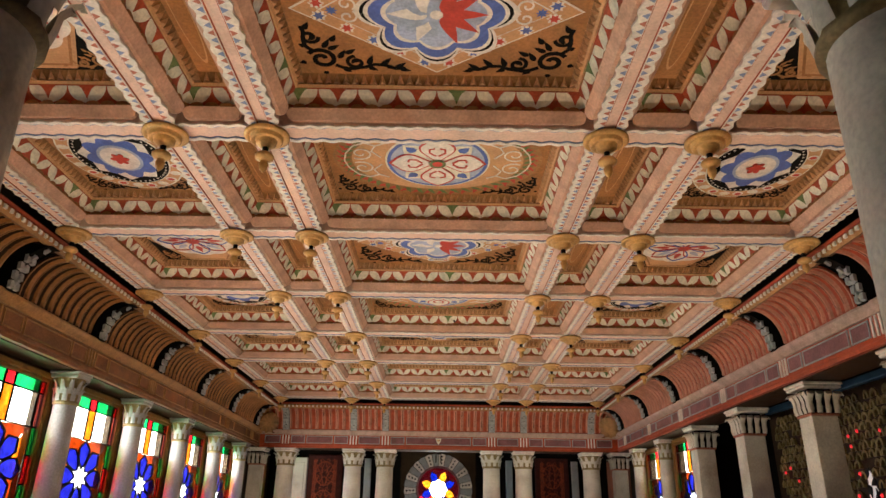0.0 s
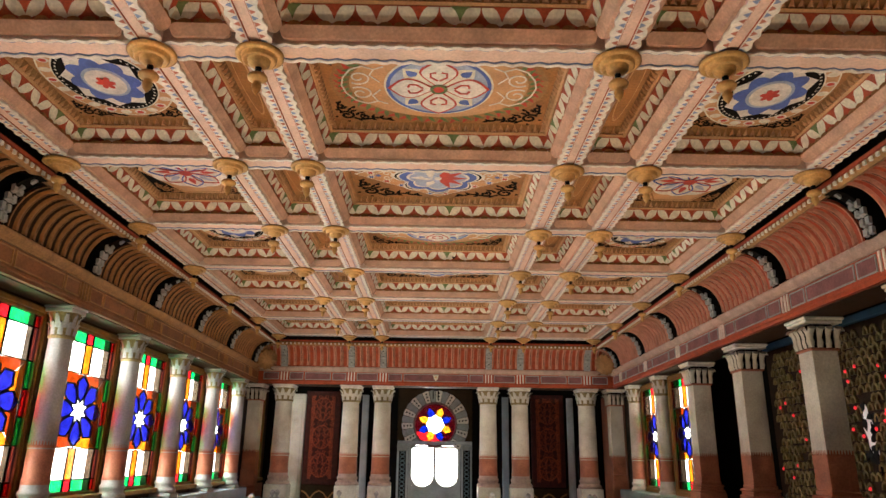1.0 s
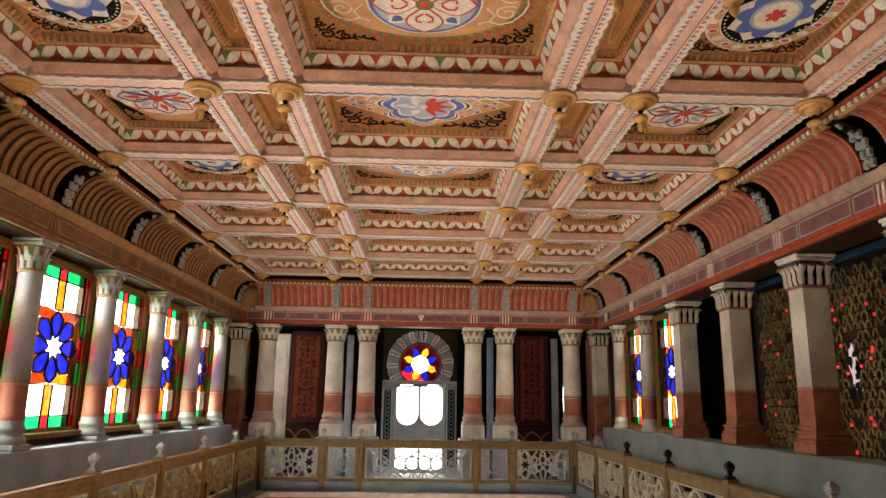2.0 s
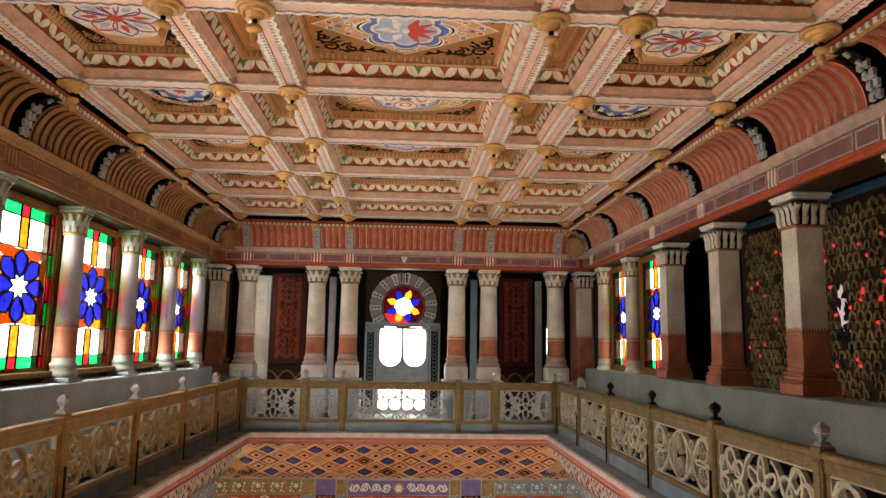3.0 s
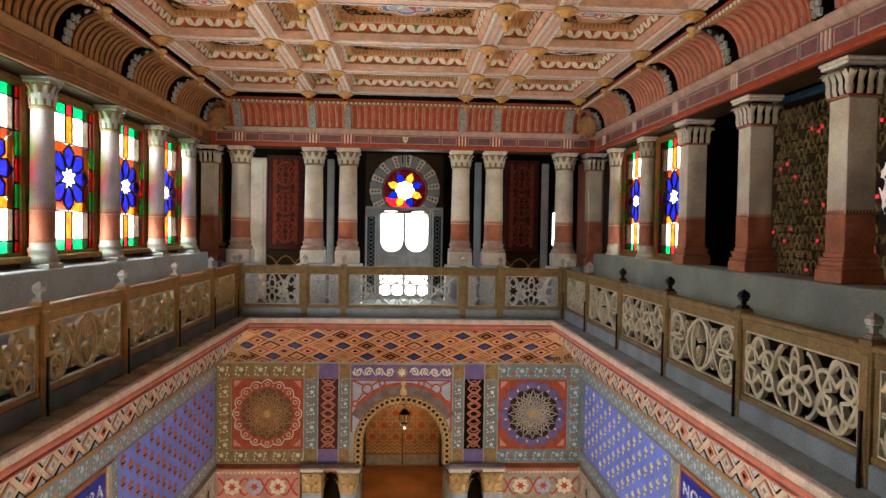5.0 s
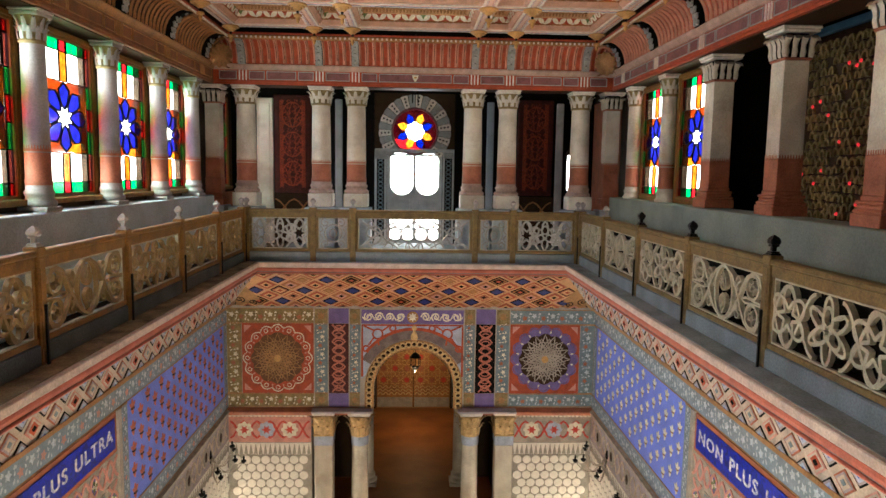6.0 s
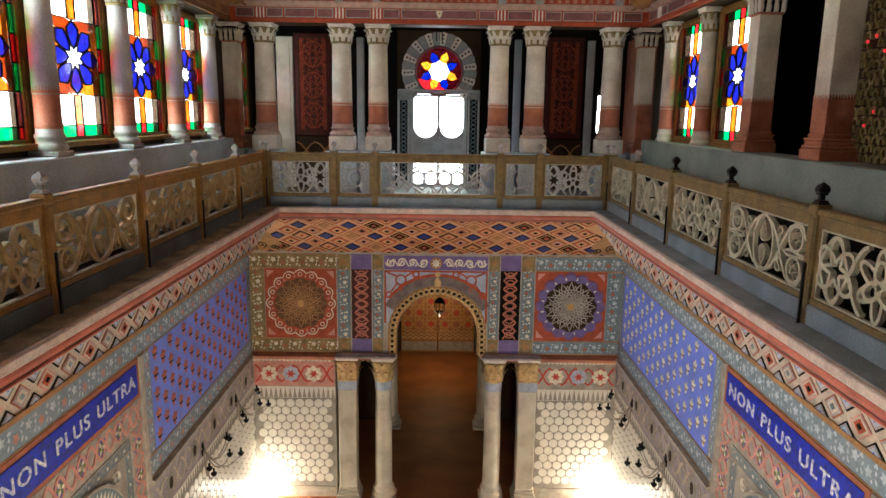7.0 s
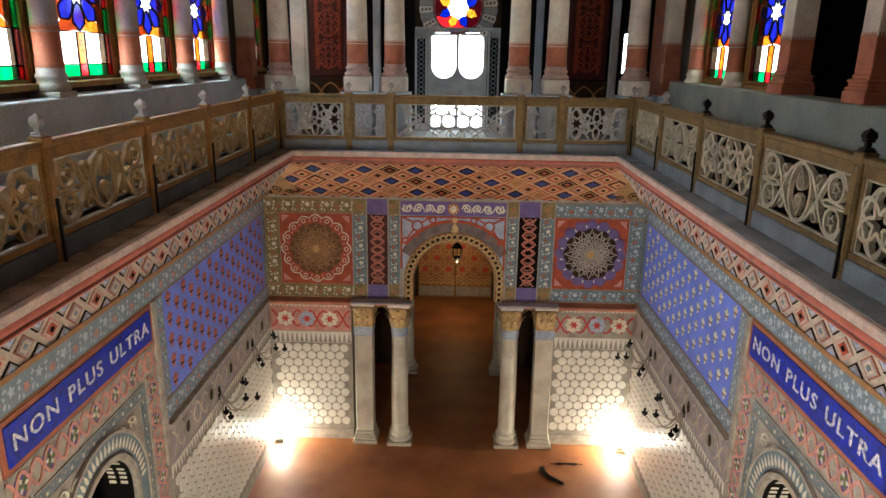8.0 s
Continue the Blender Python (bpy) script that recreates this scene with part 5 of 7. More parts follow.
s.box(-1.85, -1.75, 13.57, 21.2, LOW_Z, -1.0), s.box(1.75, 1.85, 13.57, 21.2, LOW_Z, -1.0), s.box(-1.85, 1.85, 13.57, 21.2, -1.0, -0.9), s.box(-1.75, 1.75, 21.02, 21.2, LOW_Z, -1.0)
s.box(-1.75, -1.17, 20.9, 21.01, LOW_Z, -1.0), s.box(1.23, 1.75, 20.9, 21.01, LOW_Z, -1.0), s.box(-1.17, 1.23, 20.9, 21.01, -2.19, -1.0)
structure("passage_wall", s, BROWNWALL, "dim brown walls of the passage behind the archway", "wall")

# ---- the sloping lozenge cove under the gallery edge ----
COVE_SIDES = [("west", (-VX, VY0, 0), (0, 1, 0), (-1, 0, 0), VY1 - VY0, ww), ("east", (VX, VY0, 0), (0, 1, 0), (1, 0, 0), VY1 - VY0, we), ("north", (-VX, VY1, 0), (1, 0, 0), (0, 1, 0), 2 * VX, wn)]
D, TOP, BOT = WX - VX, 0.03, -0.62
SL = math.hypot(D, TOP - BOT)


def lozenge_mesh(name, a, b, mats, half=0):
    """Nested lozenges, each a step prouder; half keeps the lower (1) or upper (-1) triangle."""
    s = Shape()
    for k, h, m in ((1.0, 0.006, 0), (0.82, 0.009, 1), (0.60, 0.012, 2), (0.28, 0.015, 3)):
        poly = [(a * k, 0), (0, b * k), (-a * k, 0), (0, -b * k)]
        if half:
            poly = [(a * k, 0), (0, half * b * k), (-a * k, 0)]
        s.prism(poly, 0.0 if k == 1 else h - 0.006, h, lambda u, v, w: (u, v, w), m)
    return s.mesh(name, *mats)


PU, PV = 0.40, SL / 3
LOZ = {}
NAVY = mat("navy_blue_paint", (0.022, 0.035, 0.20), 0.5, vary=0.4, scale=12)
LOZ_MATS = [(SALMON, BLACK, NAVY, NAVY), (STONE_RED, RED, TAN, BLACK), (BLACK, STONE_RED, TAN, RED), (STONE_RED, TAN, OCHRE, GOLD_BROWN), (RED, TAN, STONE_RED, BLACK), (BLACK, OCHRE, BLACK, RED), (STONE_RED, OCHRE, SALMON, BLACK)]
APRON_MATS = {"up": (BLACK, FRIEZE, PALE_BLUE, BLUE), "low": (BLACK, FRIEZE, PALE_BLUE, BLUE), "red": (SALMON, BEIGE, RED, BLACK), "grey": (STONE_RED, FRIEZE, BEIGE, GREY_BLUE)}
random.seed(4)
for name, o, u, n, length, wall in COVE_SIDES:
    o, u, n = Vector(o), Vector(u), Vector(n)
    up = Vector((0, 0, 1))
    to = lambda a, p, q: tuple(o + a * u + p * n + q * up)
    s = Shape()
    s.extrude([(0.10, 0.215), (-0.035, 0.215), (-0.045, 0.205), (-0.045, 0.150), (-0.02, 0.132), (0.10, 0.132)], -0.03, length + 0.03, to, 0)
    s.extrude([(0.10, 0.130), (0.0, 0.130), (-0.012, 0.122), (-0.018, 0.10), (-0.008, 0.07), (0.10, 0.06)], 0.0, length, to, 1)
    s.extrude([(0.10, 0.058), (-0.01, 0.058), (-0.02, 0.048), (-0.01, 0.035), (0.10, 0.03)], 0.0, length, to, 1)
    part("edge_moulding", s, [EDGE_CREAM, EDGE_RED], structure("edge_" + name, Shape().extrude([(0.1, 0.03), (0.3, 0.03), (0.3, 0.06), (0.1, 0.06)], 0, length, to), DUST, "stone edge of the gallery floor", "trim"),
         "cream and red painted edge moulding")
    s = Shape()
    steps = 8
    g = lambda k: (D * k + 0.008 * math.sin(math.pi * k), TOP + (BOT - TOP) * k + 0.008 * math.sin(math.pi * k))
    for j in range(steps):
        (p0, z0), (p1, z1) = g(j / steps), g((j + 1) / steps)
        s.add([to(-p0, p0, z0), to(length + p0, p0, z0), to(length + p1, p1, z1), to(-p1, p1, z1)], [(0, 1, 2, 3)], 0, True)
    cove = structure("lozenge_cove_" + name, s, TAN if name == "north" else SANDWALL, "sloping stucco cove set with coloured lozenges", "cove")
    if name == "north":
        face, rows, pv, cut = g, [(0.0, 1)] + [(PV * 0.5 * q, 0) for q in range(1, 6)] + [(SL, -1)], PV, lambda k: D * k - 0.04
        span = SL
    else:
        # a steep tiled apron hangs before the slope on the long sides
        face = lambda k: (0.03 + 0.02 * k, TOP - 0.225 * k)
        span = math.hypot(0.02, 0.225)
        pv, cut = span, lambda k: -1.2 * k
        rows = [(0.0, 1), (span * 0.5, 0), (span, -1)]
        ap = Shape()
        (p0, z0), (p1, z1) = face(0), face(1)
        ap.add([to(0, p0, z0), to(length, p0, z0), to(length - 1.2, p1, z1), to(0, p1, z1), to(0, p1 + 0.04, z1), to(length - 1.2, p1 + 0.04, z1)], [(0, 1, 2, 3), (3, 2, 5, 4)])
        ap.extrude([(p1 - 0.02, z1 + 0.012), (p1 + 0.03, z1 + 0.012), (p1 + 0.03, z1 - 0.03), (p1 - 0.02, z1 - 0.025)], 0, length - 1.2, to, 1)
        apron = part("lozenge_apron", ap, [BEIGE, GOLD_BROWN], cove, "beige stucco apron set with coloured lozenges")
        cove = apron
    PU = 0.40 if name == "north" else 0.28
    count = int((length + 2 * D) / (PU / 2)) + 2
    mid = length / 2
    for i in range(-count // 2, count // 2 + 1):
        a = mid + i * PU / 2
        for j, (v, half) in enumerate(rows):
            if (i + j) % 2:
                continue
            k = v / span
            p, z = face(k)
            lim = cut(min(1, k + 0.12)) if name != "north" else cut(max(0, k - 0.2))
            if a < -max(lim, 0) + 0.05 or a > length + lim - (0.05 if name == "north" else 0.16) or (name != "north" and a < 2.2):
                continue
            (pa, za), (pb, zb) = face(max(0, k - 0.08)), face(min(1, k + 0.08))
            slope = (n * (pb - pa) + up * (zb - za)).normalized()
            nor = u.cross(slope)
            if nor.dot(-n - up) < 0:
                nor = -nor
            m = Matrix((u, slope, nor)).transposed().to_4x4()
            m.translation = Vector(to(a, p, z)) + nor * 0.002
            if j % 2:
                kind = 0 if ((i - 1) // 2 + (j - 1) // 2) % 2 == 0 else (2, 5, 3)[(i // 2 + j) % 3]
            else:
                kind = (1, 6, 1, 4)[(i // 2 + j) % 4]
            if name != "north":
                kind = "up" if half > 0 else "low" if half < 0 else "red" if (i // 2) % 2 else "grey"
            key = (kind, half, name == "north")
            if key not in LOZ:
                if name != "north":
                    kind_mats = APRON_MATS[kind]
                else:
                    kind_mats = LOZ_MATS[kind]
                LOZ[key] = lozenge_mesh("lozenge", PU * (0.42 if name == "north" else 0.37), pv * (0.42 if name == "north" else 0.37), kind_mats, half)
            lz = new("lozenge", LOZ[key])
            lz.parent, lz.matrix_basis = cove, m


# brown scrolled corner pieces of the end cove
s = Shape()
for sx in (-1, 1):
    fc = lambda k, off=0.0: (sx * (VX + D * k - off), VY1 + D * k - 0.014, TOP + (BOT - TOP) * k + 0.002)
    s.add([fc(0.38, 0.01), fc(0.99, 0.01), fc(0.99, 0.62), fc(0.72, 0.40)], [(0, 1, 2, 3)], 0)
    tc = lambda u, v, w: (sx * (VX + D * 0.78 - 0.02 + u), VY1 + D * 0.78 - v * 0.72 - 0.016 - w, TOP + (BOT - TOP) * 0.78 + v * 0.69 + w)
    for u, v, r in ((-0.10, -0.02, 0.09), (-0.30, -0.10, 0.075), (0.04, -0.12, 0.06)):
        s.band(spiral(u, v, 0.012, r, 1.5, 80), 0.018, 0.0, 0.006, tc, 1)
structure("cove_corner", s, [GOLD_BROWN, BLACK], "brown corner pieces with black scrolls", "cove")

# ---- ornament for wall bands ----
def floral(s, a0, a1, z0, z1, to, ground, m1, m2, d=0.006):
    """A painted band: ground, then flowers and leaves in turn. Slots: ground, m1, m2."""
    s.prism([(a0, z0), (a1, z0), (a1, z1), (a0, z1)], 0.0, d, to, ground)
    e = 0.012
    for q in ([(a0, z0), (a1, z0), (a1, z0 + e), (a0, z0 + e)], [(a0, z1 - e), (a1, z1 - e), (a1, z1), (a0, z1)]):
        s.prism(q, d, d + 0.006, to, 3)
    w, h = a1 - a0, z1 - z0
    L, T, flip = (w, h, False) if w > h else (h, w, True)
    n = max(1, round(L / (T * 0.66)))
    for i in range(n):
        c = (i + 0.5) * L / n
        P = lambda pts: [(a0 + (v if flip else u), z0 + (u if flip else v)) for u, v in pts]
        q = L / n
        y0 = T * (0.42 if i % 2 else 0.58)
        for k in range(5):
            s.flat(P(petal(c, y0, T * 0.20, T * 0.13, 72 * k + 25 * (i % 3), 4)), d + 0.004, to, m2 if i % 2 else m1)
        for du, dv, ang, ln in ((0.36, 0.25, 60, 0.2), (-0.3, 0.72, 130, 0.17), (0.42, 0.74, 20, 0.15), (-0.25, 0.2, 100, 0.13), (0.5, 0.5, 80 + 40 * (i % 2), 0.16)):
            s.flat(P(petal(c + q * du, T * dv - T * 0.06, T * ln * 1.2, T * 0.10, ang, 4)), d + 0.004, to, m1)


def fleur_mesh(m):
    s = Shape()
    f = lambda u, v, w: (u, v, w)
    for pts in (petal(0, -0.01, 0.105, 0.05, 90, 8), petal(-0.006, 0.0, 0.085, 0.04, 140, 6), petal(0.006, 0.0, 0.085, 0.04, 40, 6), petal(0, -0.01, 0.075, 0.05, 270, 6)):
        s.prism(pts, 0.0, 0.012, f)
    s.prism([(-0.04, -0.022), (0.04, -0.022), (0.04, -0.008), (-0.04, -0.008)], 0.0, 0.018, f, 1)
    return s.mesh("fleur", m, WOOD_DARK if m is EDGE_RED else GOLD_BROWN)


FLEUR_RED, FLEUR_PALE = fleur_mesh(EDGE_RED), fleur_mesh(PETAL)
CIRC = Shape().prism(ellipse(0, 0, 0.077, 0.077, 12), 0.0, 0.012, lambda u, v, w: (u, v, w)).mesh("tile", WHITE_TILE)


def on_wall(to, a, z, w):
    """A pose that lays a small piece flat on a wall."""
    o = Vector(to(a, z, w))
    ux, uz = Vector(to(a + 1, z, w)) - o, Vector((0, 0, 1))
    n = Vector(to(a, z, w + 1)) - o
    m = Matrix((ux, uz, n)).transposed().to_4x4()
    m.translation = o
    return m


def tiled(wall, to, a0, a1, z0, z1, pitch=0.165):
    s = Shape().prism([(a0, z0), (a1, z0), (a1, z1), (a0, z1)], 0.0, 0.008, to)
    field = part("tile_field", s, GROUT, wall, "grey ground set with round white relief tiles")
    rows = int((z1 - z0) / (pitch * 0.866))
    for r in range(rows):
        z = z1 - 0.085 - r * pitch * 0.866
        n = int((a1 - a0 - 0.16) / pitch)
        off = (a1 - a0 - n * pitch) / 2 + (pitch / 2 if r % 2 else 0)
        for i in range(n + (0 if r % 2 else 1)):
            a = a0 + off + i * pitch
            if a + 0.078 > a1 or z - 0.078 < z0:
                continue
            t = new("tile", CIRC)
            t.parent, t.matrix_basis = field, on_wall(to, a, z, 0.008)
    return field


def spikes(s, a0, a1, z0, z1, to, m=1, mg=0):
    s.prism([(a0, z0), (a1, z0), (a1, z1), (a0, z1)], 0.0, 0.010, to, mg)
    n = round((a1 - a0) / 0.085)
    st = (a1 - a0) / n
    for i in range(n):
        c = a0 + (i + 0.5) * st
        s.prism([(c - st * 0.4, z0 + 0.01), (c + st * 0.4, z0 + 0.01), (c, z1 - 0.015)], 0.010, 0.018, to, m)


def strap(s, a0, a1, z0, z1, to, m, width=0.022):
    """Two interlacing straps that run along a band."""
    w, h = a1 - a0, z1 - z0
    L, T, flip = (w, h, False) if w > h else (h, w, True)
    n = max(1, round(L / (T * 1.3)))
    for ph in (0, math.pi):
        pts = [(i / (n * 8) * L, T / 2 + T * 0.40 * math.cos(math.pi * i / 8 * 2 + ph)) for i in range(n * 8 + 1)]
        s.band([(a0 + (v if flip else u), z0 + (u if flip else v)) for u, v in pts], width, 0.006, 0.018 if ph else 0.016, to, m)


BAND_BLUE = mat("pale_grey_blue_band_paint", (0.24, 0.30, 0.35), 0.6, vary=0.3, scale=6)
FLOWER = mat("milky_blue_flower_paint", (0.58, 0.64, 0.70), 0.6, vary=0.35, scale=20)
for wall, to, fleur, name in ((ww, WEST, FLEUR_RED, "west"), (we, EAST, FLEUR_PALE, "east")):
    FMATS_W = [BAND_BLUE, FLOWER, SALMON if name == "west" else FLOWER, GOLD_BROWN]
    s = Shape()
    floral(s, 1.7, 13.2, -0.92, -0.66, to, 0, 1, 2)
    part("floral_band", s, FMATS_W, wall, "grey-blue painted band of small white and pink flowers")
    for a, b in ((9.0, 13.2), (2.0, 6.2)):
        s = Shape()
        floral(s, a, b, -2.42, -2.16, to, 0, 1, 2)
        floral(s, a, a + 0.17, -2.155, -0.925, to, 0, 1, 2), floral(s, b - 0.17, b, -2.155, -0.925, to, 0, 1, 2)
        part("floral_border", s, FMATS_W, wall, "grey-blue flowered border round the blue field")
        s = Shape().prism([(a + 0.175, -2.155), (b - 0.175, -2.155), (b - 0.175, -0.925), (a + 0.175, -0.925)], 0.0, 0.004, to)
        field = part("blue_field", s, WALL_BLUE, wall, "lavender-blue painted field with rows of small lily ornaments")
        if a < 8:
            cols = range(12, 18)
        else:
            cols = range(0, 18)
        for i in cols:
            for j in range(5):
                c = a + 0.30 + i * 0.222
                z = -1.03 - j * 0.25 - (0.125 if i % 2 else 0)
                if z < -2.08 or c > b - 0.28:
                    continue
                f = new("fleur", fleur)
                f.parent, f.matrix_basis = field, on_wall(to, c, z, 0.004) @ Matrix.Scale(1.0 if name == "west" else 0.85, 4)
    # frame strips between the fields
    s = Shape()
    for c in (6.28, 8.92):
        s.prism([(c - 0.045, -2.9), (c + 0.045, -2.9), (c + 0.045, -0.925), (c - 0.045, -0.925)], 0.0, 0.03, to)
    part("frame_strip", s, SANDWALL, wall)
    # the lettered sign over the doorway
    s = Shape().prism([(6.36, -1.36), (8.86, -1.36), (8.86, -0.93), (6.36, -0.93)], 0.0, 0.015, to)
    part("sign_border", s, STONE_RED, wall, "dark red moulded frame round the inscription")
    s = Shape().prism([(6.42, -1.31), (8.80, -1.31), (8.80, -0.98), (6.42, -0.98)], 0.015, 0.025, to)
    sign = part("sign_field", s, SIGN_BLUE, wall, "ultramarine band with white letters")
    cu = bpy.data.curves.new("inscription", "FONT")
    cu.body, cu.size, cu.align_x, cu.align_y, cu.extrude, cu.offset = "NON PLUS ULTRA", 0.195, "CENTER", "CENTER", 0.004, 0.0025
    cu.space_word, cu.space_character = 1.35, 1.18
    tmp = bpy.data.objects.new("inscription", cu)
    scene.collection.objects.link(tmp)
    bpy.context.view_layer.update()
    me = bpy.data.meshes.new_from_object(tmp.evaluated_get(bpy.context.evaluated_depsgraph_get()))
    bpy.data.objects.remove(tmp)
    me.materials.clear()
    me.materials.append(LETTER)
    txt = new("inscription", me)
    wid = max(v.co.x for v in me.vertices) - min(v.co.x for v in me.vertices)
    ux = Vector(to(SIGN_Y + 1, 0, 0)) - Vector(to(SIGN_Y, 0, 0))
    nn = Vector(to(SIGN_Y, 0, 1)) - Vector(to(SIGN_Y, 0, 0))
    if ux.cross(Vector((0, 0, 1))).dot(nn) < 0:
        ux = -ux
    m = Matrix((ux, Vector((0, 0, 1)), nn)).transposed().to_4x4()
    m.translation = Vector(to(SIGN_Y + 0.01, -1.145, 0.027))
    txt.parent, txt.matrix_basis = sign, m @ Matrix.Diagonal((2.24 / wid, 1, 1, 1))
    tagged(txt, "white painted capital letters")
    # strapwork frame and arch of the doorway
    s = Shape()
    for a, b, z0, z1 in ((6.36, 8.86, -1.66, -1.38), (6.36, 6.62, -4.2, -1.67), (8.60, 8.86, -4.2, -1.67)):
        s.prism([(a, z0), (b, z0), (b, z1), (a, z1)], 0.0, 0.006, to, 0)
        strap(s, a, b, z0, z1, to, 1, 0.03)
        L = max(b - a, z1 - z0)
        for i in range(int(L / 0.36)):
            q = (i + 0.5) * 0.36
            cx, cz = (a + q, (z0 + z1) / 2) if b - a > z1 - z0 else ((a + b) / 2, z0 + q)
            s.flat(ellipse(cx, cz, 0.098, 0.092, 16), 0.010, to, 4)
            for g in range(6):
                s.flat(petal(cx, cz, 0.085, 0.042, 60 * g, 5), 0.0135, to, 2 if (i + g) % 2 else 3)
            s.band(ellipse(cx, cz, 0.1, 0.095, 16), 0.012, 0.006, 0.014, to, 4, True)
    part("strapwork", s, [SANDWALL, SALMON, GREEN, PETAL, LILAC], wall, "salmon interlaced strapwork border with green leaves")
    s = Shape()
    floral(s, 6.66, 8.56, -1.84, -1.70, to, 0, 1, 2), floral(s, 6.66, 6.78, -4.2, -1.845, to, 0, 1, 2), floral(s, 8.44, 8.56, -4.2, -1.845, to, 0, 1, 2)
    part("inner_border", s, [GREY_BLUE, SANDWALL, PETAL, SANDWALL], wall, "grey carved inner border")
    s = Shape()
    C = (SIGN_Y, -2.62)
    for r, wd, d0, d1, m_ in ((0.555, 0.06, 0, 0.05, 0), (0.70, 0.16, 0, 0.03, 1), (0.80, 0.03, 0, 0.045, 0)):
        s.band([(C[0] - r, LOW_Z), (C[0] - r, C[1] - 0.5)] + [(C[0] + r * math.cos(t), C[1] + r * math.sin(t)) for t in [math.pi - math.pi * i / 28 for i in range(29)]] + [(C[0] + r, C[1] - 0.5), (C[0] + r, LOW_Z)], wd, d0, d1, to, m_)
    for i in range(30):
        t = math.pi * (i + 0.5) / 30
        s.flat(petal(C[0] + 0.63 * math.cos(t), C[1] + 0.63 * math.sin(t), 0.13, 0.05, math.degrees(t), 5), 0.034, to, 2)
    for sx in (-1, 1):
        for q in range(3):
            s.band(spiral(C[0] + sx * (0.62 - 0.1 * q), -1.98 - 0.12 * q * (q < 2), 0.01, 0.085, 1.4, 40 * q), 0.014, 0.0, 0.02, to, 2)
    part("arch_moulding", s, [SANDWALL, GREY_BLUE, PETAL], wall, "grey stucco archivolt with carved leaves")
    # dark lining of the arch, with unreadable lettering as plain bars
    s = Shape().band([(C[0] - 0.5175, LOW_Z), (C[0] - 0.5175, C[1] - 0.5)] + [(C[0] + 0.5175 * math.cos(t), C[1] + 0.5175 * math.sin(t)) for t in [math.pi - math.pi * i / 28 for i in range(29)]] + [(C[0] + 0.5175, C[1] - 0.5), (C[0] + 0.5175, LOW_Z)], 0.004, -0.30, -0.004, to)
    part("arch_lining", s, BLACK, wall, "black lining of the arch soffit")
    s = Shape()
    for r in (0.515,):
        for row in range(2):
            for i in range(26):
                t = math.pi * (i + 0.5) / 26
                if i % 5 == 4:
                    continue
                d = -0.05 - 0.12 * row
                vs = [to(C[0] + (r - 0.004) * math.cos(t + e), C[1] + (r - 0.004) * math.sin(t + e), d - w_) for e, w_ in ((-0.035, 0), (0.035, 0), (0.035, 0.075), (-0.035, 0.075))]
                s.add(vs, [(0, 1, 2, 3)])
    part("lettering_bars", s, PETAL, wall, "pale strokes of faded lettering round the arch soffit")
    # ledge, frieze and tiles
    for a, b in ((8.98, 13.2), (1.7, 6.2)):
        s = Shape().extrude([(0, -2.50), (0.05, -2.49), (0.06, -2.46), (0.06, -2.44), (0.0, -2.43)], a, b, lambda q, p, z: to(q, z, p))
        part("ledge_moulding", s, SANDWALL, wall)
        if a < 8:
            continue
        s = Shape().prism([(a, -2.98), (b, -2.98), (b, -2.51), (a, -2.51)], 0.0, 0.006, to, 0)
        strap(s, a + 0.1, b - 0.1, -2.93, -2.56, to, 1, 0.025)
        for i in range(5):
            c = a + 0.5 + i * 0.8
            s.flat(lobed(c, -2.745, 0.15, 0.2, 8, 40), 0.020, to, 2), s.flat(ellipse(c, -2.745, 0.06, 0.08, 14), 0.024, to, 3)
        part("painted_frieze", s, [FRIEZE, BEIGE, GROUT, BROWNWALL], wall, "faded lilac scrollwork frieze with grey medallions")
        s = Shape()
        spikes(s, a, b, -3.14, -2.99, to)
        part("pointed_border", s, [WHITE_TILE, GROUT], wall, "row of pointed leaf tiles")
        tiled(wall, to, a, b, -4.95, -3.15)
        s = Shape().prism([(a, LOW_Z), (b, LOW_Z), (b, -4.955), (a, -4.955)], 0.0, 0.025, to)
        part("skirting", s, SANDWALL, wall)

# ---- the far end wall of the lower hall ----
to = NORTH
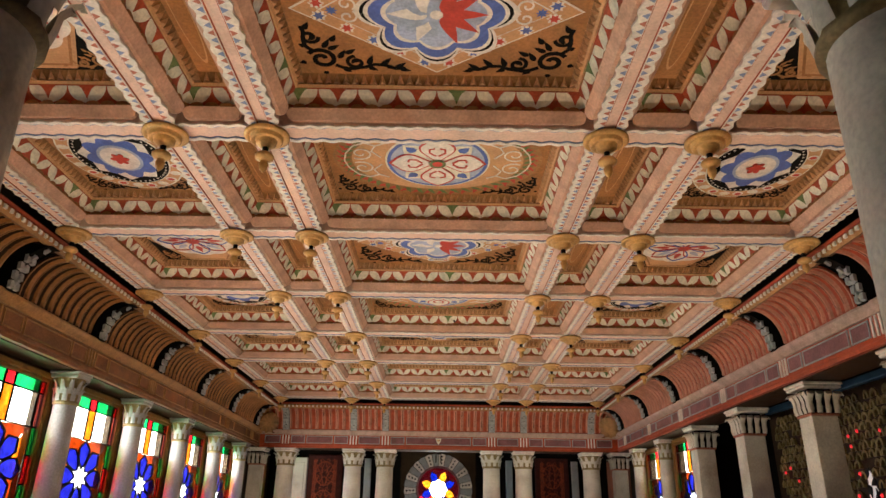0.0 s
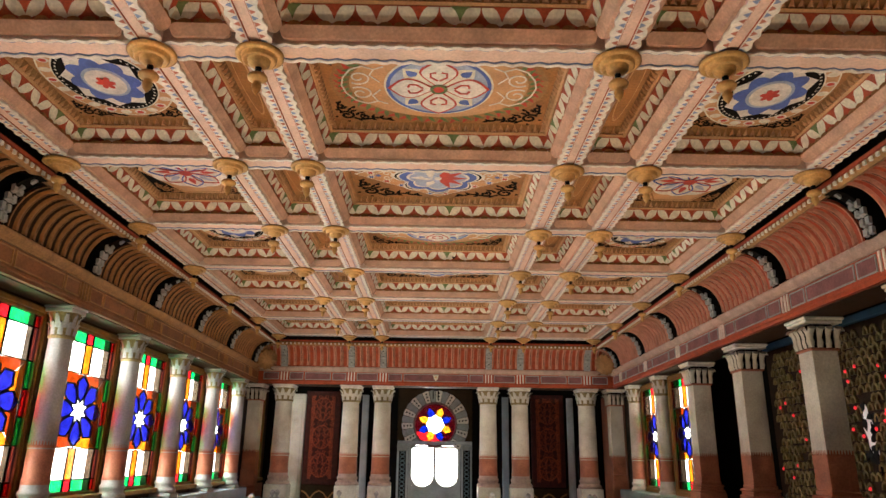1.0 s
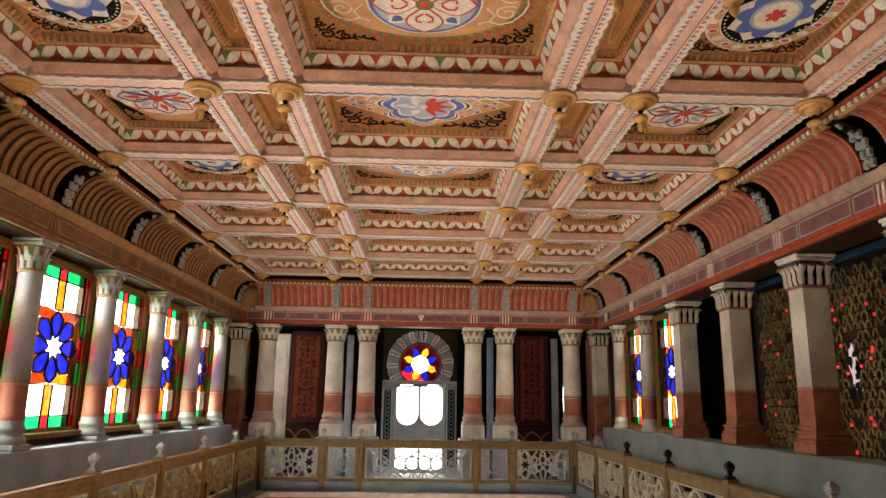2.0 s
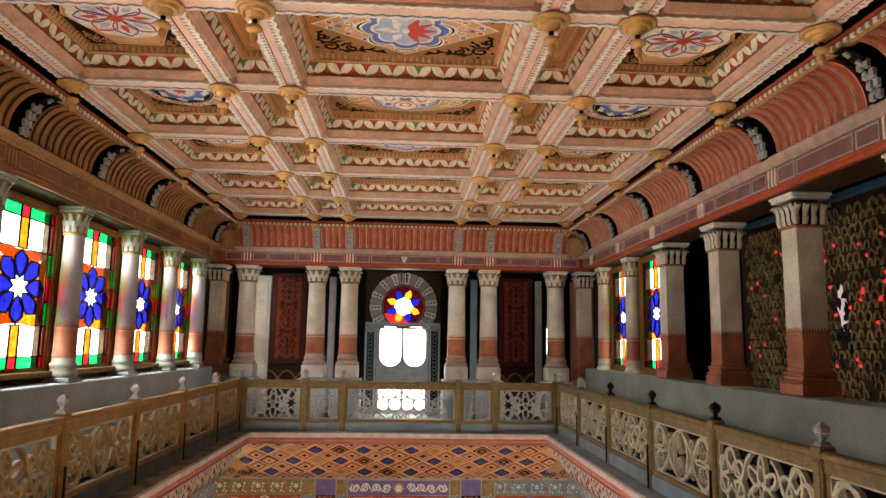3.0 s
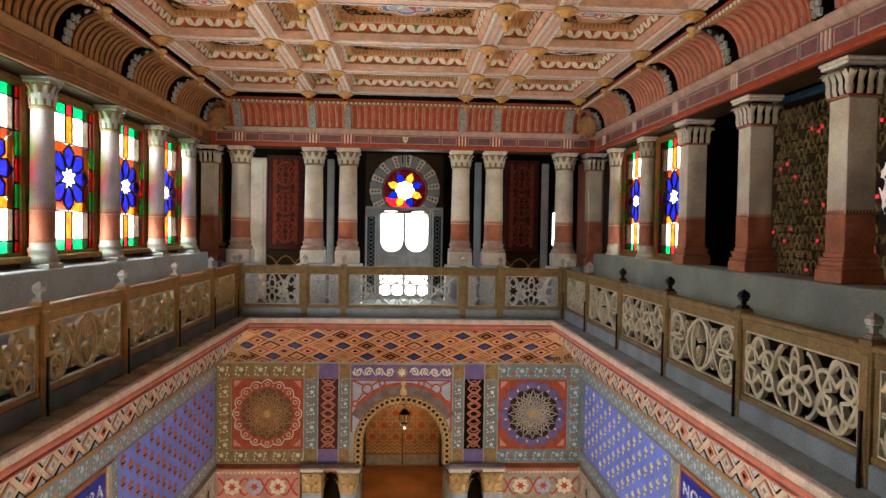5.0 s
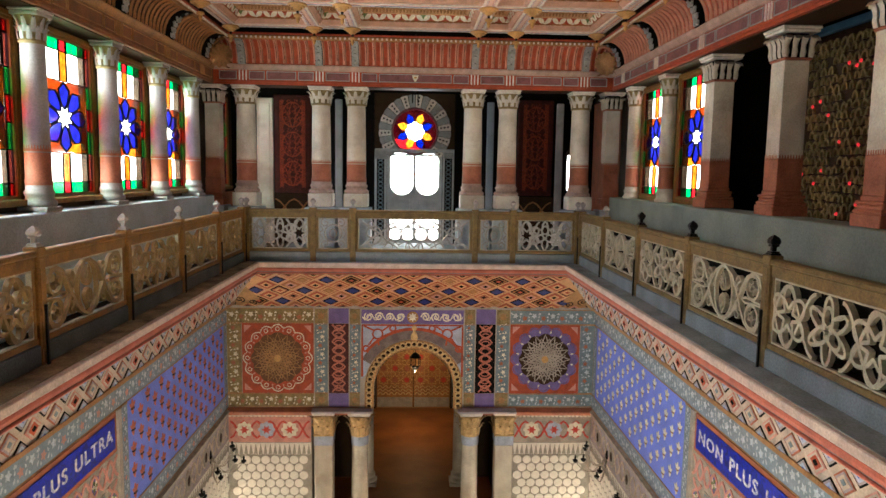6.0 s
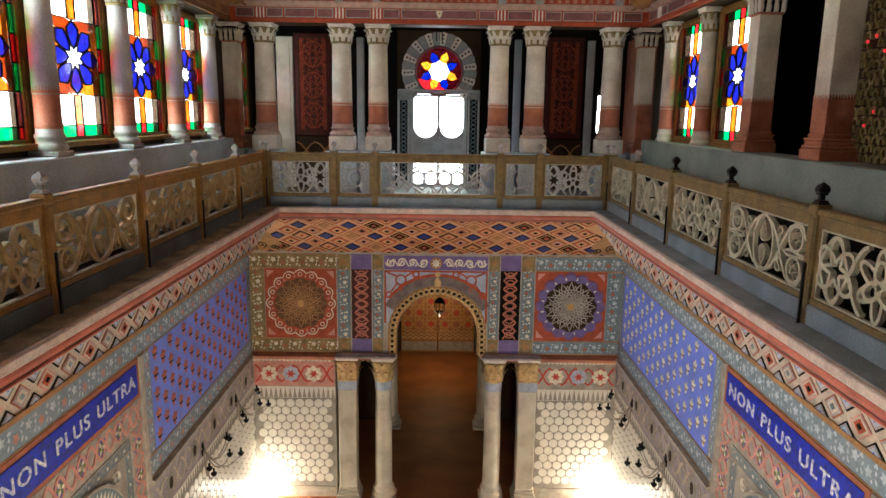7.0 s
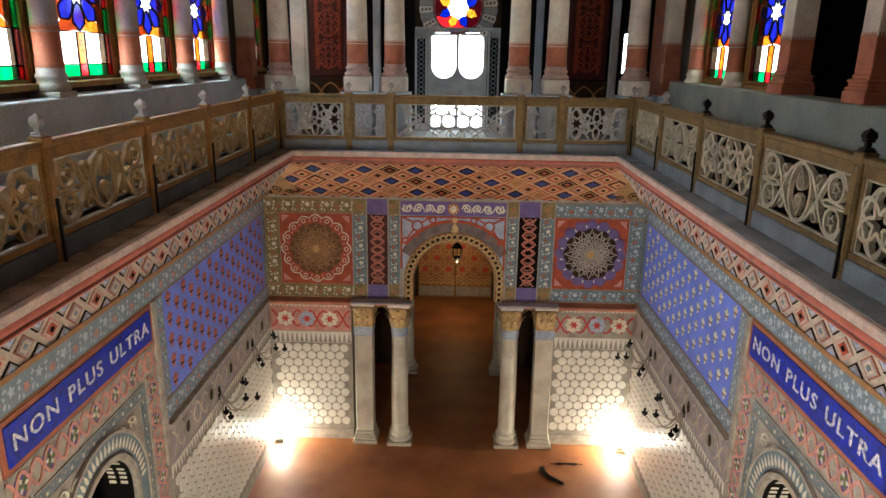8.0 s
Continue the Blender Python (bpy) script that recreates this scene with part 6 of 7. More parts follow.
for sx in (-1, 1):
    A = lambda a, b: (min(sx * a, sx * b), max(sx * a, sx * b))
    fm = [OLIVE if sx < 0 else GREY_BLUE, PETAL if sx < 0 else FLOWER, STONE_RED, GOLD_BROWN]
    s = Shape()
    floral(s, *A(1.70, 3.17), -0.92, -0.66, to, 0, 1, 2), floral(s, *A(1.70, 3.17), -2.40, -2.16, to, 0, 1, 2), floral(s, *A(2.93, 3.17), -2.155, -0.925, to, 0, 1, 2)
    part("floral_border", s, fm, wn, "dark flowered border round the square panel")
    s = Shape()
    floral(s, *A(1.46, 1.68), -2.155, -0.925, to, 0, 1, 2), floral(s, *A(0.90, 1.08), -2.155, -0.925, to, 0, 1, 2)
    part("floral_strip", s, [GREY_BLUE, PETAL, STONE_RED, GOLD_BROWN], wn)
    s = Shape()
    for z0, z1 in ((-0.92, -0.66), (-2.40, -2.16)):
        s.prism([(sx * 1.10, z0), (sx * 1.44, z0), (sx * 1.44, z1), (sx * 1.10, z1)], 0, 0.012, to)
        s.prism([(sx * 1.14, z0 + 0.04), (sx * 1.40, z0 + 0.04), (sx * 1.40, z1 - 0.04), (sx * 1.14, z1 - 0.04)], 0.012, 0.02, to)
    part("lilac_panel", s, LILAC, wn, "small lilac painted panels")
    for a, b in ((1.46, 1.68), (0.905, 1.08)):
        for z0, z1 in ((-0.92, -0.665), (-2.395, -2.16)):
            q0, q1 = A(a, b)
            s = Shape().prism([(q0, z0), (q1, z0), (q1, z1), (q0, z1)], 0, 0.008, to, 0)
            s.prism(star((q0 + q1) / 2, (z0 + z1) / 2, (b - a) * 0.36, (b - a) * 0.2, 8), 0.008, 0.014, to, 1)
            part("corner_tile", s, [OLIVE, GOLD_BROWN], wn)
    s = Shape()
    s.prism([(sx * 1.10, -2.155), (sx * 1.44, -2.155), (sx * 1.44, -0.925), (sx * 1.10, -0.925)], 0, 0.006, to, 0)
    for ph in (0, 1):
        zs_ = [-2.13 + 1.19 * i / 32 for i in range(33)]
        s.band([(sx * 1.27 + (0.11 if ph else -0.11) * math.cos(i * math.pi / 4), z) for i, z in enumerate(zs_)], 0.026, 0.006, 0.02 + 0.003 * ph, to, 1)
    for i in range(9):
        s.band(ellipse(sx * 1.27, -2.06 + i * 0.132, 0.07, 0.05, 12), 0.016, 0.006, 0.018, to, 1, True)
    part("lattice_strip", s, [BLACK if sx > 0 else CARPET, DUSTY_RED], wn, "dark strip with interlaced painted lattice")
    s = Shape().prism([(sx * 1.70, -2.155), (sx * 2.92, -2.155), (sx * 2.92, -0.925), (sx * 1.70, -0.925)], 0, 0.006, to)
    sq = part("red_panel", s, RED, wn, "brick-red square panel with a rosette")
    c = (sx * 2.31, -1.53)
    s = Shape()
    s.band(lobed(c[0], c[1], 0.59, 0.10, 16, 96), 0.014, 0.006, 0.03, to, 0, True)
    s.prism(lobed(c[0], c[1], 0.57, 0.10, 16, 96), 0.02, 0.026, to, 1)
    for i in range(16):
        t = 2 * math.pi * i / 16
        s.band(ellipse(c[0] + 0.515 * math.cos(t), c[1] + 0.515 * math.sin(t), 0.034, 0.034, 10), 0.011, 0.026, 0.031, to, 0, True)
        s.flat(petal(c[0] + 0.46 * math.cos(t + 0.196), c[1] + 0.46 * math.sin(t + 0.196), 0.06, 0.03, math.degrees(t + 0.196), 4), 0.03, to, 5)
    s.prism(lobed(c[0], c[1], 0.455, 0.08, 12, 72), 0.026, 0.034, to, 2)
    for r, wd, n_ in ((0.44, 0.16, 16), (0.37, 0.20, 16), (0.25, 0.12, 12)):
        for i in range(n_):
            s.band(petal(c[0], c[1], r, wd, 360 / n_ * i + (11 if r < 0.4 else 0), 8), 0.012 if sx < 0 else 0.017, 0.034, 0.040 + 0.01 * (0.43 - r), to, 3, True)
    s.band(ellipse(c[0], c[1], 0.30, 0.30, 32), 0.012, 0.034, 0.041, to, 3, True)
    s.prism(ellipse(c[0], c[1], 0.06, 0.06, 14), 0.034, 0.055, to, 4)
    part("rosette", s, [PETAL if sx < 0 else LILAC, RED if sx < 0 else LILAC, BROWN_GROUND if sx < 0 else WOOD_DARK, GOLD_BROWN if sx < 0 else SANDWALL, GOLD, SALMON if sx < 0 else PETAL], sq,
         "brown and gold carved rosette" if sx < 0 else "grey carved rosette in a lilac scalloped ring")
    s = Shape()
    for ax in (1, -1):
        for az in (1, -1):
            s.flat([(c[0] + ax * 0.57, c[1] + az * 0.57), (c[0] + ax * 0.44, c[1] + az * 0.57), (c[0] + ax * 0.57, c[1] + az * 0.44)], 0.009, to, 0)
    part("corner_ornament", s, SALMON, sq)
    # ledge, painted frieze, tiles
    s = Shape().extrude([(0, -2.53), (0.10, -2.52), (0.13, -2.48), (0.13, -2.45), (0.07, -2.43), (0.0, -2.41)], *A(0.92, 3.17), lambda q, p, z: to(q, z, p))
    part("ledge_moulding", s, STONE_RED, wn)
    s = Shape()
    for i in range(19):
        a = 1.82 + i * 0.072
        s.prism([(sx * a, -2.575), (sx * (a + 0.045), -2.575), (sx * (a + 0.045), -2.54), (sx * a, -2.54)], 0, 0.03, to)
    part("dentil_row", s, PETAL, wn)
    s = Shape().prism([(sx * 1.75, -3.04), (sx * 3.17, -3.04), (sx * 3.17, -2.58), (sx * 1.75, -2.58)], 0, 0.006, to, 0)
    strap(s, *A(1.78, 3.14), -3.0, -2.62, to, 1, 0.03)
    for cx, col in ((2.12, 2), (2.52, 3), (2.9, 2)):
        s.flat(lobed(sx * cx, -2.81, 0.15, 0.25, 8, 40), 0.019, to, col), s.flat(star(sx * cx, -2.81, 0.09, 0.04, 6), 0.022, to, 1)
    part("painted_frieze", s, [SALMON if sx < 0 else SANDWALL, BRIGHT_RED, PETAL, PALE_BLUE], wn, "red and white scrollwork frieze")
    s = Shape()
    spikes(s, *A(1.75, 3.17), -3.26, -3.05, to)
    part("pointed_border", s, [WHITE_TILE, GROUT], wn, "row of pointed leaf tiles")
    tiled(wn, to, *A(1.75, 3.17), -4.95, -3.27)
    s = Shape().prism([(sx * 1.75, LOW_Z), (sx * 3.17, LOW_Z), (sx * 3.17, -4.955), (sx * 1.75, -4.955)], 0.0, 0.025, to)
    part("skirting", s, SANDWALL, wn)
# centre: scroll band, spandrels, scalloped gilt arch
s = Shape()
s.prism([(-0.88, -0.92), (0.88, -0.92), (0.88, -0.68), (-0.88, -0.68)], 0, 0.008, to, 0)
for sx in (-1, 1):
    for i in range(4):
        s.band(spiral(sx * (0.22 + 0.18 * i), -0.80, 0.015, 0.075, 1.4, 90 * i, flip=sx), 0.024, 0.008, 0.016, to, 1)
    s.band([(sx * (0.14 + 0.72 * i / 24), -0.80 + 0.06 * math.sin(i * math.pi / 3)) for i in range(25)], 0.02, 0.008, 0.015, to, 1)
s.prism(ellipse(0, -0.8, 0.1, 0.1, 16), 0.008, 0.03, to, 2), s.prism(star(0, -0.8, 0.085, 0.045, 8), 0.03, 0.036, to, 1)
part("scroll_band", s, [LILAC, PETAL, GOLD_BROWN], wn, "lilac band with white scrolls and a gilt flower")
s = Shape()
CX, CZ = 0.03, -2.05
arc = [(CX + 0.86 * math.cos(t), CZ + 0.86 * math.sin(t)) for t in [math.pi * i / 24 for i in range(25)]]
s.prism([(-0.88, -0.925)] + [(-0.88, -1.9)] + [p for p in arc[::-1] if p[1] > -1.9 and p[0] < CX] + [(CX, CZ + 0.86), (CX, -0.925)], 0, 0.006, to, 0)
s.prism([(CX, -0.925), (CX, CZ + 0.86)] + [p for p in arc[::-1] if p[1] > -1.9 and p[0] > CX] + [(0.88, -1.9), (0.88, -0.925)], 0, 0.006, to, 0)
for sx in (-1, 1):
    s.band([(sx * 0.865, -1.86), (sx * 0.865, -0.945), (0, -0.945)], 0.035, 0.006, 0.018, to, 1)
    for qx, qz, qr in ((0.60, -1.10, 0.085), (0.80, -1.36, 0.05), (0.34, -1.0, 0.05)):
        s.band(ellipse(sx * qx, qz, qr, qr, 18), 0.028, 0.006, 0.020, to, 1, True)
    s.band([(sx * 0.52, -1.04), (sx * 0.40, -0.96)], 0.028, 0.006, 0.0165, to, 1), s.band([(sx * 0.66, -1.04), (sx * 0.84, -0.96)], 0.028, 0.006, 0.0165, to, 1)
    s.band([(sx * 0.66, -1.16), (sx * 0.76, -1.30)], 0.028, 0.006, 0.0165, to, 1), s.band([(sx * 0.60, -1.18), (sx * 0.58, -1.30)], 0.028, 0.006, 0.0165, to, 1)
    arcs = [radians(90 - sx * 61 * i / 14) for i in range(15)]
    s.band([(CX + 0.945 * math.cos(q), CZ + 0.945 * math.sin(q)) for q in arcs], 0.17, 0.006, 0.014 + 0.001 * sx, to, 2)
    s.band([(CX + 1.04 * math.cos(q), CZ + 1.04 * math.sin(q)) for q in arcs[:13]], 0.05, 0.006, 0.022 + 0.001 * sx, to, 1)
s.prism(petal(CX, -1.22, 0.2, 0.12, 90, 8), 0.014, 0.04, to, 3), s.prism(ellipse(CX, -0.99, 0.045, 0.045, 12), 0.014, 0.04, to, 3)
part("spandrel", s, [PALE_BLUE, RED, MAUVE, PALE_GILT], wn, "pale blue spandrels with red straps and a mauve arch band")
s = Shape()
ring = lambda r: [(CX - r, -2.42), (CX - r, CZ)] + [(CX + r * math.cos(t), CZ + r * math.sin(t)) for t in [math.pi - math.pi * i / 32 for i in range(33)]][1:-1] + [(CX + r, CZ), (CX + r, -2.42)]
s.band(ring(0.71), 0.03, 0.0, 0.05, to, 1), s.band(ring(0.84), 0.02, 0.0, 0.045, to, 1), s.band(ring(0.775), 0.11, 0.0, 0.008, to, 2)
for i in range(33):
    t = -0.42 + (math.pi + 0.84) * i / 32
    x, z = (CX + 0.775 * math.cos(t), CZ + 0.775 * math.sin(t))
    if t < 0:
        x, z = CX + 0.775, CZ + 0.775 * t
    if t > math.pi:
        x, z = CX - 0.775, CZ - 0.775 * (t - math.pi)
    s.band(ellipse(x, z, 0.046, 0.046, 12), 0.022, 0.01, 0.06, to, 0, True)
part("scalloped_arch", s, [PALE_GILT, GOLD_BROWN, WOOD_DARK], wn, "gilded scalloped trim round the archway")
s = Shape().band(ring(0.685), 0.02, -0.36, 0.0, to)
part("arch_soffit", s, BROWNWALL, wn)

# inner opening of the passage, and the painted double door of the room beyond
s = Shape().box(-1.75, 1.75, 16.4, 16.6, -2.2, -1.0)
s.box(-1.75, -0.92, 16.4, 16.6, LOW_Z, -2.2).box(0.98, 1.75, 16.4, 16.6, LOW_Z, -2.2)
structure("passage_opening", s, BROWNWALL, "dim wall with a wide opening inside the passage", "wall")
END_Y = 20.9
N2 = lambda a, z, w: (a, END_Y - w, z)
pdoor = structure("door_2", Shape().box(-1.16, -1.04, END_Y, END_Y + 0.1, LOW_Z, -2.2, c=0.01).box(1.10, 1.22, END_Y, END_Y + 0.1, LOW_Z, -2.2, c=0.01).box(-1.04, 1.10, END_Y, END_Y + 0.1, -2.32, -2.2, c=0.01),
                  WOOD_DARK, "closed tall double door painted with orange stars", "door")
for sx in (-1, 1):
    a, b = (-1.03, 0.022) if sx < 0 else (0.038, 1.09)
    s = Shape().prism([(a, LOW_Z + 0.01), (b, LOW_Z + 0.01), (b, -2.33), (a, -2.33)], -0.05, 0.0, N2, 0)
    leaf = part("door_leaf", s, OCHRE, pdoor)
    s = Shape().prism([(a + 0.02, LOW_Z + 0.06), (b - 0.02, LOW_Z + 0.06), (b - 0.02, LOW_Z + 0.34), (a + 0.02, LOW_Z + 0.34)], 0.0, 0.02, N2)
    part("kick_board", s, SANDWALL, leaf, "grey bottom rail")
    s = Shape()
    for h, wd in ((0.42, 0.030), (0.52, 0.024), (0.62, 0.018)):
        s.band([(a + 0.03 + (b - a - 0.06) * i / 24, LOW_Z + h + (0.0, 0.06, 0.06, 0.0)[i % 4]) for i in range(25)], wd, 0.0, 0.015, N2, 0)
    part("zigzag_band", s, PALE_GILT, leaf, "pale stepped zigzag lines")
    s = Shape()
    for j in range(6):
        for i in range(3):
            cx, cz = a + 0.19 + 0.335 * i, LOW_Z + 0.86 + 0.34 * j
            s.band(star(cx, cz, 0.165, 0.11, 8), 0.020, 0.0, 0.012, N2, 0, True)
            s.flat(lobed(cx, cz, 0.085, 0.25, 8, 32), 0.009, N2, 1 if (i + j) % 2 else 2)
            s.band([(cx + 0.10, cz + 0.17), (cx + 0.17, cz + 0.10), (cx + 0.24, cz + 0.17), (cx + 0.17, cz + 0.24)], 0.014, 0.0, 0.010, N2, 0, True)
    part("star_lattice", s, [GOLD, STONE_RED, BRIGHT_RED], leaf, "gilded star lattice with orange rosettes")

# ---- paired columns of the lower archway ----
def lower_column(x, y, square):
    ob = thing("lower_column", (x, y, LOW_Z), "pale stone column with a gilded carved capital" if not square else "pale square stone pillar with a gilded capital", "column", "lower archway columns")
    top = -2.45 - LOW_Z
    q = lambda h, a, b, c=0.01: Shape().box(-h, h, -h, h, a, b, c=c)
    part("plinth", q(0.22, 0, 0.07), STONE, ob)
    if square:
        part("base", q(0.2, 0.07, 0.13, 0.02).box(-0.185, 0.185, -0.185, 0.185, 0.13, 0.17, c=0.01).box(-0.175, 0.175, -0.175, 0.175, 0.17, 0.24, c=0.02), STONE, ob)
        part("shaft", q(0.155, 0.24, top - 0.60, 0.012), STONE, ob)
        part("necking", q(0.165, top - 0.60, top - 0.43, 0.006), PALE_BLUE, ob, "pale blue and white painted band")
        s = q(0.18, top - 0.43, top - 0.40).box(-0.165, 0.165, -0.165, 0.165, top - 0.40, top - 0.08, c=0.01)
    else:
        part("base", Shape().lathe([(0.2, 0.07), (0.21, 0.10), (0.2, 0.14), (0.175, 0.15), (0.17, 0.18), (0.19, 0.20), (0.19, 0.235), (0.165, 0.25), (0.155, 0.30)], 24), STONE, ob)
        part("shaft", Shape().lathe([(0.152, 0.28), (0.15, 1.0), (0.138, top - 0.60)], 24), STONE, ob)
        part("necking", Shape().lathe([(0.145, top - 0.60), (0.15, top - 0.59), (0.15, top - 0.44), (0.145, top - 0.43)], 24), PALE_BLUE, ob, "pale blue and white painted band")
        s = Shape().lathe([(0.15, top - 0.44), (0.165, top - 0.43), (0.165, top - 0.41), (0.15, top - 0.40), (0.16, top - 0.2), (0.19, top - 0.08)], 24)
    leaf_ring(s, 0.17 if square else 0.155, top - 0.41, 0.19, 10, 0.07), leaf_ring(s, 0.175 if square else 0.16, top - 0.26, 0.19, 10, 0.10, turn=0.3)
    part("capital", s, PALE_GILT, ob, "gilded leaf capital")
    part("abacus", q(0.19, top - 0.06, top - 0.03).box(-0.20, 0.20, -0.20, 0.20, top - 0.03, top, c=0.01), CREAM, ob)
    return ob


r_col, s_col = lower_column(-0.90, 13.2, False), lower_column(-1.52, 13.24, True)
copy_thing(r_col, Matrix.Translation((1.03, 13.2, LOW_Z))), copy_thing(s_col, Matrix.Translation((1.62, 13.24, LOW_Z)))
for x in (-0.98, 1.06):
    copy_thing(r_col, Matrix.Translation((x, 16.1, LOW_Z)))
for x0, x1 in ((-1.72, -0.68), (0.80, 1.82)):
    s = Shape().box(x0, x1, 13.0, 13.5, -2.449, -2.415, c=0.008)
    structure("impost_slab", s, FRIEZE, "thin stone slab over paired columns", "trim")

# lantern in the passage
ob = thing("passage_lantern", pose(0.07, 19.2, -3.25) @ Matrix.Diagonal((1.35, 1.35, 1.35, 1)), "dark pierced metal lantern hanging in the passage", "lantern")
part("chain", Shape().sweep([(0, 0, 0.16), (0, 0, 0.8), (0, 0, 1.66)], 0.006, 6), IRON, ob)
part("hood", Shape().lathe([(0.0, 0.17), (0.05, 0.15), (0.10, 0.08), (0.11, 0.07)], 8, smooth=False), IRON, ob)
part("base", Shape().lathe([(0.08, -0.12), (0.05, -0.17), (0.0, -0.2)], 8, smooth=False), IRON, ob)
for i in range(8):
    a = 2 * math.pi * i / 8
    part("bar", Shape().sweep([(0.09 * math.cos(a), 0.09 * math.sin(a), -0.12), (0.10 * math.cos(a), 0.10 * math.sin(a), 0.08)], 0.008, 5), IRON, ob)
part("bulb", Shape().lathe([(0.0, -0.205), (0.007, -0.21), (0.007, -0.222), (0.0, -0.23)], 10), LAMP_LIT, ob, "small glowing bulb")
lamp = bpy.data.lights.new("lantern", "POINT")
lamp.energy, lamp.color, lamp.shadow_soft_size = 15, (1.0, 0.58, 0.26), 0.05
new("lantern", lamp).location = (0.07, 19.2, -3.64)

# ---- floodlights on the floor; the near pair is added, unseen ----
for sx in (-1, 1):
    # far pair in the corners, then an unseen fill pair for the ceiling
    for y, watts in ((13.0, 62), (7.4, 205 if sx < 0 else 292)):
        at = (sx * 3.07, y) if y != 7.4 else (sx * 1.6, 3.7)
        fl = thing("floodlight", pose(at[0], at[1], LOW_Z, 0, 0, -sx * 20 if y > 5 else 180), "small pale floodlight on the floor; the near pair is unseen added fill", "floodlight", "floodlights")
        part("housing", Shape().box(-0.06, 0.06, -0.03, 0.04, 0.03, 0.12, c=0.012), STONE, fl)
        part("bracket", Shape().box(-0.075, -0.064, -0.012, 0.012, 0.0, 0.09).box(0.064, 0.075, -0.012, 0.012, 0.0, 0.09).box(-0.075, 0.075, -0.03, 0.03, 0.0, 0.012), STONE, fl)
        part("lens", Shape().box(-0.05, 0.05, 0.041, 0.046, 0.04, 0.11), LAMP_LIT, fl, "glowing warm lamp glass")
        lamp = bpy.data.lights.new("flood", "POINT")
        lamp.energy, lamp.color, lamp.shadow_soft_size = watts, (1.0, 0.86, 0.67), 0.06
        new("flood", lamp).location = (at[0], at[1] + (0.06 if y > 5 else -0.06), LOW_Z + 0.22)

# ---- wall chandeliers ----
def sconce(x, y, z, sx):
    ob = thing("wall_chandelier", (x, y, z), "dark wrought metal wall chandelier with curved arms and candle cups", "chandelier", "wall chandeliers")
    part("backplate", Shape().lathe([(0.0, -0.10), (0.035, -0.08), (0.05, 0.0), (0.03, 0.09), (0.0, 0.12)], 12), IRON, ob).scale = (0.5, 1, 1)
    for i, (a, q, h) in enumerate(((-60, 0.42, 0.0), (-25, 0.48, 0.12), (15, 0.50, -0.04), (50, 0.42, 0.08), (0, 0.34, 0.26), (-45, 0.30, -0.16))):
        dx, dy = -sx * math.cos(radians(a)), math.sin(radians(a))
        pts = [(0.02 * dx, 0.02 * dy, 0.0)] + [(dx * q * k, dy * q * k, -0.27 * math.sin(math.pi * k * 0.9) + h * k) for k in (0.2, 0.4, 0.6, 0.8, 0.95, 1.0)]
        arm = part("arm", Shape().sweep(pts, 0.009, 6), SANDWALL, ob, "thin curved metal arm")
        e = pts[-1]
        part("candle_cup", Shape().lathe([(0.0, -0.04), (0.02, -0.025), (0.038, 0.0), (0.045, 0.018), (0.03, 0.022), (0.015, 0.03), (0.015, 0.085), (0.0, 0.088)], 10, at=e), IRON, arm, "dark candle cup")
    return ob


sconce(-3.17, 10.6, -2.90, -1), sconce(-3.17, 12.15, -2.86, -1), sconce(3.17, 10.45, -2.90, 1), sconce(3.17, 12.15, -2.86, 1)

# ---- litter on the floor ----
ob = thing("black_strip", pose(1.72, 12.2, LOW_Z, 0, 0, 0), "curled black rubbery strip lying on the floor", "debris")
part("strip", Shape().sweep([(-0.12, 0.17, 0.03), (-0.10, 0.05, 0.035), (-0.02, -0.08, 0.035), (0.10, -0.16, 0.03), (0.19, -0.23, 0.02)], 0.055, 8, taper=0.022), IRON, ob)
ob = thing("twig_bundle", pose(2.05, 12.55, LOW_Z, 0, 0, 0), "small heap of dry dark twigs on the floor", "twigs")
random.seed(9)
for i in range(9):
    a = random.uniform(-0.6, 0.6)
    r = random.uniform(0.12, 0.3)
    part("twig", Shape().sweep([(-r * math.cos(a), -r * math.sin(a) * 0.5, 0.012), (0, random.uniform(-0.03, 0.03), 0.03), (r * math.cos(a), r * math.sin(a) * 0.5, 0.014)], 0.006, 5), WOOD_DARK, ob)

# ---- end wall behind the colonnade: glazed door under a horseshoe arch ----
NW = lambda a, z, w: (a, 15.6 - w, z)
door = structure("door_1", Shape().box(-0.56, -0.515, 15.60, 15.68, GAL_Z, 2.1, c=0.005).box(0.515, 0.56, 15.60, 15.68, GAL_Z, 2.1, c=0.005).box(-0.56, 0.56, 15.58, 15.68, 2.06, 2.12, c=0.005).box(-0.80, 0.80, 15.52, 15.6, 2.09, 2.15, c=0.01),
                 DOORGREY, "closed grey painted double door with round-bottomed glazing", "door")
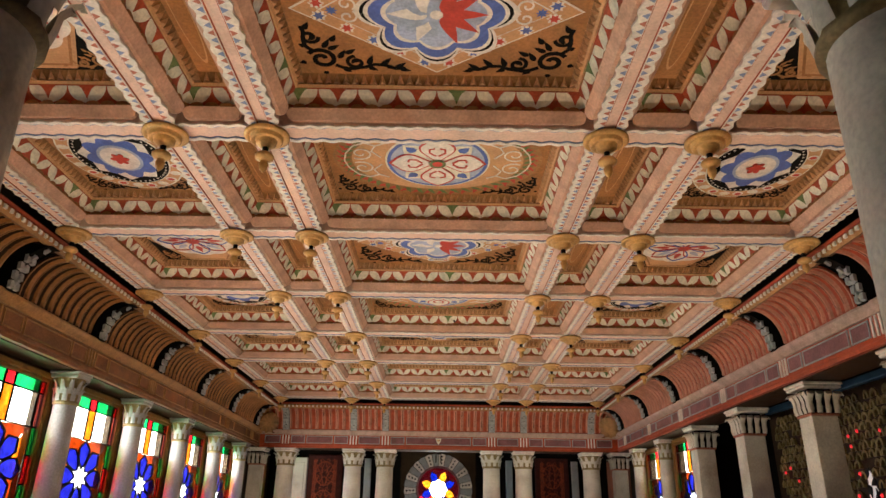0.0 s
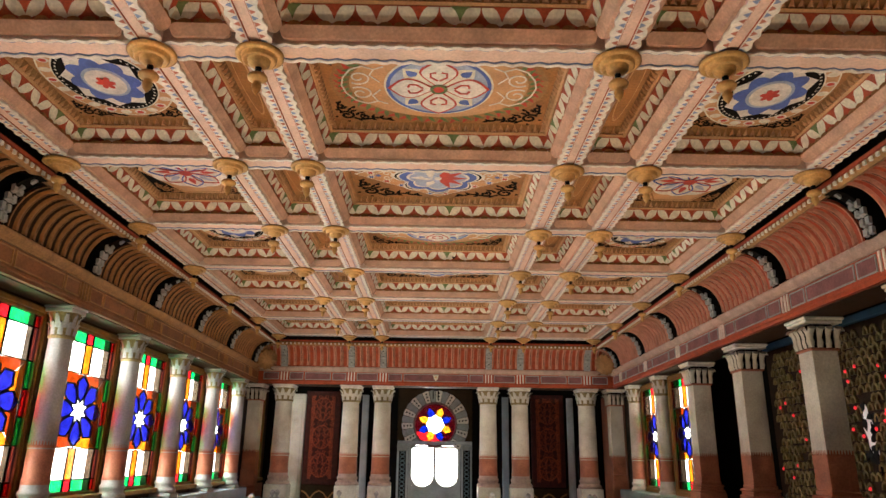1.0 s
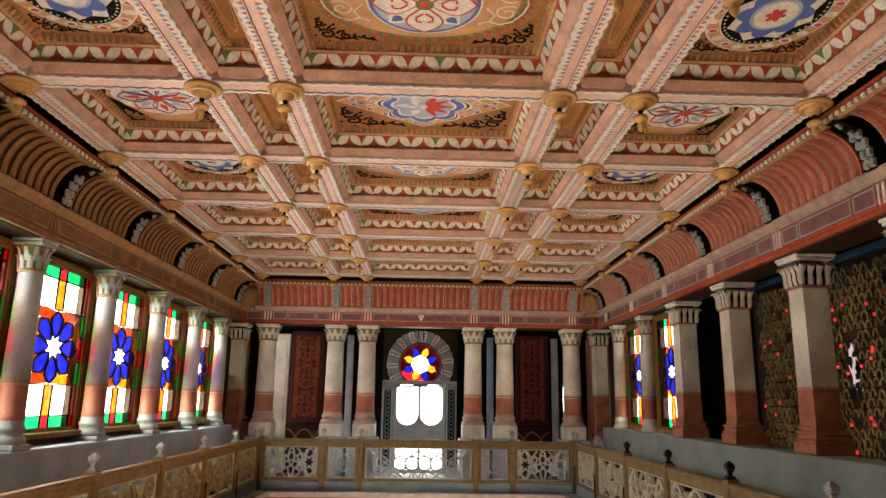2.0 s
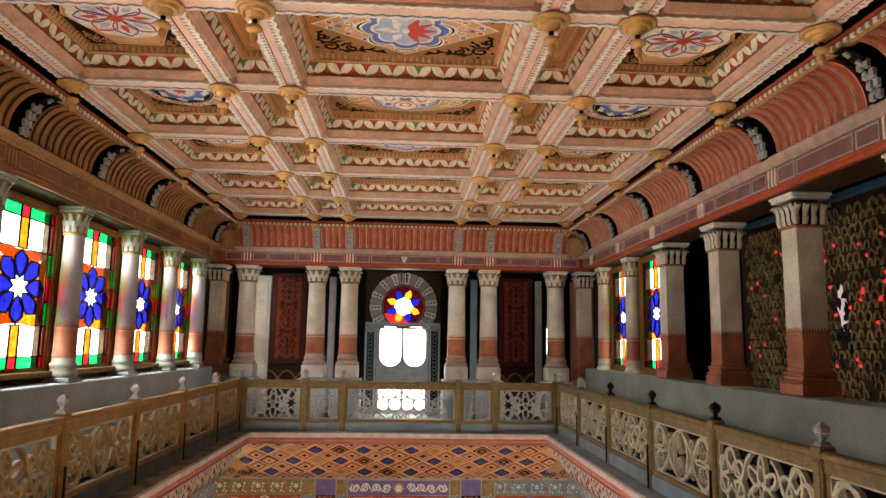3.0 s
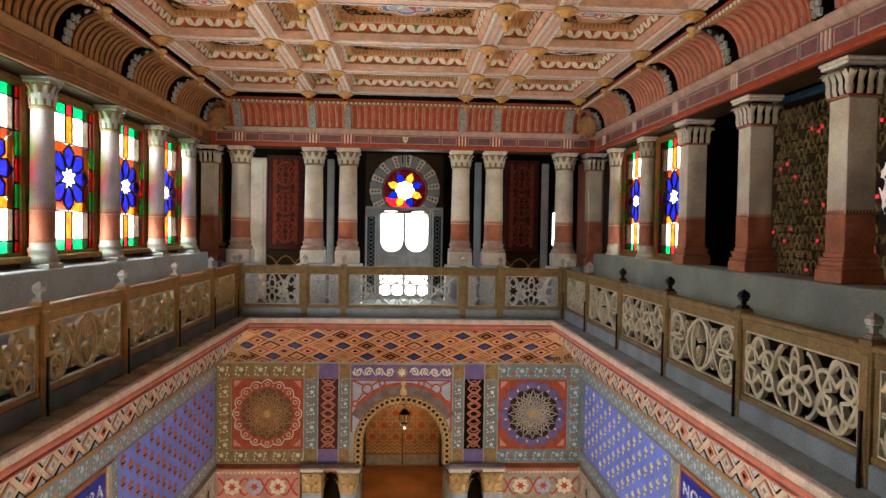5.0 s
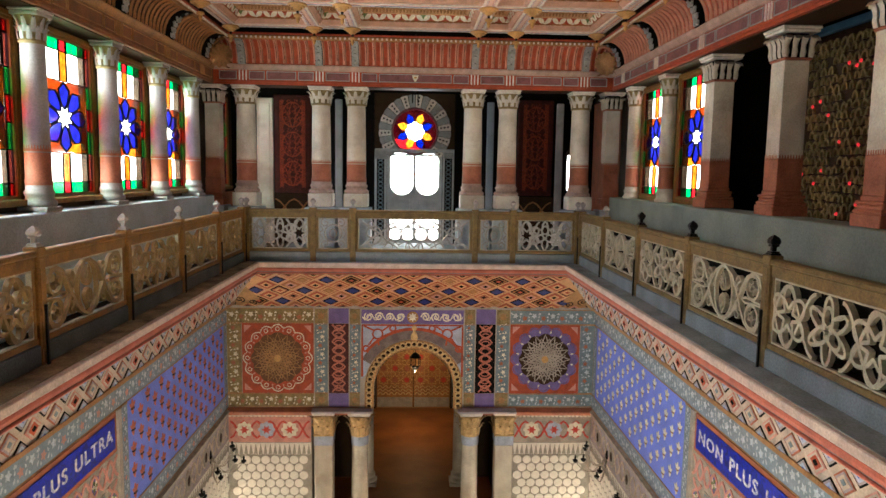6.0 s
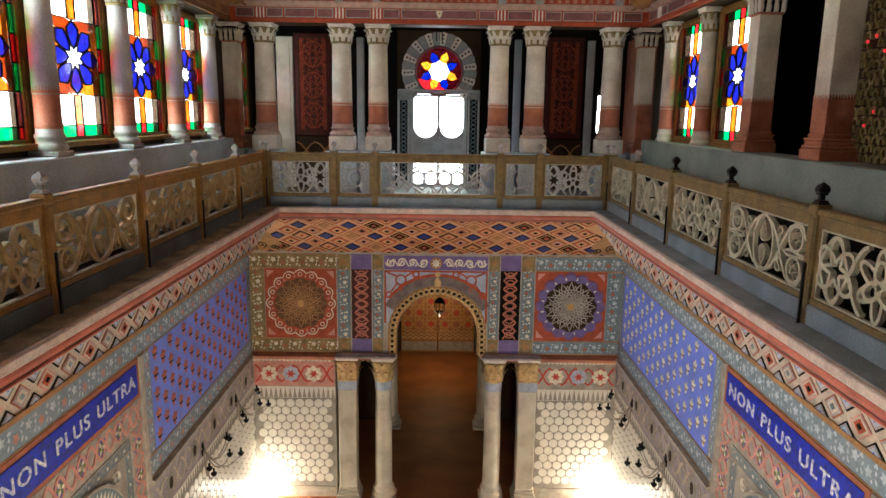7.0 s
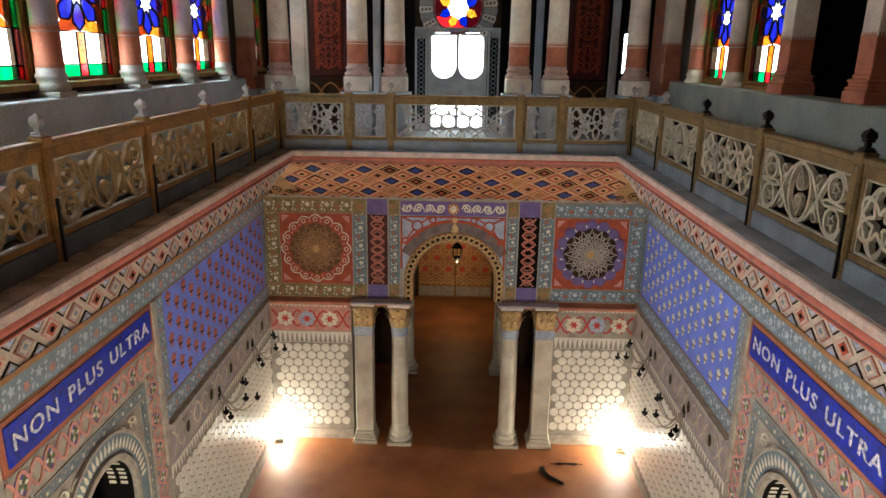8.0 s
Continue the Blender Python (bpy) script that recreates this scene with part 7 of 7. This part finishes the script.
for sx in (-1, 1):
    a, b = (0.0, 0.516) if sx > 0 else (-0.516, 0.0)
    m = (a + b) / 2
    r = (b - a) / 2 - 0.025
    cut = [(m + r * math.cos(t), 1.45 + r * math.sin(t)) for t in [math.pi + math.pi * i / 14 for i in range(15)]]
    s = Shape()
    # leaf built from stiles, rails and a panel
    s.box(a, a + 0.025, 15.62, 15.66, GAL_Z + 0.01, 2.05, c=0.004), s.box(b - 0.025, b, 15.62, 15.66, GAL_Z + 0.01, 2.05, c=0.004)
    s.box(a + 0.025, b - 0.025, 15.62, 15.66, 2.01, 2.05, c=0.004), s.box(a + 0.025, b - 0.025, 15.62, 15.66, 0.80, 1.22, c=0.004), s.box(a + 0.025, b - 0.025, 15.62, 15.66, GAL_Z + 0.01, 0.30, c=0.004)
    s.box(a + 0.09, b - 0.09, 15.605, 15.62, 0.86, 1.14, c=0.008)
    left = [(a + 0.025, 1.22), (m, 1.22)] + [q for q in cut[::-1][7:]] + [(a + 0.025, 1.45)]
    right = [(m, 1.22), (b - 0.025, 1.22), (b - 0.025, 1.45)] + [q for q in cut[::-1][:8]]
    P2 = lambda u, v, w: (u, 15.66 - w, v)
    s.prism(left, 0, 0.04, P2), s.prism(right, 0, 0.04, P2)
    leaf = part("door_leaf", s, DOORGREY, door)
    part("pane", Shape().box(a + 0.025, b - 0.025, 15.637, 15.643, 1.22, 2.01), GLASS_WHITE, leaf, "clear bright glass pane")
    part("pane", Shape().box(a + 0.025, b - 0.025, 15.637, 15.643, 0.30, 0.80), GLASS_WHITE, leaf, "clear lower glass pane")
    s = Shape().box(sx * 0.57, sx * 0.80, 15.54, 15.6, GAL_Z, 2.09, c=0.006)
    part("jamb", s, DOORGREY, door)
    s = Shape().box(sx * 0.61, sx * 0.76, 15.535, 15.539, GAL_Z + 0.15, 2.0)
    strap(s, min(sx * 0.62, sx * 0.75), max(sx * 0.62, sx * 0.75), GAL_Z + 0.2, 1.95, lambda u, v, w: (u, 15.545 - w, v), 1, 0.018)
    part("jamb_panel", s, [BLACK, GREY_BLUE], door, "dark patterned jamb panel")
    s = Shape().box(sx * 0.59, sx * 0.78, 15.52, 15.6, 1.96, 2.085, c=0.02)
    part("jamb_capital", s, SILVER, door)
C, R0 = 2.50, 0.455
circ = [(R0 * math.cos(t), C + R0 * math.sin(t)) for t in [2 * math.pi * i / 40 for i in range(41)]]
s = Shape()
lefts = [p for p in circ[10:31]]
s.prism([(0, 3.26), (-0.82, 3.26), (-0.82, 2.152), (-0.2, 2.152)] + lefts[::-1][3:], -0.1, 0.0, NW)
rights = [p for p in circ[30:41]] + [p for p in circ[1:11]]
s.prism([(0, 3.26)] + rights[::-1][:-3] + [(0.2, 2.152), (0.82, 2.152), (0.82, 3.26)], -0.1, 0.0, NW)
arch = part("tympanum", s, BROWNWALL, door, "dark wall plate round the coloured window")
n = 22
for i in range(n):
    t0, t1 = math.radians(-48) + math.radians(276) * i / n, math.radians(-48) + math.radians(276) * (i + 0.92) / n
    tm = (t0 + t1) / 2
    s = Shape().prism([(0.48 * math.cos(t0), C + 0.48 * math.sin(t0)), (0.72 * math.cos(t0), C + 0.72 * math.sin(t0)), (0.73 * math.cos(tm), C + 0.73 * math.sin(tm)), (0.72 * math.cos(t1), C + 0.72 * math.sin(t1)), (0.48 * math.cos(t1), C + 0.48 * math.sin(t1))],
                      0.0, 0.05 + 0.01 * (i % 2), NW)
    for q in (0.53, 0.60, 0.67):
        s.prism(ellipse(q * math.cos(tm), C + q * math.sin(tm), 0.02, 0.02, 7), 0.05, 0.075, NW, 1 - i % 2)
    part("voussoir", s, [CREAM, BLACK] if i % 2 == 0 else [SILVER, GROUT], arch)
s = Shape().band(circ[:-1], 0.035, -0.05, 0.06, NW, 0, True)
part("rose_frame", s, MAROON, arch, "dark red ring round the coloured window")
P3 = lambda u, v, w: (u, 15.64 - w, v)
pol = lambda r, d: (r * math.cos(radians(d)), C + r * math.sin(radians(d)))
part("pane", Shape().prism(star(0, C, 0.19, 0.11, 8, 0.39), -0.003, 0.003, P3), GLASS_WHITE, arch, "clear star-shaped pane")
GLASS_GOLD = glass("golden_glass", (0.60, 0.33, 0.07))
GLASS_BURG = glass("burgundy_glass", (0.10, 0.012, 0.025))
GLASS_STEEL = glass("steel_blue_glass", (0.03, 0.06, 0.32))
lead = Shape()
for i in range(8):
    d = 45 * i + 22.5
    kite = [pol(0.17, d), pol(0.20, d + 20), pol(0.30, d + 15), pol(0.385, d), pol(0.30, d - 15), pol(0.20, d - 20)]
    part("pane", Shape().prism(kite, -0.003, 0.003, P3), GLASS_GOLD if i % 2 else GLASS_STEEL, arch, "golden petal-shaped pane" if i % 2 else "blue petal-shaped pane")
    lead.band(kite, 0.012, -0.006, 0.006, P3, 0, True)
    sect = [pol(0.20, d + 20), pol(0.30, d + 15), pol(0.385, d), pol(0.45, d), pol(0.45, d + 15), pol(0.45, d + 30), pol(0.45, d + 45), pol(0.385, d + 45), pol(0.30, d + 30), pol(0.20, d + 25), pol(0.13, d + 22.5)]
    part("pane", Shape().prism(sect, -0.003, 0.003, P3), GLASS_BURG if i not in (4, 5) else GLASS_RED, arch, "dark red pane")
part("lead_came", lead, IRON, arch)

# carved red panels and grey pilasters on the end wall
for sx in (-1, 1):
    s = Shape().box(sx * 2.08, sx * 2.80, 15.54, 15.595, 1.24, 3.16, c=0.01)
    pan = tagged(part("carved_panel", s, CARPET), "dark red carved and painted wall panel", "wall panel", "carved wall panels")
    s = Shape()
    for x0, x1, z0, z1 in ((2.10, 2.16, 1.26, 3.14), (2.72, 2.78, 1.26, 3.14), (2.16, 2.72, 1.26, 1.32), (2.16, 2.72, 3.08, 3.14)):
        s.box(sx * x0, sx * x1, 15.525, 15.54, z0, z1, c=0.003)
    part("border", s, CARPET, pan)
    s = Shape()
    t3 = lambda u, v, w: (u, 15.54 - w, v)
    for zc in (1.62, 2.2, 2.78):
        s.band(star(sx * 2.44, zc, 0.26, 0.13, 8), 0.02, 0, 0.012, t3, 0, True), s.band(ellipse(sx * 2.44, zc, 0.2, 0.24, 20), 0.016, 0, 0.014, t3, 0, True)
        s.band(star(sx * 2.44, zc, 0.12, 0.06, 6), 0.014, 0, 0.012, t3, 0, True)
    strap(s, min(sx * 2.18, sx * 2.26), max(sx * 2.18, sx * 2.26), 1.34, 3.06, t3, 0, 0.012), strap(s, min(sx * 2.62, sx * 2.70), max(sx * 2.62, sx * 2.70), 1.34, 3.06, t3, 0, 0.012)
    for i in range(4):
        for j in range(15):
            s.band(star(sx * (2.24 + 0.135 * i), 1.42 + 0.116 * j, 0.048, 0.022, 4, 0.4 * ((i + j) % 2)), 0.010, 0, 0.010, t3, 0, True)
    part("carving", s, RED, pan, "red interlaced carving")
    for c in (1.52, 2.93):
        s = Shape().box(sx * c - 0.07, sx * c + 0.07, 15.50, 15.59, GAL_Z, 3.1, c=0.01).box(sx * c - 0.09, sx * c + 0.09, 15.48, 15.59, GAL_Z, 0.4, c=0.01)
        if sx * c == -2.93:
            s = Shape().box(-3.14, -2.82, 15.50, 15.59, GAL_Z, 3.1, c=0.01).box(-3.08, -2.88, 15.485, 15.50, 0.5, 3.0, c=0.006)
        structure("pilaster", s, STONE if sx * c == -2.93 else DOORGREY if sx * c != 1.52 else PARAPET, "grey painted wall pilaster", "pilaster")
    s = Shape().box(sx * 2.0, sx * 2.86, 15.56, 15.595, GAL_Z, 1.22, c=0.01)
    strap(s, min(sx * 2.05, sx * 2.8), max(sx * 2.05, sx * 2.8), 0.75, 1.15, lambda u, v, w: (u, 15.56 - w, v), 1, 0.03)
    part("dado", s, [BROWNWALL, OCHRE], None)
for o in [o for o in scene.objects if o.name.startswith("dado")]:
    tagged(o, "brown painted dado with ochre scrolls", "dado", kind="structure")

# black lantern bracket by the narrow opening
ob = thing("wall_lantern", (3.04, 15.48, 1.95), "black iron wall lantern on a curved bracket", "lantern")
part("bracket", Shape().sweep([(0, 0.09, -1.7), (0.0, 0.06, -0.2), (0.0, 0.0, 0.05), (0.03, -0.08, 0.15), (0.10, -0.12, 0.18)], 0.032, 8), IRON, ob)
part("hood", Shape().lathe([(0.0, 0.26), (0.05, 0.24), (0.10, 0.16), (0.11, 0.12), (0.0, 0.12)], 14, at=(0.10, -0.12, 0.0)), IRON, ob)
# pale shield and pendant lamp before the arch
ob = thing("shield_ornament", (0, FAR_Y - 0.17, 3.25), "small pale triangular shield on the entablature", "ornament")
part("shield", Shape().prism([(-0.055, 0.045), (0.055, 0.045), (0.035, -0.02), (0, -0.065), (-0.035, -0.02)], 0.012, 0.03, lambda u, v, w: (u, -w, v)), PETAL, ob)
part("boss", Shape().lathe([(0.0, 0.02), (0.02, 0.015), (0.025, 0.0), (0.0, -0.01)], 10, at=(0, -0.035, 0.0)), GOLD, ob)
ob = thing("pendant_lamp", (0, 14.6, 3.02), "small dark pendant lamp on a thin rod", "lamp")
part("rod", Shape().sweep([(0, 0, 0.1), (0, 0, 0.8), (0, 0, 1.53)], 0.006, 6), IRON, ob)
for x in (-0.05, 0.05):
    part("arm", Shape().sweep([(0, 0, 0.12), (x, 0, 0.1), (x, 0, -0.06)], 0.012, 8), IRON, ob)

# gilt shells in the corners of the cove
for sx in (-1, 1):
    shell = thing("corner_shell", pose(sx * 3.16, FAR_Y - 0.40, 3.52, 68, 0, 180 - sx * 45) @ Matrix.Scale(0.82, 4), "gilt-brown carved shell in the corner of the cove", "carved shell", "corner shells")
    part("shell", Shape().lathe([(0.05, 0.10), (0.12, 0.09), (0.19, 0.05), (0.235, 0.0), (0.23, -0.02), (0.0, -0.02)], 60, flute=0.07, lobes=12), GOLD_BROWN, shell)
    part("boss", Shape().lathe([(0.0, 0.15), (0.04, 0.14), (0.06, 0.11), (0.055, 0.07)], 16), GOLD, shell)
    for side in (-1, 1):
        part("scroll", Shape().sweep([(side * (0.22 + 0.06 * math.cos(q)), -0.17 + 0.06 * math.sin(q), 0.03) for q in [0.45 * i for i in range(14)]], 0.022, 8, taper=0.012), BROWN_RED, shell)

# ---- side room seen between the piers ----
s = Shape().box(4.44, 4.5, 2.2, 9.45, 1.0, 3.21)
scr = structure("relief_screen", s, WOOD_DARK, "olive-brown stucco screen of small relief arches in the side room", "wall")
part("blue_cornice", Shape().box(4.40, 4.5, 2.2, 9.47, 3.22, 3.30, c=0.01), SKYBLUE, scr, "bright blue painted cornice")
s = Shape()
random.seed(12)
py, pz = 0.115, 0.095
for i in range(int(7.1 / py)):
    for j in range(int(2.1 / pz)):
        y, z = 2.3 + (i + 0.5 * (j % 2)) * py, 1.06 + j * pz
        if (y - 7.42) ** 2 / 0.12 ** 2 + (z - 2.08) ** 2 / 0.36 ** 2 < 1 or y < 4.0 or random.random() < 0.08:
            continue
        y, z, g = y + random.uniform(-0.012, 0.012), z + random.uniform(-0.012, 0.012), random.uniform(0.75, 1.15)
        h = 0.018 + random.uniform(0, 0.02)
        s.band([(-0.040 * g, 0.0), (-0.040 * g, 0.035), (-0.026 * g, 0.062), (0.0, 0.075), (0.026 * g, 0.062), (0.040 * g, 0.035), (0.040 * g, 0.0)], 0.028, 0.0, h, lambda u, v, w: (4.438 - w, y + u, z + v))
tagged(part("relief_arches", s, SCREEN, scr, "rows of small olive stucco arches"), kind="stuff")
# the studs glow by themselves, in place of light from behind
REDGLASS = glow("backlit_red_glass", (0.9, 0.03, 0.04), 0.35)
for i in range(60):
    y, z = random.uniform(5.2, 9.3), random.uniform(1.2, 2.9)
    part("red_stud", Shape().lathe([(0.0, 0.02), (0.016, 0.012), (0.021, 0.0)], 8).mesh("red_stud", REDGLASS) if i == 0 else bpy.data.meshes["red_stud"], REDGLASS, scr).matrix_basis = pose(4.41, y, z, 0, -90, 0)
# a faintly glowing plate in place of daylight through a hole
s = Shape().prism([(0.07 * math.cos(t) * (1 + 0.25 * math.sin(7 * t)) + 0.04 * math.sin(t), 0.30 * math.sin(t)) for t in [2 * math.pi * i / 30 for i in range(30)]], 0.002, 0.008, lambda u, v, w: (4.438 - w, 7.42 + u, 2.08 + v))
part("lit_opening", s, glow("daylit_opening", (1.0, 0.85, 0.82), 0.10), scr, "bright daylit opening in the screen")

random.seed(21)
for i in range(16):
    u, v = random.uniform(-0.12, 0.10), random.uniform(-0.32, 0.30)
    s = Shape().prism(petal(u, v, random.uniform(0.09, 0.16), 0.07, random.uniform(0, 360), 6), 0.010 + 0.002 * (i % 4), 0.018 + 0.002 * (i % 4), lambda a, b, w: (4.438 - w, 7.42 + a, 2.08 + b))
    part("leaf_tracery", s, IRON, scr)

# small black hook on the ceiling
ob = thing("ceiling_hook", (0.20, 8.06, 4.12), "small black iron hook under a coffer moulding", "hook")
part("hook", Shape().sweep([(0, 0, 0.05), (0, 0, -0.02), (0.02, 0, -0.05), (0.0, 0, -0.07), (-0.02, 0, -0.05)], 0.012, 6), IRON, ob)
